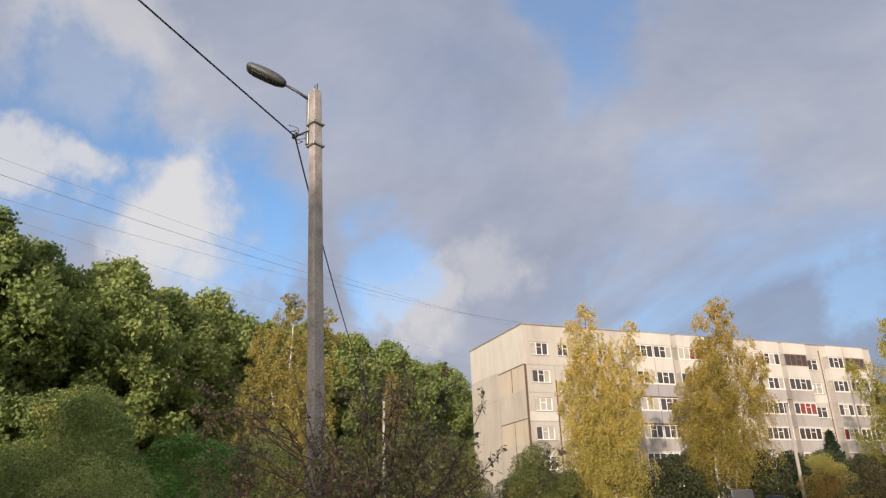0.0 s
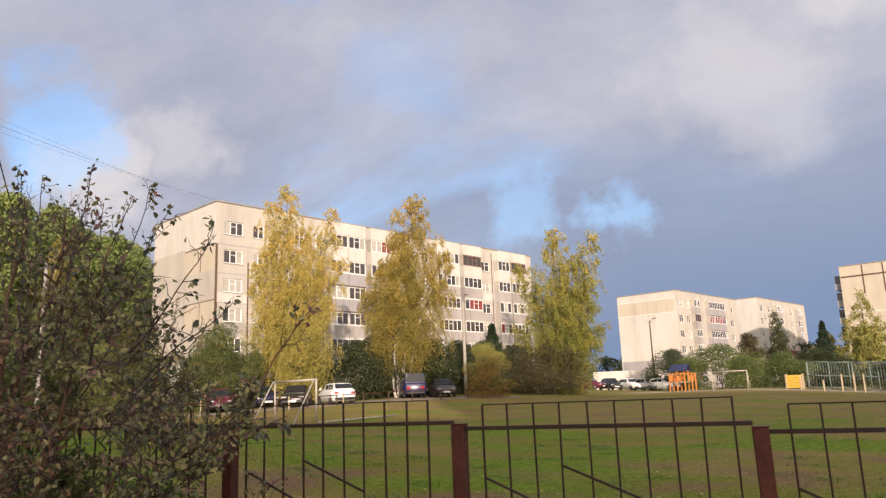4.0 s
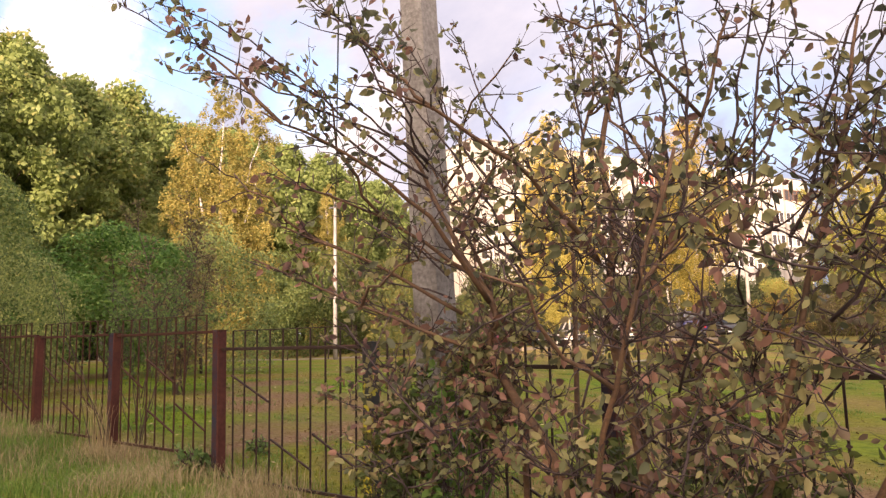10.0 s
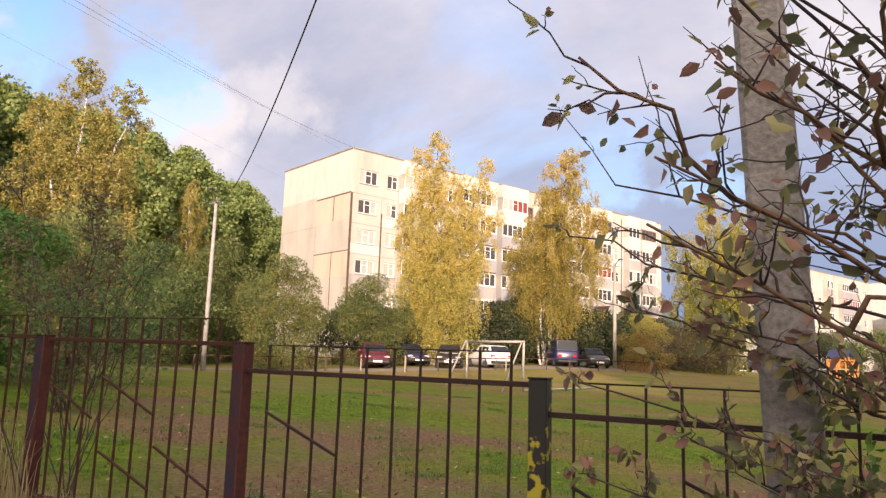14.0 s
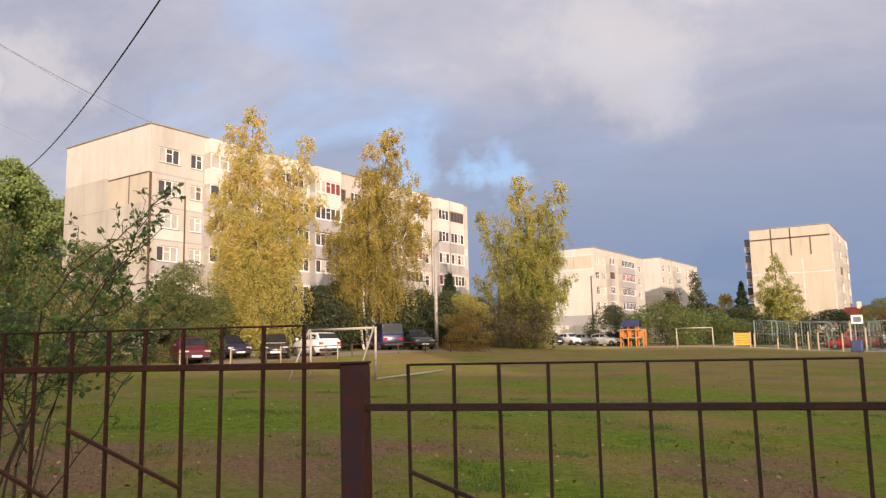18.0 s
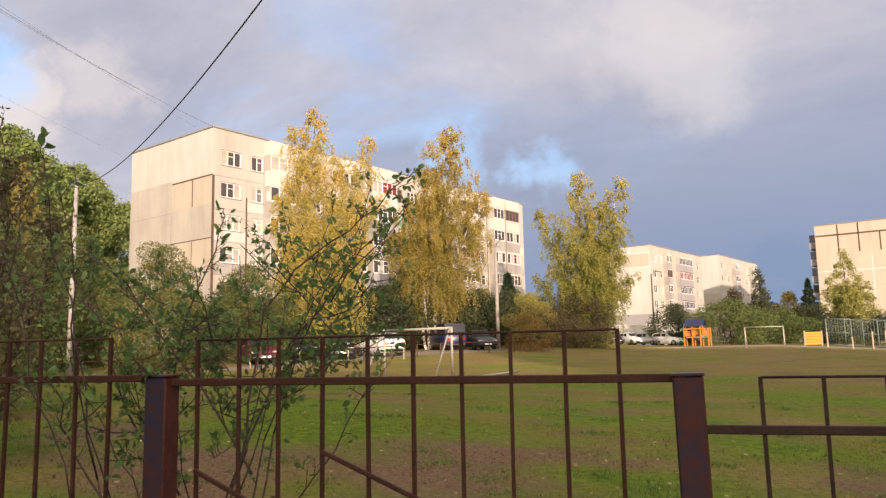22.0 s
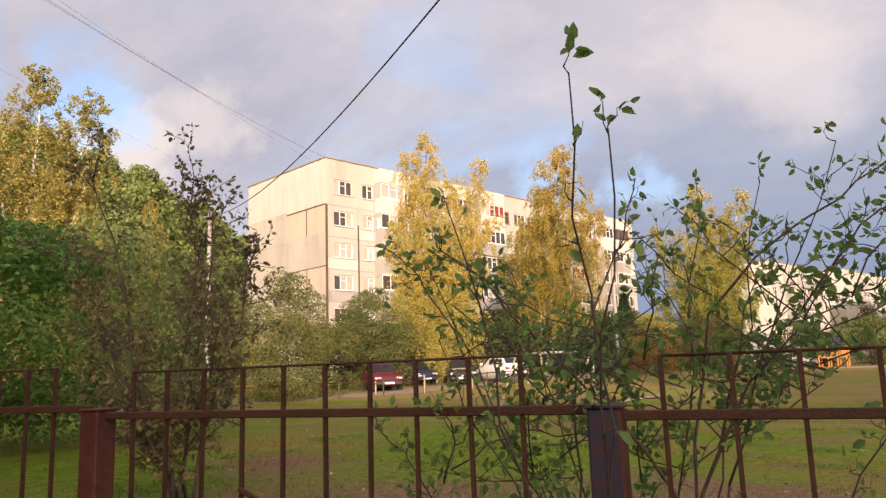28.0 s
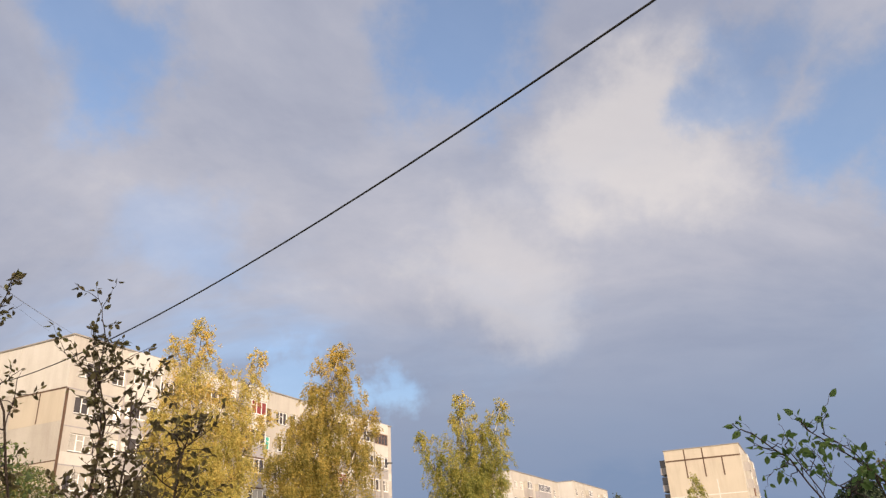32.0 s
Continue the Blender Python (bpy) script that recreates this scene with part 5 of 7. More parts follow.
def folded_leaves(rng, pos, way, size, aspect=0.55):
    """Pear-shaped leaves, folded along the midrib: two faces each, joined along it."""
    n = len(pos)
    d = way + rng.normal(0, 0.75, (n, 3))
    d[:, 2] -= 0.25
    d /= np.linalg.norm(d, axis=1)[:, None] + 1e-9
    s = np.cross(d, rng.normal(size=(n, 3)))
    s /= np.linalg.norm(s, axis=1)[:, None] + 1e-9
    u = np.cross(s, d)
    L = (size * rng.uniform(0.6, 1.3, n))[:, None]
    W = L * aspect * 0.5
    curl = rng.uniform(-0.12, 0.22, n)[:, None] * L
    stalk = pos + d * L * 0.25
    tip = stalk + d * L - u * curl
    a1, a2 = stalk + d * L * 0.30 + s * W + u * W * 0.45, stalk + d * L * 0.68 + s * W * 0.85 + u * W * 0.3 - u * curl * 0.5
    b1, b2 = stalk + d * L * 0.30 - s * W + u * W * 0.45, stalk + d * L * 0.68 - s * W * 0.85 + u * W * 0.3 - u * curl * 0.5
    v = np.stack([stalk, a1, a2, tip, b2, b1], 1)
    return v


def leaves_mesh(name, v):
    n = len(v)
    me = bpy.data.meshes.new(name)
    me.vertices.add(n * 6)
    me.vertices.foreach_set("co", np.ascontiguousarray(v, dtype=np.float32).ravel())
    base = np.arange(n, dtype=np.int32)[:, None] * 6
    idx = np.concatenate([base + [0, 1, 2, 3], base + [0, 3, 4, 5]], 1).ravel()
    me.loops.add(n * 8)
    me.loops.foreach_set("vertex_index", idx)
    me.polygons.add(n * 2)
    me.polygons.foreach_set("loop_start", np.arange(0, n * 8, 4, dtype=np.int32))
    me.update(calc_edges=True)
    return me


class Shrub:
    """Stems that fork into branches and twigs, with leaves along the twigs."""

    def __init__(self, seed, droop=0.0):
        self.droop = np.array([0.0, 0.0, -droop])
        self.rng = np.random.default_rng(seed)
        self.thick, self.thin, self.leaf_at, self.leaf_way = [], [], [], []

    def limb(self, a, b, r0, r1, n=8, wob=0.03, thick=True):
        p = wander(self.rng, a, b, n, wob)
        (self.thick if thick else self.thin).append((p, np.linspace(r0, r1, n)))
        return p

    def twig(self, a, way, length, leaves, r=0.0045, bend=0.25, up=0.35):
        rng = self.rng
        w = np.array(way, float) + rng.normal(0, bend, 3)
        w[2] += up
        w /= np.linalg.norm(w)
        p = wander(rng, a, np.array(a) + w * length, 6, 0.018 * length + 0.006)
        self.thin.append((p, np.linspace(r, r * 0.35, 6)))
        if leaves:
            t = rng.uniform(0.25, 1.0, leaves)
            i = np.minimum((t * 5).astype(int), 4)
            q = p[i] + (p[i + 1] - p[i]) * (t * 5 - i)[:, None]
            self.leaf_at.append(q)
            self.leaf_way.append(np.tile(w, (leaves, 1)) * 0.6 + self.droop)
        return p

    def dress(self, p, count, length, leaves, sub=2, start=0.2, lean=0.9, r=0.007):
        """Side twigs with side twigs of their own along a limb p."""
        rng = self.rng
        for _ in range(count):
            t = rng.uniform(start, 1.0)
            i = min(int(t * (len(p) - 1)), len(p) - 2)
            s = p[i] + (p[i + 1] - p[i]) * rng.uniform()
            along = p[i + 1] - p[i]
            along = along / (np.linalg.norm(along) + 1e-9)
            a = rng.normal(size=3)
            a[2] *= 0.6
            w = along * 0.55 + a / np.linalg.norm(a) * lean
            tw = self.twig(s, w, length * rng.uniform(0.5, 1.15), int(leaves * rng.uniform(0.4, 1.3)), r)
            for _ in range(sub):
                j = rng.integers(1, 5)
                self.twig(tw[j], tw[j + 1] - tw[j], length * rng.uniform(0.25, 0.55), int(leaves * rng.uniform(0.3, 1.1)), r * 0.6, 0.55)

    def finish(self, name, label, place, bark, twig_mat, leaf, size, category="shrub", aspect=0.55, thin_over=9.0, keep=1.0, small=1.0, lane=None, more=0.0):
        """Above the height thin_over only the share keep of the leaves hangs on, at the size small."""
        th = thing(name, label, category, place)
        for pts, rad in self.thick:
            v, f = tube(pts, rad, 8)
            part("stem", mesh_of("stem", v, f, True), bark, th)
        tagged(part("brushwood", tubes_mesh("brushwood", self.thin, 4), twig_mat, th), kind="stuff")
        at, way = np.concatenate(self.leaf_at), np.concatenate(self.leaf_way)
        twin = self.rng.uniform(0, 1, len(at)) < more  # leaves that hang in pairs
        at, way = np.concatenate([at, at[twin] + self.rng.normal(0, 0.012, at[twin].shape)]), np.concatenate([way, way[twin]])
        stay = (at[:, 2] < thin_over) | (at[:, 1] < -0.4) | (self.rng.uniform(0, 1, len(at)) < keep)
        if lane:  # nothing hangs low over the lane
            stay &= ~((at[:, 1] < lane[0]) & (at[:, 2] < lane[1]))
        at, way = at[stay], way[stay]
        v = folded_leaves(self.rng, at, way, np.where(at[:, 2] > thin_over, size * small, size), aspect)
        tagged(part("foliage", leaves_mesh("foliage", v), leaf, th), kind="stuff")
        return th


def pear_bush():
    """The big straggling pear beside the lamp pole; local coordinates from its foot."""
    s = Shrub(41, 0.55)
    o = (4.3, -1.0, gz(4.3, -1.0))
    W = lambda x, y, z: np.array((x - o[0], y - o[1], z - o[2]))
    # main stems, point by point in the world; radii at foot and top
    stems = [
        ([(4.45, -1.0, -0.32), (4.31, -1.04, 0.56), (4.02, -1.05, 0.92), (3.86, -1.01, 1.12), (3.95, -1.0, 1.29), (3.68, -1.05, 1.72), (3.45, -1.1, 2.2)], 0.030, 0.010),
        ([(4.66, -0.95, -0.32), (4.63, -0.92, 0.63), (4.49, -0.95, 1.32), (4.58, -0.95, 1.64), (4.47, -0.92, 1.99), (4.62, -0.90, 2.52), (4.58, -0.9, 2.85)], 0.029, 0.007),
        ([(4.62, -0.85, -0.3), (4.59, -0.82, 0.83), (4.50, -0.85, 1.20), (4.68, -0.82, 1.66), (4.96, -0.85, 2.12), (5.1, -0.85, 2.55)], 0.021, 0.006),
        ([(4.0, -0.85, -0.3), (3.93, -0.80, 0.68), (3.78, -0.75, 1.23), (3.70, -0.8, 1.53), (3.45, -0.75, 1.95), (3.2, -0.7, 2.3)], 0.018, 0.006),
        ([(4.15, -0.6, -0.3), (3.98, -0.35, 1.2), (3.88, -0.11, 2.09), (3.99, 0.01, 2.67), (4.0, 0.0, 3.0)], 0.018, 0.006),
        ([(5.0, -1.1, -0.35), (5.2, -1.1, 0.6), (5.33, -1.05, 1.2), (5.5, -1.0, 1.8), (5.6, -0.95, 2.35)], 0.020, 0.006),
        ([(5.1, -0.75, -0.35), (5.5, -0.7, 0.6), (5.85, -0.75, 1.1), (6.05, -0.8, 1.65)], 0.018, 0.006),
        ([(4.60, -1.3, -0.32), (4.75, -1.65, 0.55), (5.0, -1.8, 1.15), (5.2, -1.8, 1.75)], 0.016, 0.006),
        ([(5.4, -1.0, -0.35), (5.85, -1.1, 0.35), (6.4, -1.05, 0.8), (6.95, -1.0, 1.0)], 0.014, 0.005),
        # boughs that hang out over the lane
        ([(3.92, -1.05, 1.35), (3.85, -1.4, 1.75), (3.72, -1.8, 2.0), (3.55, -2.15, 2.15)], 0.014, 0.004),
        ([(4.5, -1.0, 1.5), (4.42, -1.4, 1.85), (4.30, -1.8, 2.05), (4.2, -2.1, 2.12)], 0.014, 0.004),
        ([(3.80, -1.05, 1.5), (3.50, -1.35, 1.8), (3.12, -1.75, 2.0)], 0.011, 0.004),
        ([(3.86, -1.05, 1.1), (3.4, -1.4, 1.35), (2.95, -1.75, 1.6)], 0.011, 0.004),
        ([(3.75, -1.05, 1.3), (3.35, -1.35, 1.6), (2.95, -1.65, 1.8)], 0.011, 0.004),
    ]
    for path, r0, r1 in stems:
        pts = np.array([W(*q) for q in path])
        t = np.linspace(0, len(pts) - 1, (len(pts) - 1) * 4 + 1)
        p = np.stack([np.interp(t, np.arange(len(pts)), pts[:, k]) for k in range(3)], 1)
        for _ in range(2):
            p[1:-1] = (p[:-2] + 2 * p[1:-1] + p[2:]) / 4
        p[1:-1] += s.rng.normal(0, 0.006, p[1:-1].shape)
        s.thick.append((p, np.linspace(r0, r1, len(p))))
        bough = path[0][2] > 0.5
        s.dress(p, 12 if bough else 19, 0.28 if bough else 0.42, 3 if bough else 4, 1 if bough else 3, 0.25, 0.95, 0.0040)
        for _ in range(1 if bough else 3):  # branches
            i = int(s.rng.integers(len(p) // 2, len(p) - 1))
            a2 = s.rng.uniform(0, 2 * math.pi)
            ln = s.rng.uniform(0.4, 0.9)
            e = p[i] + np.array([math.cos(a2) * ln * 0.8, math.sin(a2) * ln * 0.5, ln * s.rng.uniform(0.1, 0.9)])
            q = s.limb(p[i], e, 0.009, 0.004, 6, 0.03)
            s.dress(q, 7, 0.32, 4, 1, 0.2, 0.9, 0.004)
    # long bare shoots that stand up over the crown
    tips = [(5.84, -0.83, 2.81), (6.24, -1.03, 2.57), (6.65, -1.06, 2.37), (5.75, -0.9, 2.76), (4.77, -0.9, 3.08), (4.38, -0.8, 3.2), (5.3, -0.9, 3.01), (6.78, -1.0, 1.85), (6.08, -1.0, 2.12),
            (5.35, -0.8, 2.78), (4.1, -0.6, 3.1), (3.6, -0.9, 2.95), (3.3, -1.1, 2.75), (3.05, -0.8, 2.6), (5.0, -1.2, 2.7), (3.19, -1.0, 3.15), (5.31, -1.0, 2.7)]
    for tip in tips:
        b = W(*tip)
        f = s.rng.uniform(0.42, 0.58)
        a = np.array([0.6, 0.0, 1.2]) * (1 - f) + b * f - np.array([0, 0, 0.25])
        p = s.limb(a, b - np.array([0, 0, 0.05]), 0.0085, 0.0032, 9, 0.022, False)
        s.dress(p, 11, 0.18, 5, 0, 0.15, 0.7, 0.0035)
        s.twig(p[-1], p[-1] - p[-2], 0.06, 6, 0.003)
        s.twig(p[-2], p[-1] - p[-2], 0.08, 4, 0.003)
    # shoots that arch out over the lane
    for tip in ((2.15, -2.1, 3.1), (2.6, -2.1, 2.95), (2.6, -2.05, 2.62), (3.7, -2.1, 2.7), (3.95, -2.0, 2.45), (3.4, -2.0, 2.4)):
        a, b = W(3.58, -1.1, 1.75 + s.rng.uniform(0, 0.4)), W(*tip)
        k = a * 0.5 + b * 0.5 + np.array([0.0, 0.0, 0.10])
        p = np.concatenate([s.limb(a, k, 0.008, 0.0055, 6, 0.02, False), s.limb(k, b, 0.0055, 0.003, 7, 0.02, False)[1:]])
        s.dress(p, 9, 0.22, 4, 1, 0.25, 0.8, 0.0032)
        s.twig(p[-1], p[-1] - p[-2], 0.08, 5, 0.003)
    # low growth about the foot of the lamp pole
    for x, z in ((2.5, 1.18), (2.55, 0.85), (2.45, 1.74), (2.76, 1.44), (2.9, 1.0), (2.75, 0.6), (3.0, 0.75), (2.95, 1.45), (3.05, 0.35)):
        a, b = W(3.6, -0.95, max(0.1, z - 0.35)), W(x, -0.90 + s.rng.uniform(-0.1, 0.1), z)
        p = s.limb(a, b, 0.006, 0.003, 8, 0.02, False)
        s.dress(p, 8, 0.20, 5, 1, 0.2, 0.9, 0.0032)
        s.twig(p[-1], p[-1] - p[-2], 0.07, 5, 0.003)
    for x, z in ((7.2, 1.04), (6.95, 1.2), (6.75, 0.75)):
        p = s.limb(W(5.9, -1.0, 0.5), W(x, -0.95, z), 0.008, 0.003, 9, 0.02, False)
        s.dress(p, 12, 0.22, 6, 1, 0.2)
    # one long twig that reaches out along the fence
    long = [W(3.62, -1.0, 1.5), W(3.35, -0.92, 1.68), W(3.05, -0.85, 1.80), W(2.86, -0.8, 1.88), W(2.58, -0.66, 1.98), W(2.45, -0.55, 2.17), W(2.25, -0.40, 2.42)]
    s.thin.append((np.array(long), np.linspace(0.0065, 0.0022, 7)))
    s.twig(long[-1], (-0.3, 0, 0.5), 0.05, 3, 0.002)
    s.twig(long[-2], (-0.1, -0.3, 0.3), 0.05, 2, 0.002)
    s.twig(long[-1], (0.4, 0, 0.1), 0.06, 3, 0.002)
    s.thin.append((wander(s.rng, long[3], W(2.71, -0.8, 2.46), 6, 0.012), np.linspace(0.004, 0.0018, 6)))
    # tangled growth at breast height
    for _ in range(48):
        x, y, z = s.rng.uniform(-0.45, 1.9), s.rng.uniform(-0.55, 0.55), s.rng.uniform(1.35, 2.15)
        a = s.rng.uniform(0, 2 * math.pi)
        q = s.limb((x, y, z - 0.1 * abs(x - 0.4)), (x + 0.4 * math.cos(a), y + 0.3 * math.sin(a), z + s.rng.uniform(-0.05, 0.35)), 0.005, 0.0025, 5, 0.03, False)
        s.dress(q, 6, 0.24, 5, 1, 0.1, 0.95, 0.0035)
    # leafy growth on both sides of the lamp pole
    for _ in range(19):
        x, y, z = s.rng.uniform(-1.5, -0.35), s.rng.uniform(-0.25, 0.30), s.rng.uniform(0.5, 1.75)
        q = s.limb((-0.40, s.rng.uniform(-0.1, 0.1), z - 0.3), (x, y, z), 0.004, 0.002, 7, 0.03, False)
        s.dress(q, 9, 0.17, 6, 1, 0.45, 0.9, 0.0026)
    # dense low growth
    for _ in range(115):
        x, y = s.rng.uniform(-0.75, 2.25), s.rng.uniform(-0.75, 0.65)
        z = s.rng.uniform(0.05, (1.75 if x > 0.4 else 1.30) - 0.35 * max(0, x - 1.2))
        if x < 0.25 and s.rng.uniform() < 0.45:
            continue
        a = s.rng.uniform(0, 2 * math.pi)
        q = s.limb((x, y, z), (x + 0.45 * math.cos(a), y + 0.35 * math.sin(a), z + s.rng.uniform(0.05, 0.5)), 0.006, 0.003, 5, 0.02, False)
        s.dress(q, 6, 0.26, 5, 1, 0.1, 0.9, 0.0045)
    s.finish("pear_bush", "straggling pear bush with dull green and withered brown leaves", o, M_BARKRED, M_TWIG, LEAF_PEAR, 0.051, thin_over=1.60, keep=0.76, lane=(-0.75, 1.95), more=0.12)


def apple_sapling():
    """Slim leafy shoots round the fence post."""
    s = Shrub(43)
    o = (-1.95, 0.1, gz(-1.95, 0.1))
    tips = [(-1.845, -0.78, 2.08), (-1.775, -0.78, 1.95), (-2.20, -0.60, 1.89), (-2.70, 0.35, 1.92), (-1.27, 0.48, 2.20), (-1.51, 0.60, 2.12), (-1.70, 0.53, 2.08),
            (-2.5, 0.0, 1.6), (-1.1, 0.3, 1.45), (-1.55, 0.3, 1.75), (-2.3, 0.4, 1.6)]
    for X, Y, Z in tips:
        b = np.array((X - o[0], Y - o[1], Z - o[2] - 0.06))
        a = np.array((s.rng.normal(0, 0.06), (-0.2 if Y < -0.05 else 0.2) + s.rng.normal(0, 0.05), -0.05))
        k = a * 0.5 + b * 0.5
        k[0] = b[0] * 0.38
        p = np.concatenate([s.limb(a, k, 0.0055, 0.004, 6, 0.015), s.limb(k, b, 0.004, 0.0016, 8, 0.018, False)[1:]])
        bare = Y < -0.05
        s.dress(p, 5 if bare else 9, 0.08 if bare else 0.15, 3 if bare else 4, 0 if bare else 1, 0.4 if bare else 0.35, 0.75, 0.0020)
        s.twig(p[-1], p[-1] - p[-2], 0.08, 7, 0.002)
    for _ in range(58):
        x, y, z = s.rng.uniform(-0.8, 0.75), s.rng.uniform(0.0, 0.6), s.rng.uniform(0.9, 1.7)
        z = max(z, 0.95 + 0.7 * max(0.0, x))
        a = s.rng.uniform(0, 2 * math.pi)
        q = s.limb((x * z / 1.4, y, z), (x * z / 1.4 + 0.3 * math.cos(a), y + 0.3 * math.sin(a), z + s.rng.uniform(0.0, 0.35)), 0.003, 0.002, 5, 0.02, False)
        s.dress(q, 5, 0.17, 6, 1, 0.1, 0.9, 0.0020)
    # leaning stems that arch away from the post
    for path in ([(-1.90, 0.5), (-1.80, 1.0), (-1.70, 1.59), (-1.45, 1.83), (-1.24, 1.95), (-1.04, 2.12)], [(-1.95, 0.6), (-1.67, 1.26), (-1.53, 1.48), (-1.29, 1.79), (-1.17, 1.88)],
                 [(-1.75, 0.9), (-2.0, 1.27), (-2.24, 1.52), (-2.43, 1.73), (-2.63, 1.90)], [(-2.1, 0.8), (-2.42, 1.2), (-2.55, 1.52), (-2.67, 1.74), (-2.82, 1.90)], [(-2.05, 0.3), (-2.13, 0.85), (-2.15, 1.2), (-2.13, 1.47), (-1.98, 1.79), (-1.90, 2.02)],
                 [(-2.2, 0.45), (-2.59, 0.86), (-2.77, 1.12), (-2.89, 1.24)], [(-2.0, 0.6), (-2.16, 0.87), (-2.32, 1.15)]):
        pts = np.array([(x - o[0], 0.2, z - o[2]) for x, z in path])
        t = np.linspace(0, len(pts) - 1, (len(pts) - 1) * 3 + 1)
        p = np.stack([np.interp(t, np.arange(len(pts)), pts[:, k]) for k in range(3)], 1)
        p[1:-1] += s.rng.normal(0, 0.008, p[1:-1].shape)
        s.thick.append((p, np.linspace(0.006, 0.002, len(p))))
        s.dress(p, 13, 0.13, 4, 1, 0.3, 0.8, 0.0020)
        s.twig(p[-1], p[-1] - p[-2], 0.07, 8, 0.003)
    s.finish("apple_sapling", "slender self-sown apple shoots with green leaves", o, M_BARK, M_TWIG, LEAF_APPLE, 0.034, thin_over=1.75, keep=0.9, small=0.95)


def brown_tree():
    s = Shrub(47)
    o = (-7.1, 3.9, gz(-7.1, 3.9))
    for X, Z in ((-7.38, 3.97), (-8.06, 3.86), (-6.39, 3.0), (-8.45, 3.2), (-7.0, 3.4), (-8.9, 2.5), (-6.3, 2.3)):
        b = (X - o[0], s.rng.uniform(-0.6, 0.6), Z - o[2] - 0.2)
        p = s.limb((s.rng.normal(0, 0.1), s.rng.normal(0, 0.1), -0.1), b, 0.020, 0.006, 10, 0.05)
        s.dress(p, 26, 0.60, 11, 3, 0.12, 0.9, 0.006)
    s.finish("wild_tree", "dark straggling wild tree with thin brown-green leaves", o, M_BARK, M_TWIG, LEAF_WILD, 0.065, "tree")


pear_bush()
apple_sapling()
brown_tree()

# ---------------------------------------------------------------- grass


def grass_blades(name, label, n, spot, height, mat, seed, bend=0.5, wide=0.008):
    """Single tapering blades, rooted on the land, at spots drawn by the given function."""
    rng = np.random.default_rng(seed)
    x, y = spot(rng, n)
    root = np.stack([x, y, land(x, y) - 0.01], 1)
    h = (height * rng.uniform(0.45, 1.25, n))[:, None]
    a = rng.uniform(0, 2 * np.pi, n)
    lean = np.stack([np.cos(a), np.sin(a), np.zeros(n)], 1) * rng.uniform(0.1, bend, n)[:, None]
    side = np.stack([-np.sin(a), np.cos(a), np.zeros(n)], 1) * (wide * rng.uniform(0.6, 1.3, n))[:, None]
    up = np.array([0, 0, 1.0])
    mid = root + (lean * 0.35 + up) * h * 0.55
    tip = root + (lean + up * 0.92) * h
    low_half = np.stack([root - side, root + side, mid + side * 0.75, mid - side * 0.75], 1)
    top_half = np.stack([mid - side * 0.75, mid + side * 0.75, tip + side * 0.1, tip - side * 0.1], 1)
    v = np.concatenate([low_half, top_half])
    return tagged(part(name, quads_mesh(name, v), mat), label, "grass", kind="stuff")


def near_field(rng, n):
    y = -1.1 + 11.0 * rng.uniform(0, 1, n) ** 1.7
    x = rng.uniform(-9, 11, n) * (1 + 0.05 * np.maximum(y, 0))
    return x, y


def clumps(centres, spread):
    def spot(rng, n):
        c = np.array(centres)[rng.integers(0, len(centres), n)]
        q = c + rng.normal(0, spread, (n, 2))
        return q[:, 0], q[:, 1]
    return spot


M_DRYGRASS = leaf_material("dry_grass_blades", [(0.0, (0.22, 0.165, 0.090)), (0.5, (0.42, 0.325, 0.180)), (1.0, (0.58, 0.47, 0.28))], 0.35)
M_GREENGRASS = leaf_material("green_grass_blades", [(0.0, (0.085, 0.15, 0.030)), (0.6, (0.175, 0.285, 0.055)), (1.0, (0.32, 0.37, 0.09))], 0.42)
grass_blades("short_grass", "short mown field grass, green and dry", 62000, near_field, 0.045, M_GRASS, 81, 1.7, 0.0045)
rng_g = np.random.default_rng(82)
verge = np.stack([rng_g.uniform(-22, 2, 240), rng_g.uniform(-1.6, -0.4, 240)], 1)
grass_blades("verge_grass", "lush green grass on the verge of the lane", 40000, clumps(verge, 0.24), 0.10, M_GREENGRASS, 86, 1.0, 0.004)
along = np.stack([rng_g.uniform(-9, 1.5, 60), rng_g.uniform(-1.2, 0.1, 60)], 1)
grass_blades("dry_grass", "tall dry bleached grass along the fence", 11000, clumps(along, 0.20), 0.20, M_DRYGRASS, 83, 1.1, 0.0026)
along = np.stack([rng_g.uniform(-18, 11, 260), rng_g.uniform(-1.4, 0.25, 260)], 1)
grass_blades("green_grass", "longer green grass tufts at the fence foot", 42000, clumps(along, 0.22), 0.13, M_GREENGRASS, 84, 0.9, 0.003)
tufts = np.stack([rng_g.uniform(-9, 14, 170), 0.6 + 15 * rng_g.uniform(0, 1, 170) ** 1.4], 1)
grass_blades("grass_tufts", "small bright green tufts scattered over the field", 30000, clumps(tufts, 0.17), 0.060, M_GREENGRASS, 85, 1.9, 0.005)

M_FALLEN = leaf_material("fallen_leaves", [(0.0, (0.13, 0.075, 0.040)), (0.5, (0.28, 0.19, 0.085)), (0.85, (0.42, 0.33, 0.15)), (1.0, (0.50, 0.45, 0.30))], 0.1)


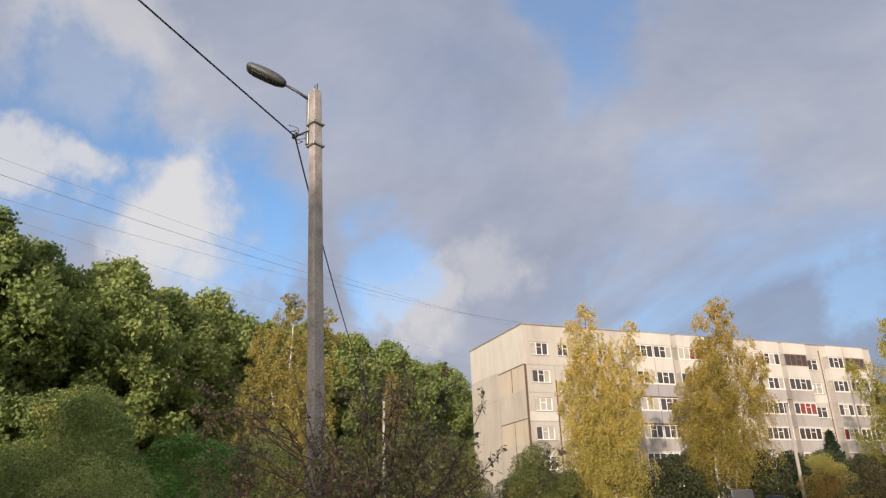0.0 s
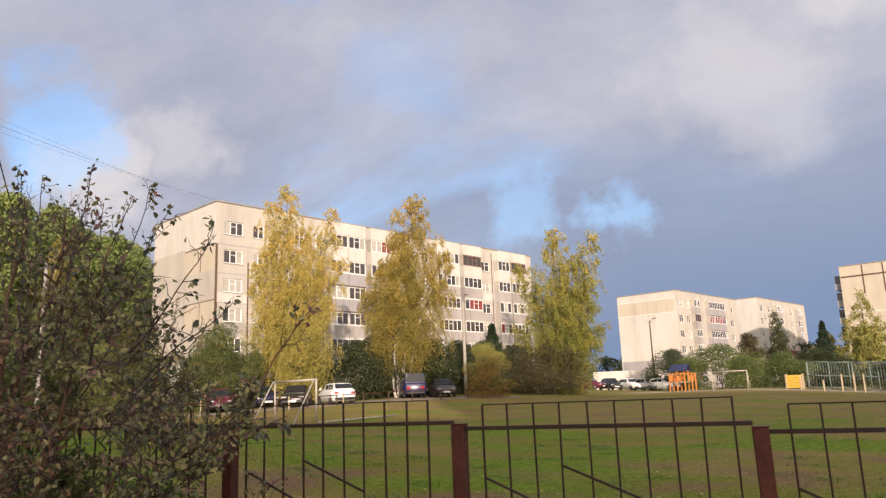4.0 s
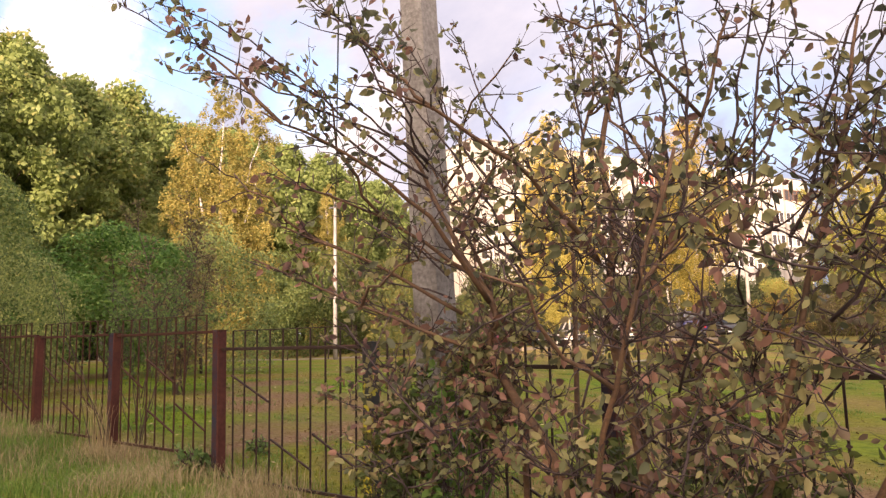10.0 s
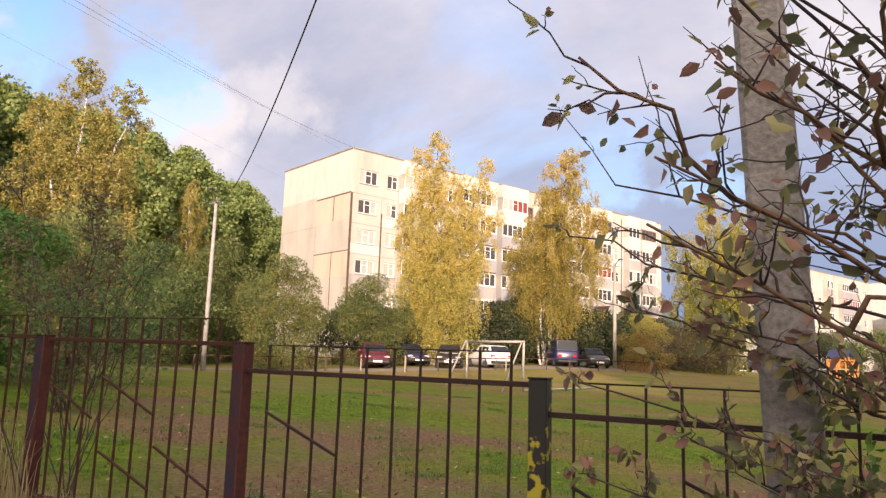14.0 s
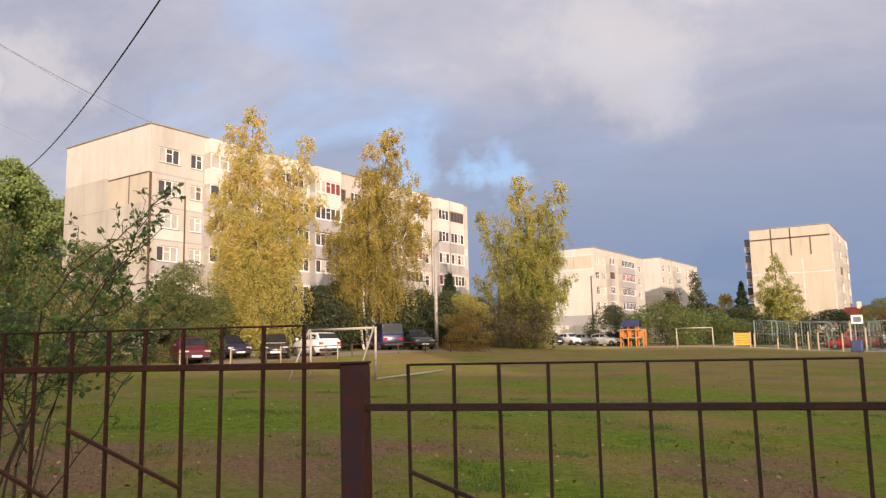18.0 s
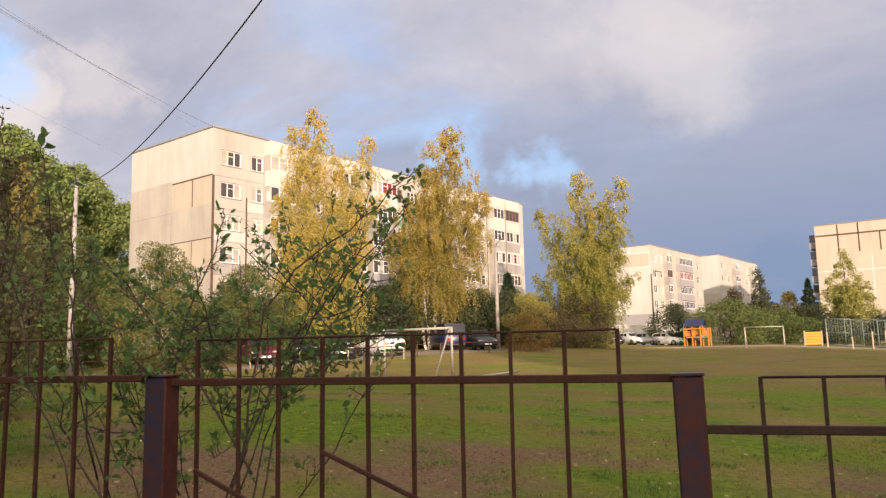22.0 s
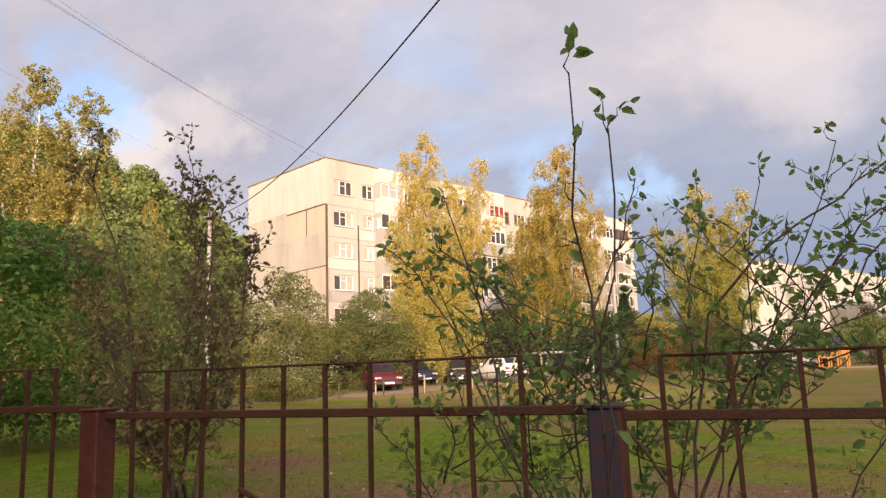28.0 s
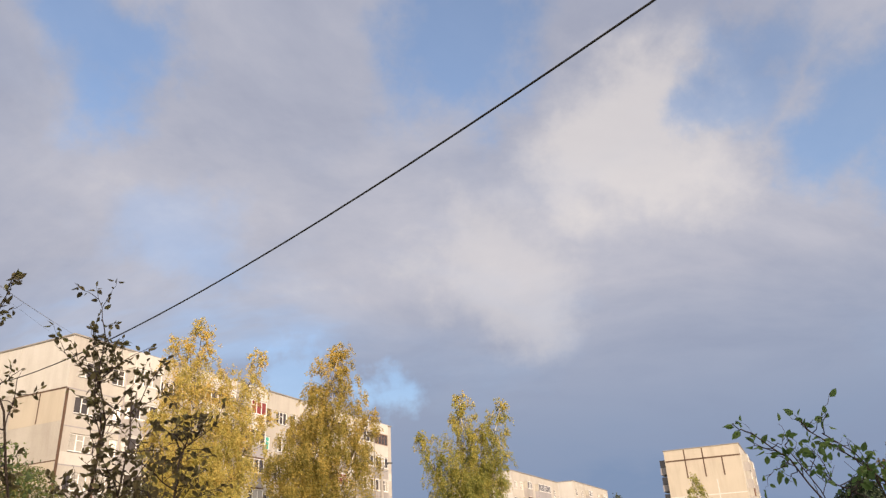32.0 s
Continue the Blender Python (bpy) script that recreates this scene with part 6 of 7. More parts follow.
def fallen_leaves():
    rng = np.random.default_rng(87)
    n = 5200
    y = -1.4 + 26.0 * rng.uniform(0, 1, n) ** 1.5
    x = rng.uniform(-9, 13, n) * (1 + 0.04 * np.maximum(y, 0))
    under = rng.uniform(0, 1, n) < 0.25
    x[under], y[under] = 4.4 + rng.normal(0, 1.3, under.sum()), -0.9 + rng.normal(0, 0.5, under.sum())
    pos = np.stack([x, y, land(x, y) + rng.uniform(0.012, 0.05, n)], 1)
    v = leaf_quads(rng, pos, 0.055, 0.0, 0.7, np.tile((0.0, 0.0, 1.0), (n, 1)), 0.35)
    tagged(part("leaf_litter", quads_mesh("leaf_litter", v), M_FALLEN), "brown and pale fallen leaves scattered over the grass", "leaf litter", kind="stuff")


fallen_leaves()

# dead stalks round one post, a dark rosette by another
grass_blades("dead_weed", "dead brown weed stalks round a fence post", 70, clumps([(-2.08, -0.14), (-1.95, -0.10)], 0.07), 0.75, M_DRYGRASS, 88, 0.5, 0.004)


def rosette(x, y, size, seed, shoots=9, leaf=None, coat=LEAF_APPLE):
    s = Shrub(seed)
    for k in range(shoots):
        a = k * 0.7
        p = s.limb((0, 0, 0), (size * math.cos(a) * 0.6, size * math.sin(a) * 0.6, size * s.rng.uniform(0.5, 1.1)), 0.005, 0.003, 5, 0.01, False)
        s.dress(p, 4, size * 0.5, 6, 0, 0.2)
    th = thing("weed", "dark green leafy weed at the foot of the fence", "weed", (x, y, gz(x, y)))
    tagged(part("brushwood", tubes_mesh("brushwood", s.thin, 4), M_TWIG, th), kind="stuff")
    tagged(part("foliage", leaves_mesh("foliage", folded_leaves(s.rng, np.concatenate(s.leaf_at), np.concatenate(s.leaf_way), leaf or size * 0.28)), coat, th), kind="stuff")


def tall_weed(x, y, h, spread, seed, shoots, leaf, coat):
    """Upright leafy shoots growing out of one root."""
    s = Shrub(seed, 0.2)
    for k in range(shoots):
        a, r = s.rng.uniform(0, 2 * math.pi), spread * s.rng.uniform(0.2, 1.0)
        p = s.limb((r * 0.3 * math.cos(a), r * 0.3 * math.sin(a), -0.02), (r * math.cos(a), r * math.sin(a), h * s.rng.uniform(0.6, 1.0)), 0.005, 0.002, 8, 0.02, False)
        s.dress(p, 11, 0.13, 6, 0, 0.25, 0.9, 0.002)
        s.twig(p[-1], p[-1] - p[-2], 0.06, 6, 0.002)
    th = thing("weed", "tall leafy dark green weed growing by the fence", "weed", (x, y, gz(x, y)))
    tagged(part("brushwood", tubes_mesh("brushwood", s.thin, 4), M_TWIG, th), kind="stuff")
    tagged(part("foliage", leaves_mesh("foliage", folded_leaves(s.rng, np.concatenate(s.leaf_at), np.concatenate(s.leaf_way), leaf)), coat, th), kind="stuff")


rosette(-0.14, -0.14, 0.24, 91)
tall_weed(3.27, -0.98, 1.02 - gz(3.27, -0.98), 0.10, 95, 11, 0.050, LEAF_HEDGE)
tall_weed(3.62, -0.90, 1.12 - gz(3.62, -0.9), 0.22, 96, 15, 0.048, LEAF_BUSH)
for x, y, h, seed in ((4.25, -0.62, 0.95, 101), (4.75, -0.45, 1.10, 102), (5.25, -0.60, 1.00, 103), (5.75, -0.45, 0.85, 104), (4.95, -1.0, 0.80, 105)):
    tall_weed(x, y, h, 0.30, seed, 16, 0.055, LEAF_HEDGE)
tall_weed(3.02, -0.86, 0.80 - gz(3.02, -0.86), 0.20, 97, 10, 0.050, LEAF_OLIVE)
rosette(2.25, 0.2, 0.22, 92)
rosette(-0.6, 0.9, 0.16, 93)
rosette(1.1, 1.6, 0.15, 94)

# ---------------------------------------------------------------- trees and bushes further off


def bush(seed, h, w, leaf, n, size, low=0.1):
    return broad_tree(seed, h, w, low, leaf, n, size, 12, 60, r=0.012 * h, lump=1.35)


plant("rowan_tree", cone_tree(51, LEAF_RED, 52000, 0.15, ((0.0, 0.3, 13.9, 5.0), (0.2, -1.5, 11.6, 4.6), (0.0, 1.6, 10.6, 4.2), (0.4, -1.9, 6.8, 3.6), (-0.4, 1.7, 6.6, 3.6), (-1.0, -0.2, 9.4, 4.2), (1.0, -0.5, 8.2, 4.2))), (-9.9, -9.0), "rust-red leafy tree standing by the lane")
SHRUB_G = bush(52, 4.6, 5.6, LEAF_WILLOW, 16000, 0.10)
SHRUB_O = bush(53, 7.0, 5.8, LEAF_OLIVE, 46000, 0.105)
SHRUB_T = bush(59, 7.0, 5.8, LEAF_TAWNY, 30000, 0.11)
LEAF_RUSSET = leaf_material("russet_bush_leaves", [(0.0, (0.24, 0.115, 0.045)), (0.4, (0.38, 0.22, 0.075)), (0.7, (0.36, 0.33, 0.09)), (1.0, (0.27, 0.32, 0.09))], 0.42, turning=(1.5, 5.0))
SHRUB_Y = bush(60, 7.0, 5.8, LEAF_RUSSET, 24000, 0.12)
SHRUB_H = bush(57, 4.6, 5.6, LEAF_HEDGE, 18000, 0.14)
SHRUB_D = bush(54, 4.0, 5.0, LEAF_DARK, 15000, 0.135)
plant("willow_bush", SHRUB_T, (-13.2, 1.9), "olive-brown leafy bush inside the fence", "bush", 20, (0.78, 0.70, 0.70))
plant("willow_bush", SHRUB_T, (-18.6, 3.0), "tall olive bush inside the fence", "bush", 70, 0.85)
plant("willow_bush", SHRUB_G, (-9.6, 1.3), "low tangled bush growing through the fence", "bush", 10, (0.55, 0.5, 0.6))
plant("maple_tree", broad_tree(58, 5.2, 4.4, 1.0, LEAF_BUSH, 20000, 0.11, 14, 50, r=0.10, lump=1.3), (-13.6, 5.6), "small bright green tree with a dark trunk", scale=(1.0, 1.0, 0.78))
plant("willow_bush", SHRUB_G, (-13.6, 8.4), "feathery grey-green bush on the grass", "bush", 140, (0.85, 0.85, 0.90))
plant("willow_bush", SHRUB_T, (-22.5, 5.2), "yellow-green bush by the side lane", "bush", 0, 0.95)
plant("maple_bush", SHRUB_O, (-22.6, 27.2), "rounded olive tree by the parked cars", "bush", 50, (0.80, 0.80, 0.84))
plant("maple_bush", SHRUB_H, (-30.5, 27.0), "grey-green bush by the lamp post", "bush", 160, 1.1)
plant("maple_bush", SHRUB_O, (-33.5, 33.0), "tall autumn bush before the wood", "bush", 200, 1.15)
plant("maple_bush", SHRUB_O, (-23.4, 36.5), "thin dusty bush before the gable", "bush", 210, (0.85, 0.85, 0.82))
plant("maple_bush", SHRUB_D, (-27.5, 41.0), "dark bush at the foot of the flats", "bush", 90, 1.1)
plant("maple_bush", SHRUB_D, (-19.0, 51.5), "dark bush at the foot of the flats", "bush", 190, 1.2)
plant("maple_bush", SHRUB_D, (-16.0, 57.0), "dark bush at the foot of the flats", "bush", 290, 1.15)
plant("maple_bush", SHRUB_Y, (-9.0, 50.6), "yellow and orange bush beside the lamp post", "bush", 10, (0.66, 0.66, 0.58))
plant("maple_bush", SHRUB_D, (-12.6, 60.5), "dark bush behind the lamp post", "bush", 45, 1.1)
brown_bush = bush(56, 4.4, 6.0, LEAF_BROWN, 14000, 0.12)
for x, y, a in ((-8.3, 0.15, 20), (-10.4, 0.05, 110), (-12.8, 0.25, 200), (-15.2, 0.3, 60)):
    plant("scrub_bush", brown_bush, (x, y), "tangled brown scrub growing through the fence", "bush", a, (0.38, 0.26, 0.40), "scrub in the fence")
plant("maple_bush", brown_bush, (-6.6, 62.6), "brown undergrowth below the birch", "bush", 0)
plant("maple_bush", brown_bush, (-9.8, 61.8), "brown undergrowth below the birch", "bush", 220, 0.85)
plant("maple_bush", SHRUB_H, (7.2, 82.0), "rounded green bush behind the play tower", "bush", 30, (1.5, 1.3, 0.95))
plant("maple_bush", SHRUB_D, (1.4, 88.0), "dark green bush by the car park", "bush", 80, 1.1)
plant("maple_bush", SHRUB_H, (13.5, 92.0), "green bush behind the small goal", "bush", 130, (1.4, 1.2, 0.8))
plant("maple_bush", SHRUB_D, (18.0, 102.0), "dark hedge behind the court", "bush", 130, (2.0, 1.2, 1.1))
plant("maple_bush", SHRUB_D, (30.0, 104.0), "dark hedge behind the court", "bush", 10, (2.0, 1.2, 1.1))
plant("maple_bush", SHRUB_H, (33.6, 70.6), "green bush behind the court", "bush", 100, (0.75, 0.75, 1.0))
plant("maple_bush", SHRUB_O, (30.0, 87.0), "autumn bush behind the court", "bush", 100, 0.75)
plant("maple_bush", SHRUB_H, (33.2, 85.0), "green bush behind the court", "bush", 10, 1.0)
plant("maple_bush", brown_bush, (41.0, 101.0), "brown bush behind the court", "bush", 100, (2.2, 1.5, 1.2))
for x, y, k, a in ((-22.5, 45.5, 1.0, 30), (-20.0, 48.5, 1.1, 130), (-17.6, 54.0, 1.15, 230), (-15.0, 60.0, 1.1, 20), (-11.0, 64.0, 1.0, 70), (-24.5, 41.5, 0.9, 170)):
    plant("lilac_bush", SHRUB_D, (x, y), "dark leafy bush behind the parked cars", "bush", a, k, "bushes behind the cars")


def spruce(seed, h, w):
    rng = np.random.default_rng(seed)
    pts = []
    for _ in range(12000):
        t = rng.uniform(0.04, 1)
        tier = 0.75 + 0.25 * math.cos(t * 60)
        a, r = rng.uniform(0, 2 * math.pi), w / 2 * (1 - t) * tier * rng.uniform(0.4, 1.0) ** 0.5
        pts.append((r * math.cos(a), r * math.sin(a), h * t - r * 0.25))
    tm = trunk_mesh(rng, h * 0.9, 0.10, 6, w * 0.2)
    tm.materials.append(M_BARK)
    cm = quads_mesh("crown", leaf_quads(rng, np.array(pts), 0.34, 0.6, 0.35))
    cm.materials.append(LEAF_NEEDLE)
    return tm, cm


plant("spruce_tree", spruce(61, 6.6, 6.6), (-13.6, 66.5), "dark spruce before the end of the flats")
plant("spruce_tree", spruce(62, 8.8, 7.0), (20.3, 111.0), "dark conifer beside the cream block")
LIGHT_TREE = leaf_material("pale_green_leaves", [(0.0, (0.13, 0.15, 0.04)), (0.5, (0.34, 0.33, 0.09)), (1.0, (0.54, 0.47, 0.16))], 0.42)
plant("maple_tree", cone_tree(63, LIGHT_TREE, 26000, 0.28, ((0.0, 0.0, 13.4, 6.0), (2.2, 0.3, 9.8, 5.0), (-2.2, -0.3, 9.4, 5.0), (0.2, 1.8, 8.6, 5.0), (-0.2, -1.8, 9.0, 5.0), (3.6, 0.0, 6.2, 3.6), (-3.6, 0.2, 6.0, 3.6))), (26.2, 116.0), "pale green young maple before the cream block")
plant("maple_tree", broad_tree(64, 9.4, 7.4, 0.2, LEAF_NEEDLE, 17000, 0.30), (36.5, 86.0), "dark round tree behind the court")
plant("birch_tree", birch_tree(65, ((0, 0, 14.5, 5.4), (1.8, -1.2, 12.6, 4.6), (-1.7, 1.2, 12.0, 4.6)), LEAF_WILD, 26000, 0.26, 0.05), (45.0, 92.6), "tall brown-green birch behind the court")
plant("maple_tree", broad_tree(66, 7.8, 9.5, 3.0, leaf_material("orange_leaves", [(0.0, (0.12, 0.10, 0.03)), (0.5, (0.27, 0.19, 0.045)), (1.0, (0.42, 0.26, 0.06))], 0.35), 32000, 0.17), (38.6, 60.5), "orange autumn maple beside the court")
plant("maple_bush", SHRUB_D, (38.6, 63.0), "dark bush below the orange maple", "bush", 60, (1.3, 1.0, 0.8))
plant("maple_tree", broad_tree(67, 7.5, 5.0, 0.3, LEAF_BROWN, 6000, 0.26, 12, 70), (10.8, 112.0), "dark red small maple far behind the field")
plant("poplar_tree", cone_tree(68, LEAF_DARK, 6000, 0.28, ((0, 0, 11.2, 3.8), (0.8, 0.3, 8.0, 3.2))), (14.6, 117.0), "dark narrow poplar beside the far flats")
plant("birch_tree", broad_tree(69, 9.5, 6.5, 0.4, LEAF_BIRCH, 5000, 0.32, 10, 60), (24.6, 157.0), "yellow tree between the far houses")
FAR = [broad_tree(s, 10, 10, 0.5, lf, 2600, 0.55, 5, 40) for s, lf in ((71, LEAF_OAK), (72, LEAF_DARK), (73, LEAF_OLIVE))]
rng_f = np.random.default_rng(77)
for k in range(46):
    a = radians(-62 + 112 * (k + 0.5) / 46)
    d = 185 + float(rng_f.uniform(-8, 25))
    x, y = d * math.sin(a), d * math.cos(a)
    if k < 3:
        FAR[k] = (FAR[k], plant("far_tree", FAR[k], (x, y), "tree of the distant tree line", group="distant tree line"))
    else:
        c = copy_thing(FAR[k % 3][1], pose(x, y, gz(x, y), 0, 0, float(rng_f.uniform(0, 360))))
        q = float(rng_f.uniform(0.55, 0.95))
        c.scale = (q * 1.4, q * 1.4, q)

# ---------------------------------------------------------------- parked cars


def loft(sections):
    """A closed skin through rings of equal length."""
    n = len(sections[0])
    V = [p for s in sections for p in s]
    F = []
    for i in range(len(sections) - 1):
        for j in range(n):
            k = (j + 1) % n
            F.append((i * n + j, i * n + k, (i + 1) * n + k, (i + 1) * n + j))
    F += [tuple(range(n))[::-1], tuple((len(sections) - 1) * n + j for j in range(n))]
    return V, F


M_WOODPOST = material("pale_wooden_post", (0.38, 0.32, 0.22), 0.8, 0.0, (0.30, 0.24, 0.17), 5.0, 40.0, 0.2)
M_TYRE = material("tyre_rubber", (0.018, 0.018, 0.019), 0.85, 0.0, (0.03, 0.03, 0.03), 5.0, 60.0, 0.1)
M_RIM = material("wheel_rim", (0.40, 0.41, 0.42), 0.35, 0.8, (0.30, 0.31, 0.32), 6.0, 40.0, 0.05)
M_CARGLASS = material("car_glass", (0.014, 0.016, 0.020), 0.12, 0.0, (0.022, 0.025, 0.030), 0.7, 9.0, 0.0, 0.8, 0.0, 0.35)
M_HEADLIGHT = material("headlight_glass", (0.42, 0.42, 0.41), 0.12, 0.0, (0.32, 0.32, 0.32), 3.0, 20.0, 0.0)
M_TAIL = material("tail_light_glass", (0.45, 0.02, 0.02), 0.15, 0.0, (0.30, 0.02, 0.02), 3.0, 20.0, 0.0)


def car(name, label, place, turn, body_mat, kind="saloon"):
    """A car along local x, front at +x."""
    th = thing(name, label, "car", (place[0], place[1], gz(*place)), turn)
    shapes = {
        # x, half width, sill z, belt z
        "saloon": (4.4, 0.84, [(-2.2, 0.62, 0.42, 0.78), (-2.1, 0.78, 0.26, 0.90), (-1.2, 0.84, 0.20, 0.96), (0.6, 0.85, 0.19, 0.94), (1.5, 0.82, 0.22, 0.84), (2.05, 0.76, 0.28, 0.72), (2.2, 0.60, 0.40, 0.60)],
                   [(-1.75, 0.62, 0.95), (-1.15, 0.60, 1.38), (-0.2, 0.60, 1.44), (0.35, 0.60, 1.40), (1.05, 0.66, 0.93)]),
        "hatch": (4.0, 0.82, [(-2.0, 0.64, 0.42, 0.86), (-1.9, 0.78, 0.26, 0.96), (-1.1, 0.83, 0.20, 0.98), (0.6, 0.83, 0.19, 0.95), (1.4, 0.80, 0.22, 0.86), (1.85, 0.74, 0.28, 0.74), (2.0, 0.58, 0.40, 0.60)],
                  [(-1.9, 0.62, 1.0), (-1.45, 0.60, 1.38), (-0.4, 0.60, 1.44), (0.2, 0.60, 1.41), (0.95, 0.66, 0.95)]),
        "van": (4.6, 0.88, [(-2.3, 0.72, 0.42, 1.0), (-2.22, 0.85, 0.28, 1.12), (-1.2, 0.88, 0.22, 1.12), (0.8, 0.88, 0.21, 1.10), (1.6, 0.85, 0.24, 0.98), (2.15, 0.78, 0.30, 0.86), (2.3, 0.62, 0.42, 0.70)],
                [(-2.22, 0.74, 1.12), (-2.1, 0.72, 1.82), (-0.3, 0.72, 1.88), (0.35, 0.70, 1.80), (1.25, 0.72, 1.08)]),
    }
    length, hw, hull, cab = shapes[kind]
    rings = []
    for x, w, lo, hi in hull:
        m = (lo + hi) / 2
        rings.append([(x, -w * 0.92, lo), (x, w * 0.92, lo), (x, w, m - 0.05), (x, w, m + 0.10), (x, w * 0.93, hi), (x, w * 0.5, hi + 0.02), (x, -w * 0.5, hi + 0.02), (x, -w * 0.93, hi), (x, -w, m + 0.10), (x, -w, m - 0.05)])
    v, f = loft(rings)
    part("body", mesh_of("body", v, f, True), body_mat, th)
    rings = []
    belt = cab[0][2] - 0.03
    for x, w, z in cab:
        b = min(belt, z - 0.01)
        rings.append([(x, -w * 1.16, b), (x, w * 1.16, b), (x, w, z - 0.02), (x, w * 0.85, z + 0.015), (x, -w * 0.85, z + 0.015), (x, -w, z - 0.02)])
    v, f = loft(rings)
    part("cabin", mesh_of("cabin", v, f), body_mat, th)
    for sgn in (-1, 1):  # side windows
        for a, b in ((1, 2), (2, 3)):
            (xa, wa, za), (xb, wb, zb) = cab[a], cab[b]
            off = 0.012 * sgn
            q = [(xa + 0.06, sgn * (wa * 1.125) + off, belt + 0.05), (xb - 0.04, sgn * (wb * 1.125) + off, belt + 0.05), (xb - 0.04, sgn * (wb * 1.02) + off, zb - 0.09), (xa + 0.06, sgn * (wa * 1.02) + off, za - 0.09)]
            inner = [(x, y - 0.02 * sgn, z) for x, y, z in q]
            vv, ff = loft([q, inner])
            part("side_window", mesh_of("side_window", vv, ff), M_CARGLASS, th)
        for i, j, nm in ((3, 4, "windscreen"), (1, 0, "rear_window")):
            if sgn < 0:
                continue
            (xa, wa, za), (xb, wb, zb) = cab[i], cab[j]
            s = 1 if nm == "windscreen" else -1
            q = [(xa + 0.03 * s, -wa * 0.9, za - 0.02), (xa + 0.03 * s, wa * 0.9, za - 0.02), (xb + 0.0 * s, wb * 1.02, zb + 0.06), (xb + 0.0 * s, -wb * 1.02, zb + 0.06)]
            q = [(x, y, z + 0.012) for x, y, z in q]
            inner = [(x - 0.02 * s, y, z - 0.02) for x, y, z in q]
            vv, ff = loft([q, inner])
            part(nm, mesh_of(nm, vv, ff), M_CARGLASS, th)
    r = 0.31
    for x in (-length * 0.30, length * 0.31):
        for y in (-hw + 0.09, hw - 0.09):
            t = np.linspace(0, 2 * math.pi, 21)[:-1]
            prof = [(r * 0.62, -0.085), (r * 0.95, -0.09), (r, -0.05), (r, 0.05), (r * 0.95, 0.09), (r * 0.62, 0.085)]
            V = [(rr * math.cos(a), yy, rr * math.sin(a)) for rr, yy in prof for a in t]
            F = [(i * 20 + j, i * 20 + (j + 1) % 20, (i + 1) * 20 + (j + 1) % 20, (i + 1) * 20 + j) for i in range(5) for j in range(20)]
            wheel = part("wheel", mesh_of("tyre", V, F, True), M_TYRE, th, "", (x, y, r))
            bm = bmesh.new()
            bmesh.ops.create_cone(bm, cap_ends=True, segments=16, radius1=r * 0.63, radius2=r * 0.55, depth=0.15, matrix=Matrix.Rotation(radians(90), 4, "X"))
            part("rim", bm, M_RIM, wheel)
    x1, x0 = hull[-2][0], hull[1][0]
    for y in (-0.55, 0.55):
        part("headlight", box_bm((x1 - 0.05, y - 0.17, 0.56), (x1 + 0.13, y + 0.17, 0.70), 0.03), M_HEADLIGHT, th)
        part("tail_light", box_bm((x0 - 0.10, y - 0.16, 0.66), (x0 + 0.05, y + 0.16, 0.86), 0.03), M_TAIL, th)
    for x, nm in ((hull[-1][0], "front_bumper"), (hull[0][0], "rear_bumper")):
        part(nm, box_bm((x - 0.09, -0.70, 0.30), (x + 0.09, 0.70, 0.47), 0.05), M_BLACK, th)
    part("number_plate", box_bm((hull[-1][0] + 0.085, -0.26, 0.34), (hull[-1][0] + 0.10, 0.26, 0.45), 0.004), M_FRAME, th)
    for y in (-hw - 0.08, hw + 0.08):
        part("mirror", box_bm((cab[-1][0] - 0.28, y - 0.08, belt + 0.02), (cab[-1][0] - 0.16, y + 0.08, belt + 0.16), 0.03), body_mat, th)
    return th


P_RED, P_BLUE, P_DARK, P_WHITE, P_SILVER, P_VAN = (paint("dark_red_car_paint", (0.105, 0.012, 0.026), 0.3), paint("dark_blue_car_paint", (0.018, 0.022, 0.060), 0.25), paint("black_car_paint", (0.018, 0.018, 0.020), 0.25),
                                                   paint("white_car_paint", (0.72, 0.72, 0.72), 0.3), paint("silver_car_paint", (0.38, 0.39, 0.40), 0.3, 0.4), paint("indigo_van_paint", (0.016, 0.018, 0.070), 0.3))
car("car", "dark red saloon car parked at the field's edge", (-21.3, 34.0), -50, P_RED)
car("car", "dark blue saloon car parked at the field's edge", (-21.9, 39.2), -42, P_BLUE)
car("car", "black saloon car parked at the field's edge", (-18.2, 38.0), -64, P_DARK)
car("car", "white hatchback car parked at the field's edge", (-16.7, 40.6), 138, P_WHITE, "hatch")
car("van", "indigo blue passenger van parked on the grass edge", (-14.9, 49.4), 122, P_VAN, "van")
car("car", "dark grey saloon car parked behind the lamp post", (-12.9, 50.8), -58, paint("graphite_car_paint", (0.06, 0.06, 0.065), 0.3))
for x, y in ((-19.3, 29.8), (-17.2, 30.9), (-15.6, 33.2), (-13.6, 36.2)):
    th = thing("stake", "thin pale weathered stake at the field's edge", "post", (x, y, gz(x, y)), 0, "stakes along the field's edge")
    part("post", box_bm((-0.03, -0.03, -0.1), (0.03, 0.03, 0.85), 0.008), M_WOODPOST, th)
for k, (x, y, p) in enumerate(((-5.6, 87.0, P_DARK), (-3.4, 88.6, P_WHITE), (-1.4, 87.6, P_SILVER), (0.8, 86.2, P_WHITE), (2.6, 88.4, P_DARK), (-8.0, 85.5, P_RED))):
    car("car", ("black", "white", "silver", "white", "dark", "red")[k] + " car standing in the far car park", (x, y), -60 + 9 * k, p, "hatch" if k % 2 else "saloon")
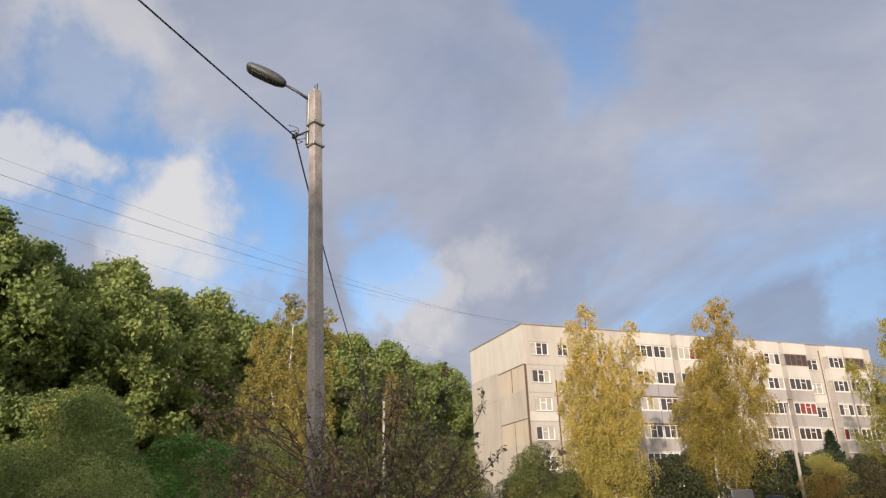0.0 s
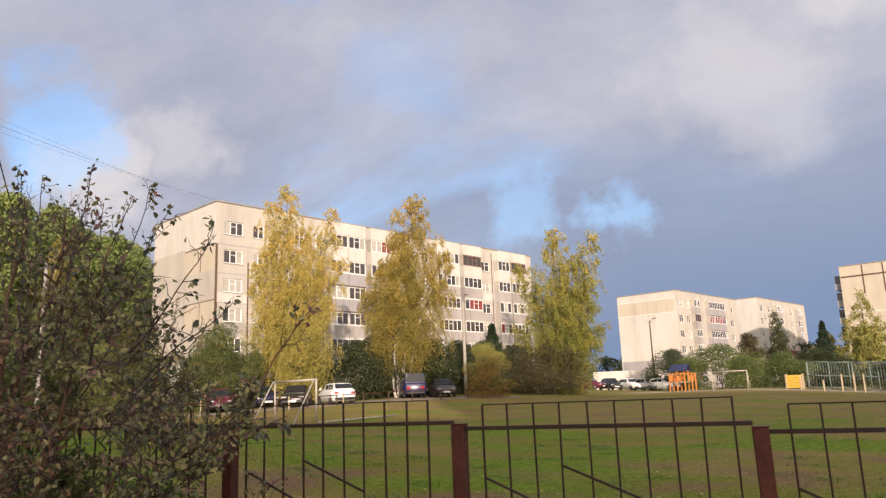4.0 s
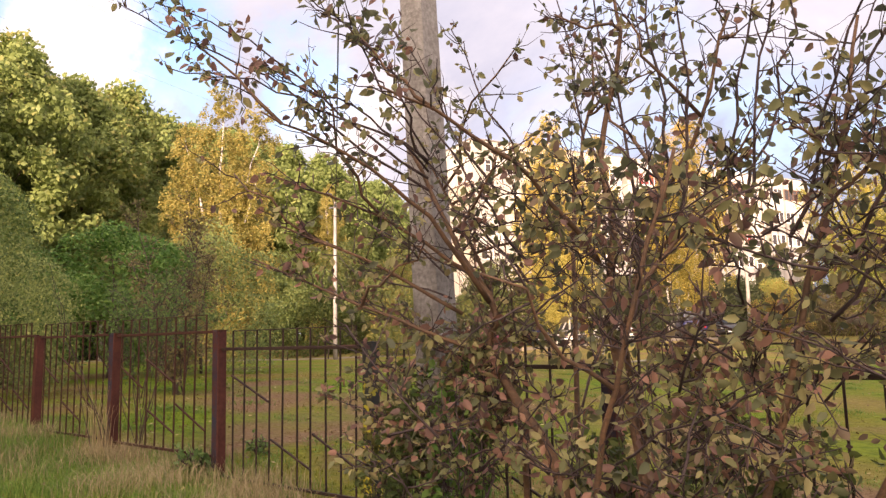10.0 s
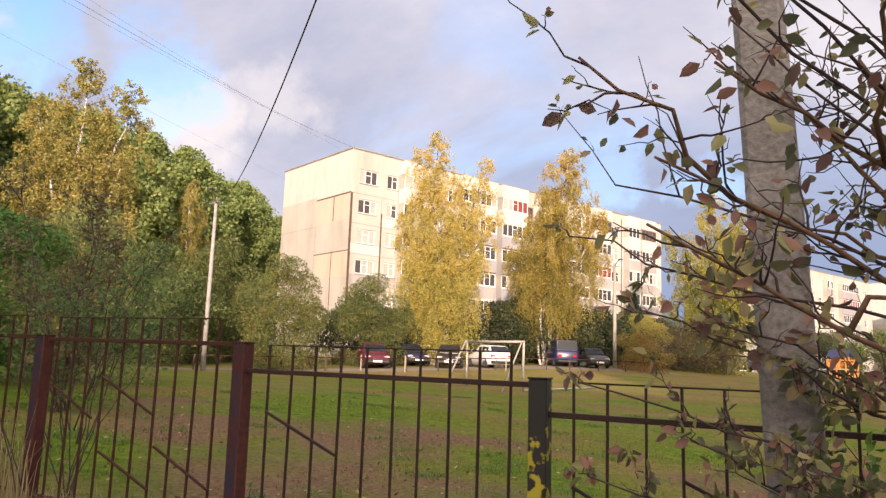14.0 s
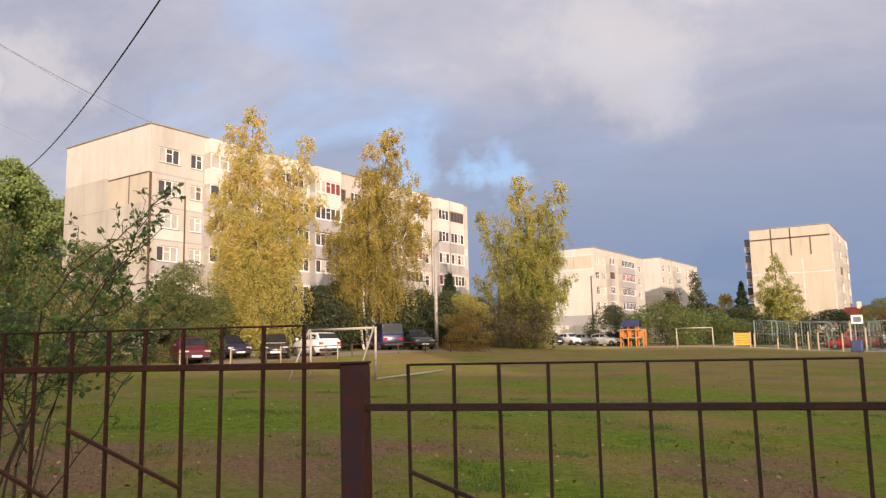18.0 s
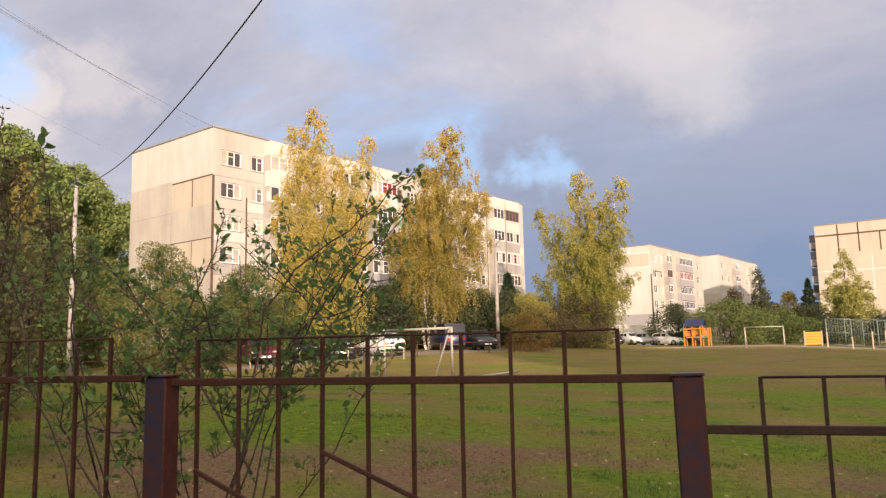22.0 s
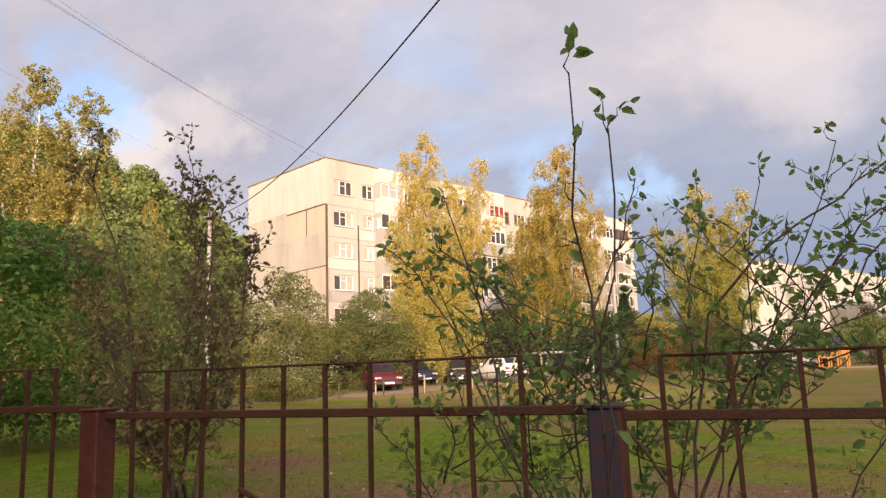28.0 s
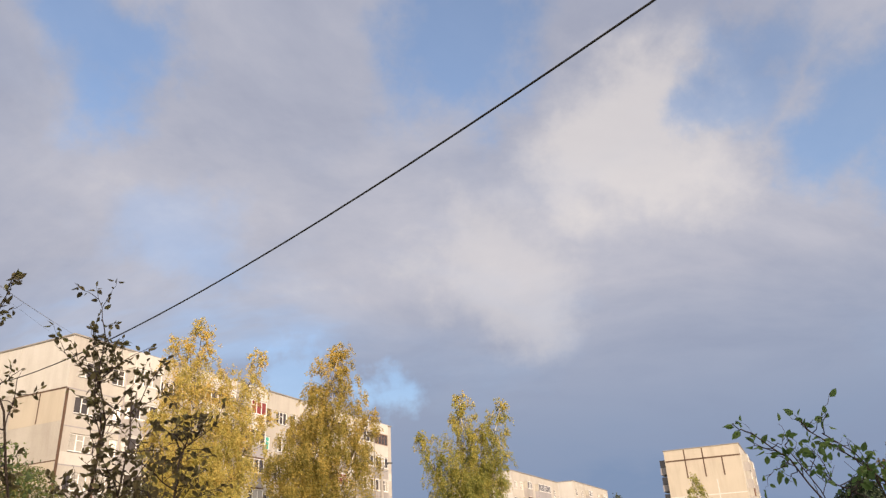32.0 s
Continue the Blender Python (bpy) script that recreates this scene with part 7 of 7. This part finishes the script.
car("van", "red minibus standing behind the court fence", (24.5, 77.5), 160, paint("red_van_paint", (0.32, 0.03, 0.03), 0.3), "van")
car("car", "dark car standing beyond the small goal", (15.0, 96.0), 170, P_DARK)

# ---------------------------------------------------------------- on the field
M_GOAL = material("chipped_white_pipe", (0.42, 0.40, 0.36), 0.6, 0.0, (0.30, 0.26, 0.21), 6.0, 40.0, 0.1)
M_ORANGE = material("orange_play_paint", (0.52, 0.16, 0.035), 0.6, 0.0, (0.46, 0.20, 0.05), 3.0, 30.0, 0.05)
M_YELLOW = material("yellow_play_paint", (0.58, 0.34, 0.035), 0.6, 0.0, (0.48, 0.27, 0.035), 3.0, 30.0, 0.05)
M_BLUEPAINT = material("blue_play_paint", (0.05, 0.07, 0.20), 0.5, 0.0, (0.08, 0.09, 0.18), 3.0, 30.0, 0.05)
M_GREENPAINT = material("green_court_paint", (0.17, 0.215, 0.185), 0.6, 0.1, (0.13, 0.17, 0.145), 3.0, 30.0, 0.05)
M_BENCHGREEN = material("dark_green_bench_paint", (0.030, 0.150, 0.070), 0.5, 0.0, (0.045, 0.190, 0.085), 3.0, 30.0, 0.05)
M_PALEGREEN = material("pale_green_mesh", (0.22, 0.27, 0.245), 0.6, 0.1, (0.18, 0.25, 0.22), 3.0, 30.0, 0.05)


def football_goal(a, b, top, stay, label, lying=None):
    """Two uprights and a crossbar at the height top; the stays run down by the vector stay."""
    a, b = Vector((*a, 0)), Vector((*b, 0))
    th = thing("football_goal", label, "goal", (a.x, a.y, gz(a.x, a.y)))
    za = gz(a.x, a.y)
    for p in (a, b):
        q = p - a
        foot = p + Vector((*stay, 0))
        rod("goal_post", (q.x, q.y, gz(p.x, p.y) - za - 0.1), (q.x, q.y, top - za + 0.045), 0.045, M_GOAL, th, 8)
        rod("stay", (q.x + stay[0] * 0.09, q.y + stay[1] * 0.09, top - za), (q.x + stay[0], q.y + stay[1], gz(foot.x, foot.y) - za - 0.05), 0.034, M_GOAL, th, 6)
        rod("link", (q.x, q.y, top - za), (q.x + stay[0] * 0.09, q.y + stay[1] * 0.09, top - za), 0.034, M_GOAL, th, 6)
    d = b - a
    rod("crossbar", (0, 0, top - za), (d.x, d.y, top - za), 0.045, M_GOAL, th, 8)
    if lying:
        e = Vector((*lying, 0))
        q = e - a
        rod("ground_bar", (d.x, d.y, gz(b.x, b.y) - za + 0.05), (q.x, q.y, gz(e.x, e.y) - za + 0.05), 0.04, M_GOAL, th, 6, "white pipe lying on the grass")
    return th


football_goal((-10.0, 23.7), (-7.0, 22.35), 2.02, (-0.30, -1.34), "white pipe football goal with slanting stays", (-5.54, 26.9))
football_goal((7.0, 66.0), (9.9, 65.0), 1.75 + gz(7, 66), (0.2, 0.8), "small rusty pipe goal far across the field")


def play_tower():
    x, y = 3.6, 76.7
    th = thing("play_tower", "orange wooden playground tower with a dark blue roof", "playground tower", (x, y, gz(x, y)), -15)
    for sx in (-1.15, -0.35, 0.45, 1.2):
        for sy in (-0.55, 0.55):
            part("post", box_bm((sx - 0.06, sy - 0.06, -0.1), (sx + 0.06, sy + 0.06, 2.1 if abs(sx) < 0.6 else 1.75), 0.015), M_ORANGE, th)
    part("platform", box_bm((-0.95, -0.6, 0.85), (0.95, 0.6, 0.95), 0.01), M_WOODPOST, th)
    for sy in (-0.62, 0.62):
        for k in (0, 2, 5):
            part("board", box_bm((-1.1 + k * 0.38, sy - 0.02, 1.0), (-0.80 + k * 0.38, sy + 0.02, 1.55), 0.01), M_ORANGE, th)
        part("top_beam", box_bm((-1.2, sy - 0.05, 1.7), (1.25, sy + 0.05, 1.8), 0.01), M_ORANGE, th)
    for s in (-1, 1):
        bm = bmesh.new()
        v = [bm.verts.new(p) for p in ((-1.0, 0, 2.75), (0.75, 0, 2.75), (0.85, 0.85 * s, 2.05), (-1.1, 0.85 * s, 2.05))]
        f = bm.faces.new(v)
        bmesh.ops.solidify(bm, geom=[f], thickness=0.06)
        part("roof_panel", bm, M_BLUEPAINT, th)


play_tower()


def booth():
    x, y = 14.2, 76.5
    th = thing("play_booth", "yellow wooden playground box with pale corner posts", "playground equipment", (x, y, gz(x, y)), -10)
    for sx in (-0.75, 0.75):
        for sy in (-0.3, 0.3):
            part("post", box_bm((sx - 0.07, sy - 0.07, -0.1), (sx + 0.07, sy + 0.07, 1.45), 0.01), M_WOODPOST, th)
    for sy in (-0.32, 0.32):
        for k in range(5):
            part("board", box_bm((-0.68, sy - 0.02, 0.12 + 0.25 * k), (0.68, sy + 0.02, 0.34 + 0.25 * k), 0.01), M_YELLOW, th)


booth()


def court_fence(points, h, label, step=2.4, mat=M_GREENPAINT, mesh_mat=M_PALEGREEN):
    p0 = points[0]
    th = thing("court_fence", label, "fence", (p0[0], p0[1], 0))
    o = Vector((p0[0], p0[1], 0))
    for a, b in zip(points, points[1:]):
        a, b = Vector((*a, 0)), Vector((*b, 0))
        n = max(1, int((b - a).length / step))
        for k in range(n):
            p, q = a.lerp(b, k / n), a.lerp(b, (k + 1) / n)
            zp, zq = gz(p.x, p.y), gz(q.x, q.y)
            P, Q = p - o, q - o
            rod("post", (P.x, P.y, zp - 0.1), (P.x, P.y, zp + h), 0.06, mat, th, 5)
            for t in (0.06, 0.5, 1.0):
                rod("rail", (P.x, P.y, zp + h * t), (Q.x, Q.y, zq + h * t), 0.04, mat, th, 5)
            for j in range(1, 8):
                s = P.lerp(Q, j / 8)
                rod("mesh_wire", (s.x, s.y, zp + 0.05 * h), (s.x, s.y, zp + h), 0.010, mesh_mat, th, 3)


court_fence([(15.4, 76.5), (22.5, 69.5), (27.0, 65.0), (37.2, 59.6), (52.0, 52.5)], 2.65, "green steel court fence with wire mesh")
court_fence([(15.5, 76.9), (19.5, 80.5), (26.0, 74.0), (22.8, 69.7)], 2.65, "green steel cage at the end of the court", 2.0)


def hoop(x, y, turn, label):
    th = thing("basketball_hoop", label, "basketball hoop", (x, y, gz(x, y)), turn)
    rod("pole", (0, 0.4, -0.1), (0, 0.4, 2.9), 0.06, M_GREENPAINT, th, 6)
    rod("arm", (0, 0.4, 2.8), (0, 0, 2.9), 0.04, M_GREENPAINT, th, 6)
    part("backboard", box_bm((-0.52, -0.03, 2.45), (0.52, 0.03, 3.2), 0.01), M_FRAME, th, "white-edged backboard")
    part("target", box_bm((-0.36, -0.045, 2.58), (0.36, -0.034, 3.06), 0.004), M_LAMPGREY, th, "dark inner panel")
    v = [(0.23 * math.cos(t), -0.28 + 0.23 * math.sin(t), 2.62) for t in np.linspace(0, 2 * math.pi, 15)]
    vv, ff = tube(v, 0.015, 5)
    part("ring", mesh_of("ring", vv, ff, True), M_ORANGE, th)


hoop(22.4, 68.4, 15, "white basketball board on a green pole")
hoop(32.6, 63.8, 25, "white basketball board on a green pole")
hoop(32.2, 59.6, 25, "white basketball board with a red square")
for k, (x, h) in enumerate(((14.4, 1.35), (16.2, 1.0), (17.6, 1.55), (18.5, 1.65), (19.2, 1.6), (20.9, 1.6), (21.5, 2.6), (22.5, 2.1))):
    y = 71.5 - 0.55 * (x - 14)
    th = thing("exercise_bar", "pale wooden upright of the exercise ground", "exercise post", (x, y, gz(x, y)), 0, "uprights of the exercise ground")
    part("post", box_bm((-0.065, -0.065, -0.1), (0.065, 0.065, h), 0.015), M_WOODPOST, th)


def bleacher(x, y, turn):
    """Three rising seat boards on two stepped side frames."""
    th = thing("bleacher_bench", "dark green stepped bench with three rising seat boards", "bench", (x, y, gz(x, y)), turn)
    for sx in (-0.85, 0.85):
        for k in range(3):
            rod("leg", (sx, 0.36 * k, -0.06), (sx, 0.36 * k, 0.30 + 0.29 * k), 0.03, M_BENCHGREEN, th, 6)
        rod("brace", (sx, 0.0, 0.28), (sx, 0.72, 0.86), 0.025, M_BENCHGREEN, th, 6)
        rod("leg", (sx, 0.95, -0.06), (sx, 0.95, 1.28), 0.03, M_BENCHGREEN, th, 6)
    for k in range(3):
        part("seat_board", box_bm((-0.98, 0.36 * k - 0.14, 0.28 + 0.29 * k), (0.98, 0.36 * k + 0.14, 0.36 + 0.29 * k), 0.008), M_BENCHGREEN, th)
    part("back_board", box_bm((-0.98, 0.93, 1.16), (0.98, 0.97, 1.30), 0.008), M_BENCHGREEN, th)


def open_frame(x, y, turn, w, h, rungs):
    th = thing("climbing_frame", "dark green pipe frame with rungs on the grass", "climbing frame", (x, y, gz(x, y)), turn)
    for sx in (-w, w):
        for sy in (0, 0.6):
            rod("leg", (sx, sy, -0.06), (sx, sy, h), 0.03, M_BENCHGREEN, th, 6)
    for sy in (0, 0.6):
        rod("top_rail", (-w, sy, h), (w, sy, h), 0.03, M_BENCHGREEN, th, 6)
    for k in range(rungs):
        rod("rung", (-w * 0.5, 0, h * (k + 1) / (rungs + 1)), (w * 0.35, 0, h * (k + 1) / (rungs + 1)), 0.02, M_BENCHGREEN, th, 6)
    for sx in (-w * 0.5, w * 0.35):
        rod("upright", (sx, 0, -0.06), (sx, 0, h), 0.025, M_BENCHGREEN, th, 6)


bleacher(20.7, 38.7, -28)
open_frame(20.9, 46.2, -25, 1.15, 1.15, 3)
th = thing("litter_bin", "dark blue box bin between the exercise posts", "bin", (21.9, 67.2, gz(21.9, 67.2)), -30)
part("body", box_bm((-0.42, -0.3, 0), (0.42, 0.3, 0.95), 0.04), M_BLUEPAINT, th)
part("rim", box_bm((-0.45, -0.33, 0.95), (0.45, 0.33, 1.02), 0.02), M_BLUEPAINT, th)
for x, y, w, h in ((20.3, 47.6, 0.20, 0.90), (21.8, 48.2, 0.34, 0.92), (22.8, 46.8, 0.50, 0.90), (23.9, 46.6, 0.34, 0.75)):
    th = thing("white_board", "pale weathered board standing in the grass", "board", (x, y, gz(x, y)), -25)
    part("board", box_bm((-w, -0.05, -0.05), (w, 0.05, h), 0.01), M_GOAL, th)


def low_rail(points, label):
    p0 = points[0]
    th = thing("low_railing", label, "railing", (p0[0], p0[1], 0))
    o = Vector((p0[0], p0[1], 0))
    for a, b in zip(points, points[1:]):
        a, b = Vector((*a, 0)), Vector((*b, 0))
        n = max(1, int((b - a).length / 2.0))
        for k in range(n):
            p, q = a.lerp(b, k / n), a.lerp(b, (k + 1) / n)
            P, Q, zp, zq = p - o, q - o, gz(p.x, p.y), gz(q.x, q.y)
            rod("post", (P.x, P.y, zp - 0.1), (P.x, P.y, zp + 0.75), 0.035, M_BARK, th, 5)
            rod("rail", (P.x, P.y, zp + 0.7), (Q.x, Q.y, zq + 0.7), 0.03, M_RUST, th, 5)


low_rail([(-28.0, 17.5), (-23.0, 24.5), (-17.2, 31.0), (-12.2, 43.5), (-8.5, 50.5)], "low rusty pipe railing along the car park")
tagged(strip("track", [(-46, 11), (-26, 20.5), (-19, 28.5), (-12, 46), (-6.5, 52)], [(-45, 13.5), (-27, 23), (-21.5, 31), (-16, 49), (-9, 56)], material("pale_dirt", (0.26, 0.21, 0.16), 0.95, 0.0, (0.19, 0.15, 0.11), 1.5, 40.0, 0.3), 0.03, 0.12, 5),
       "pale trodden dirt track beside the parked cars", "track", kind="structure")
tagged(strip("playground_dirt", [(-2, 68.5), (4, 71.5), (14, 70.5), (27, 66), (31, 52)], [(-1, 71.5), (5, 76), (15, 75.5), (30, 72), (34.5, 54)], material("pale_sand", (0.34, 0.28, 0.21), 0.95, 0.0, (0.25, 0.20, 0.15), 1.5, 40.0, 0.3), 0.03, 0.3, 6),
       "pale sandy ground of the playground", "ground", kind="structure")

# ---------------------------------------------------------------- small houses far off


def small_house(x, y, turn, w, d, h, roof_h, wall, roof, label):
    th = thing("house", label, "house", (x, y, gz(x, y)), turn)
    part("wall", box_bm((-w / 2, -d / 2, -0.5), (w / 2, d / 2, h)), wall, th)
    for s in (-1, 1):
        bm = bmesh.new()
        q = [bm.verts.new(p) for p in ((-w / 2 - 0.4, 0, h + roof_h), (w / 2 + 0.4, 0, h + roof_h), (w / 2 + 0.4, s * (d / 2 + 0.5), h - 0.25), (-w / 2 - 0.4, s * (d / 2 + 0.5), h - 0.25))]
        f = bm.faces.new(q)
        bmesh.ops.solidify(bm, geom=[f], thickness=0.15)
        part("roof", bm, roof, th, "sloping red sheet roof")
    for s in (-1, 1):
        bm = bmesh.new()
        bm.faces.new([bm.verts.new((s * (w / 2 - 0.01), yy, zz)) for yy, zz in ((-d / 2, h), (d / 2, h), (0, h + roof_h))])
        part("gable_wall", bm, wall, th)
    for k in range(int(w / 3)):
        window(th, (-w / 2 + 0.8 + 3 * k, -d / 2 - 0.05, h - 2.2), 1.3, 1.3, 2, random.Random(k))
    part("chimney", box_bm((w * 0.2, -0.4, h + roof_h * 0.3), (w * 0.2 + 0.7, 0.4, h + roof_h + 0.9)), M_SANDWALL, th)


small_house(18.6, 150.0, 65, 7, 5, 4.0, 2.4, M_WHITEWALL, M_METALROOF, "small white house with a red roof")
small_house(40.8, 131.0, -10, 2.6, 5, 4.6, 1.5, M_WHITEWALL, M_METALROOF, "white house with a bright red roof")
small_house(53.5, 156.0, 10, 4, 6, 4.6, 2.2, M_SANDWALL, M_METALROOF, "brick house with an orange-red roof")
small_house(57.5, 113.0, 20, 4, 6, 4.4, 2.0, M_GREYGABLE, M_METALROOF, "low house with a red roof")
part("garage", box_bm((-9.5, 97.0, 0.3), (3.0, 103.0, 3.6), 0.03), M_WHITEWALL)
tagged(bpy.data.objects["garage"], "low white garage row behind the far cars", "garage")
build_lamp("street_lamp", Vector((28.5, 72.5, 6.25)), "pale lamp post inside the court", False, M_GOAL, 0.05)
# what stands at the lane's far end
M_DARKWOOD = material("dark_board_fence", (0.030, 0.028, 0.030), 0.9, 0.0, (0.045, 0.040, 0.038), 3.0, 40.0, 0.2)
th = thing("board_fence", "low dark board fence before the wood", "fence", (-36.0, -14.0, 0.4), 100)
for k in range(60):
    part("board", box_bm((0.42 * k, -0.02, -0.2), (0.42 * k + 0.38, 0.02, 1.25), 0.01), M_DARKWOOD, th)
th = thing("refuse_bin", "upright blue plastic booth beside the lane", "booth", (-13.0, -6.9, gz(-13, -6.9)), 10)
part("body", box_bm((-0.30, -0.30, 0), (0.30, 0.30, 1.45), 0.04), paint("blue_plastic", (0.015, 0.06, 0.32), 0.45), th)
part("lid", box_bm((-0.33, -0.33, 1.45), (0.33, 0.33, 1.55), 0.03), paint("blue_plastic", (0.015, 0.06, 0.32), 0.45), th)
tagged(part("kerb", box_bm((-13.0, -6.85, -0.1), (4.0, -6.68, 0.33), 0.02), M_CONCRETE), "grey concrete kerb beside the lane", "kerb", kind="structure")
# added unseen walls close the lane's far side; stepped tops shape the sun's shade
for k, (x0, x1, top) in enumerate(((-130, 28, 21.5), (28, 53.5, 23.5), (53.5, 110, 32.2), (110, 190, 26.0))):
    tagged(part("wall_south_%d" % (k + 1), box_bm((x0 + 0.01, -80.4, -2), (x1 - 0.01, -80.0, top)), M_WALL), "added unseen wall that keeps the low sun off the near field", "wall", kind="structure")

# a young birch stem by the lane, cut off at the top
th = thing("young_birch_tree", "thin pale leaning young birch with a broken top", "tree", (-0.5, -9.2, gz(-0.5, -9.2)))
v, f = tube([(0, 0, -0.1), (0.02, -0.02, 1.0), (0.03, -0.05, 2.0), (0.05, -0.08, 3.0 - gz(-0.5, -9.2))], [0.038, 0.034, 0.030, 0.022], 8)
part("trunk", mesh_of("trunk", v, f, True), M_BIRCHBARK, th)
for z, dx, dy in ((2.3, -0.35, 0.1), (2.6, 0.2, -0.25)):
    rod("twig", (0.03, -0.05, z - 0.3), (0.03 + dx, -0.05 + dy, z + 0.15), 0.008, M_TWIG, th, 5)
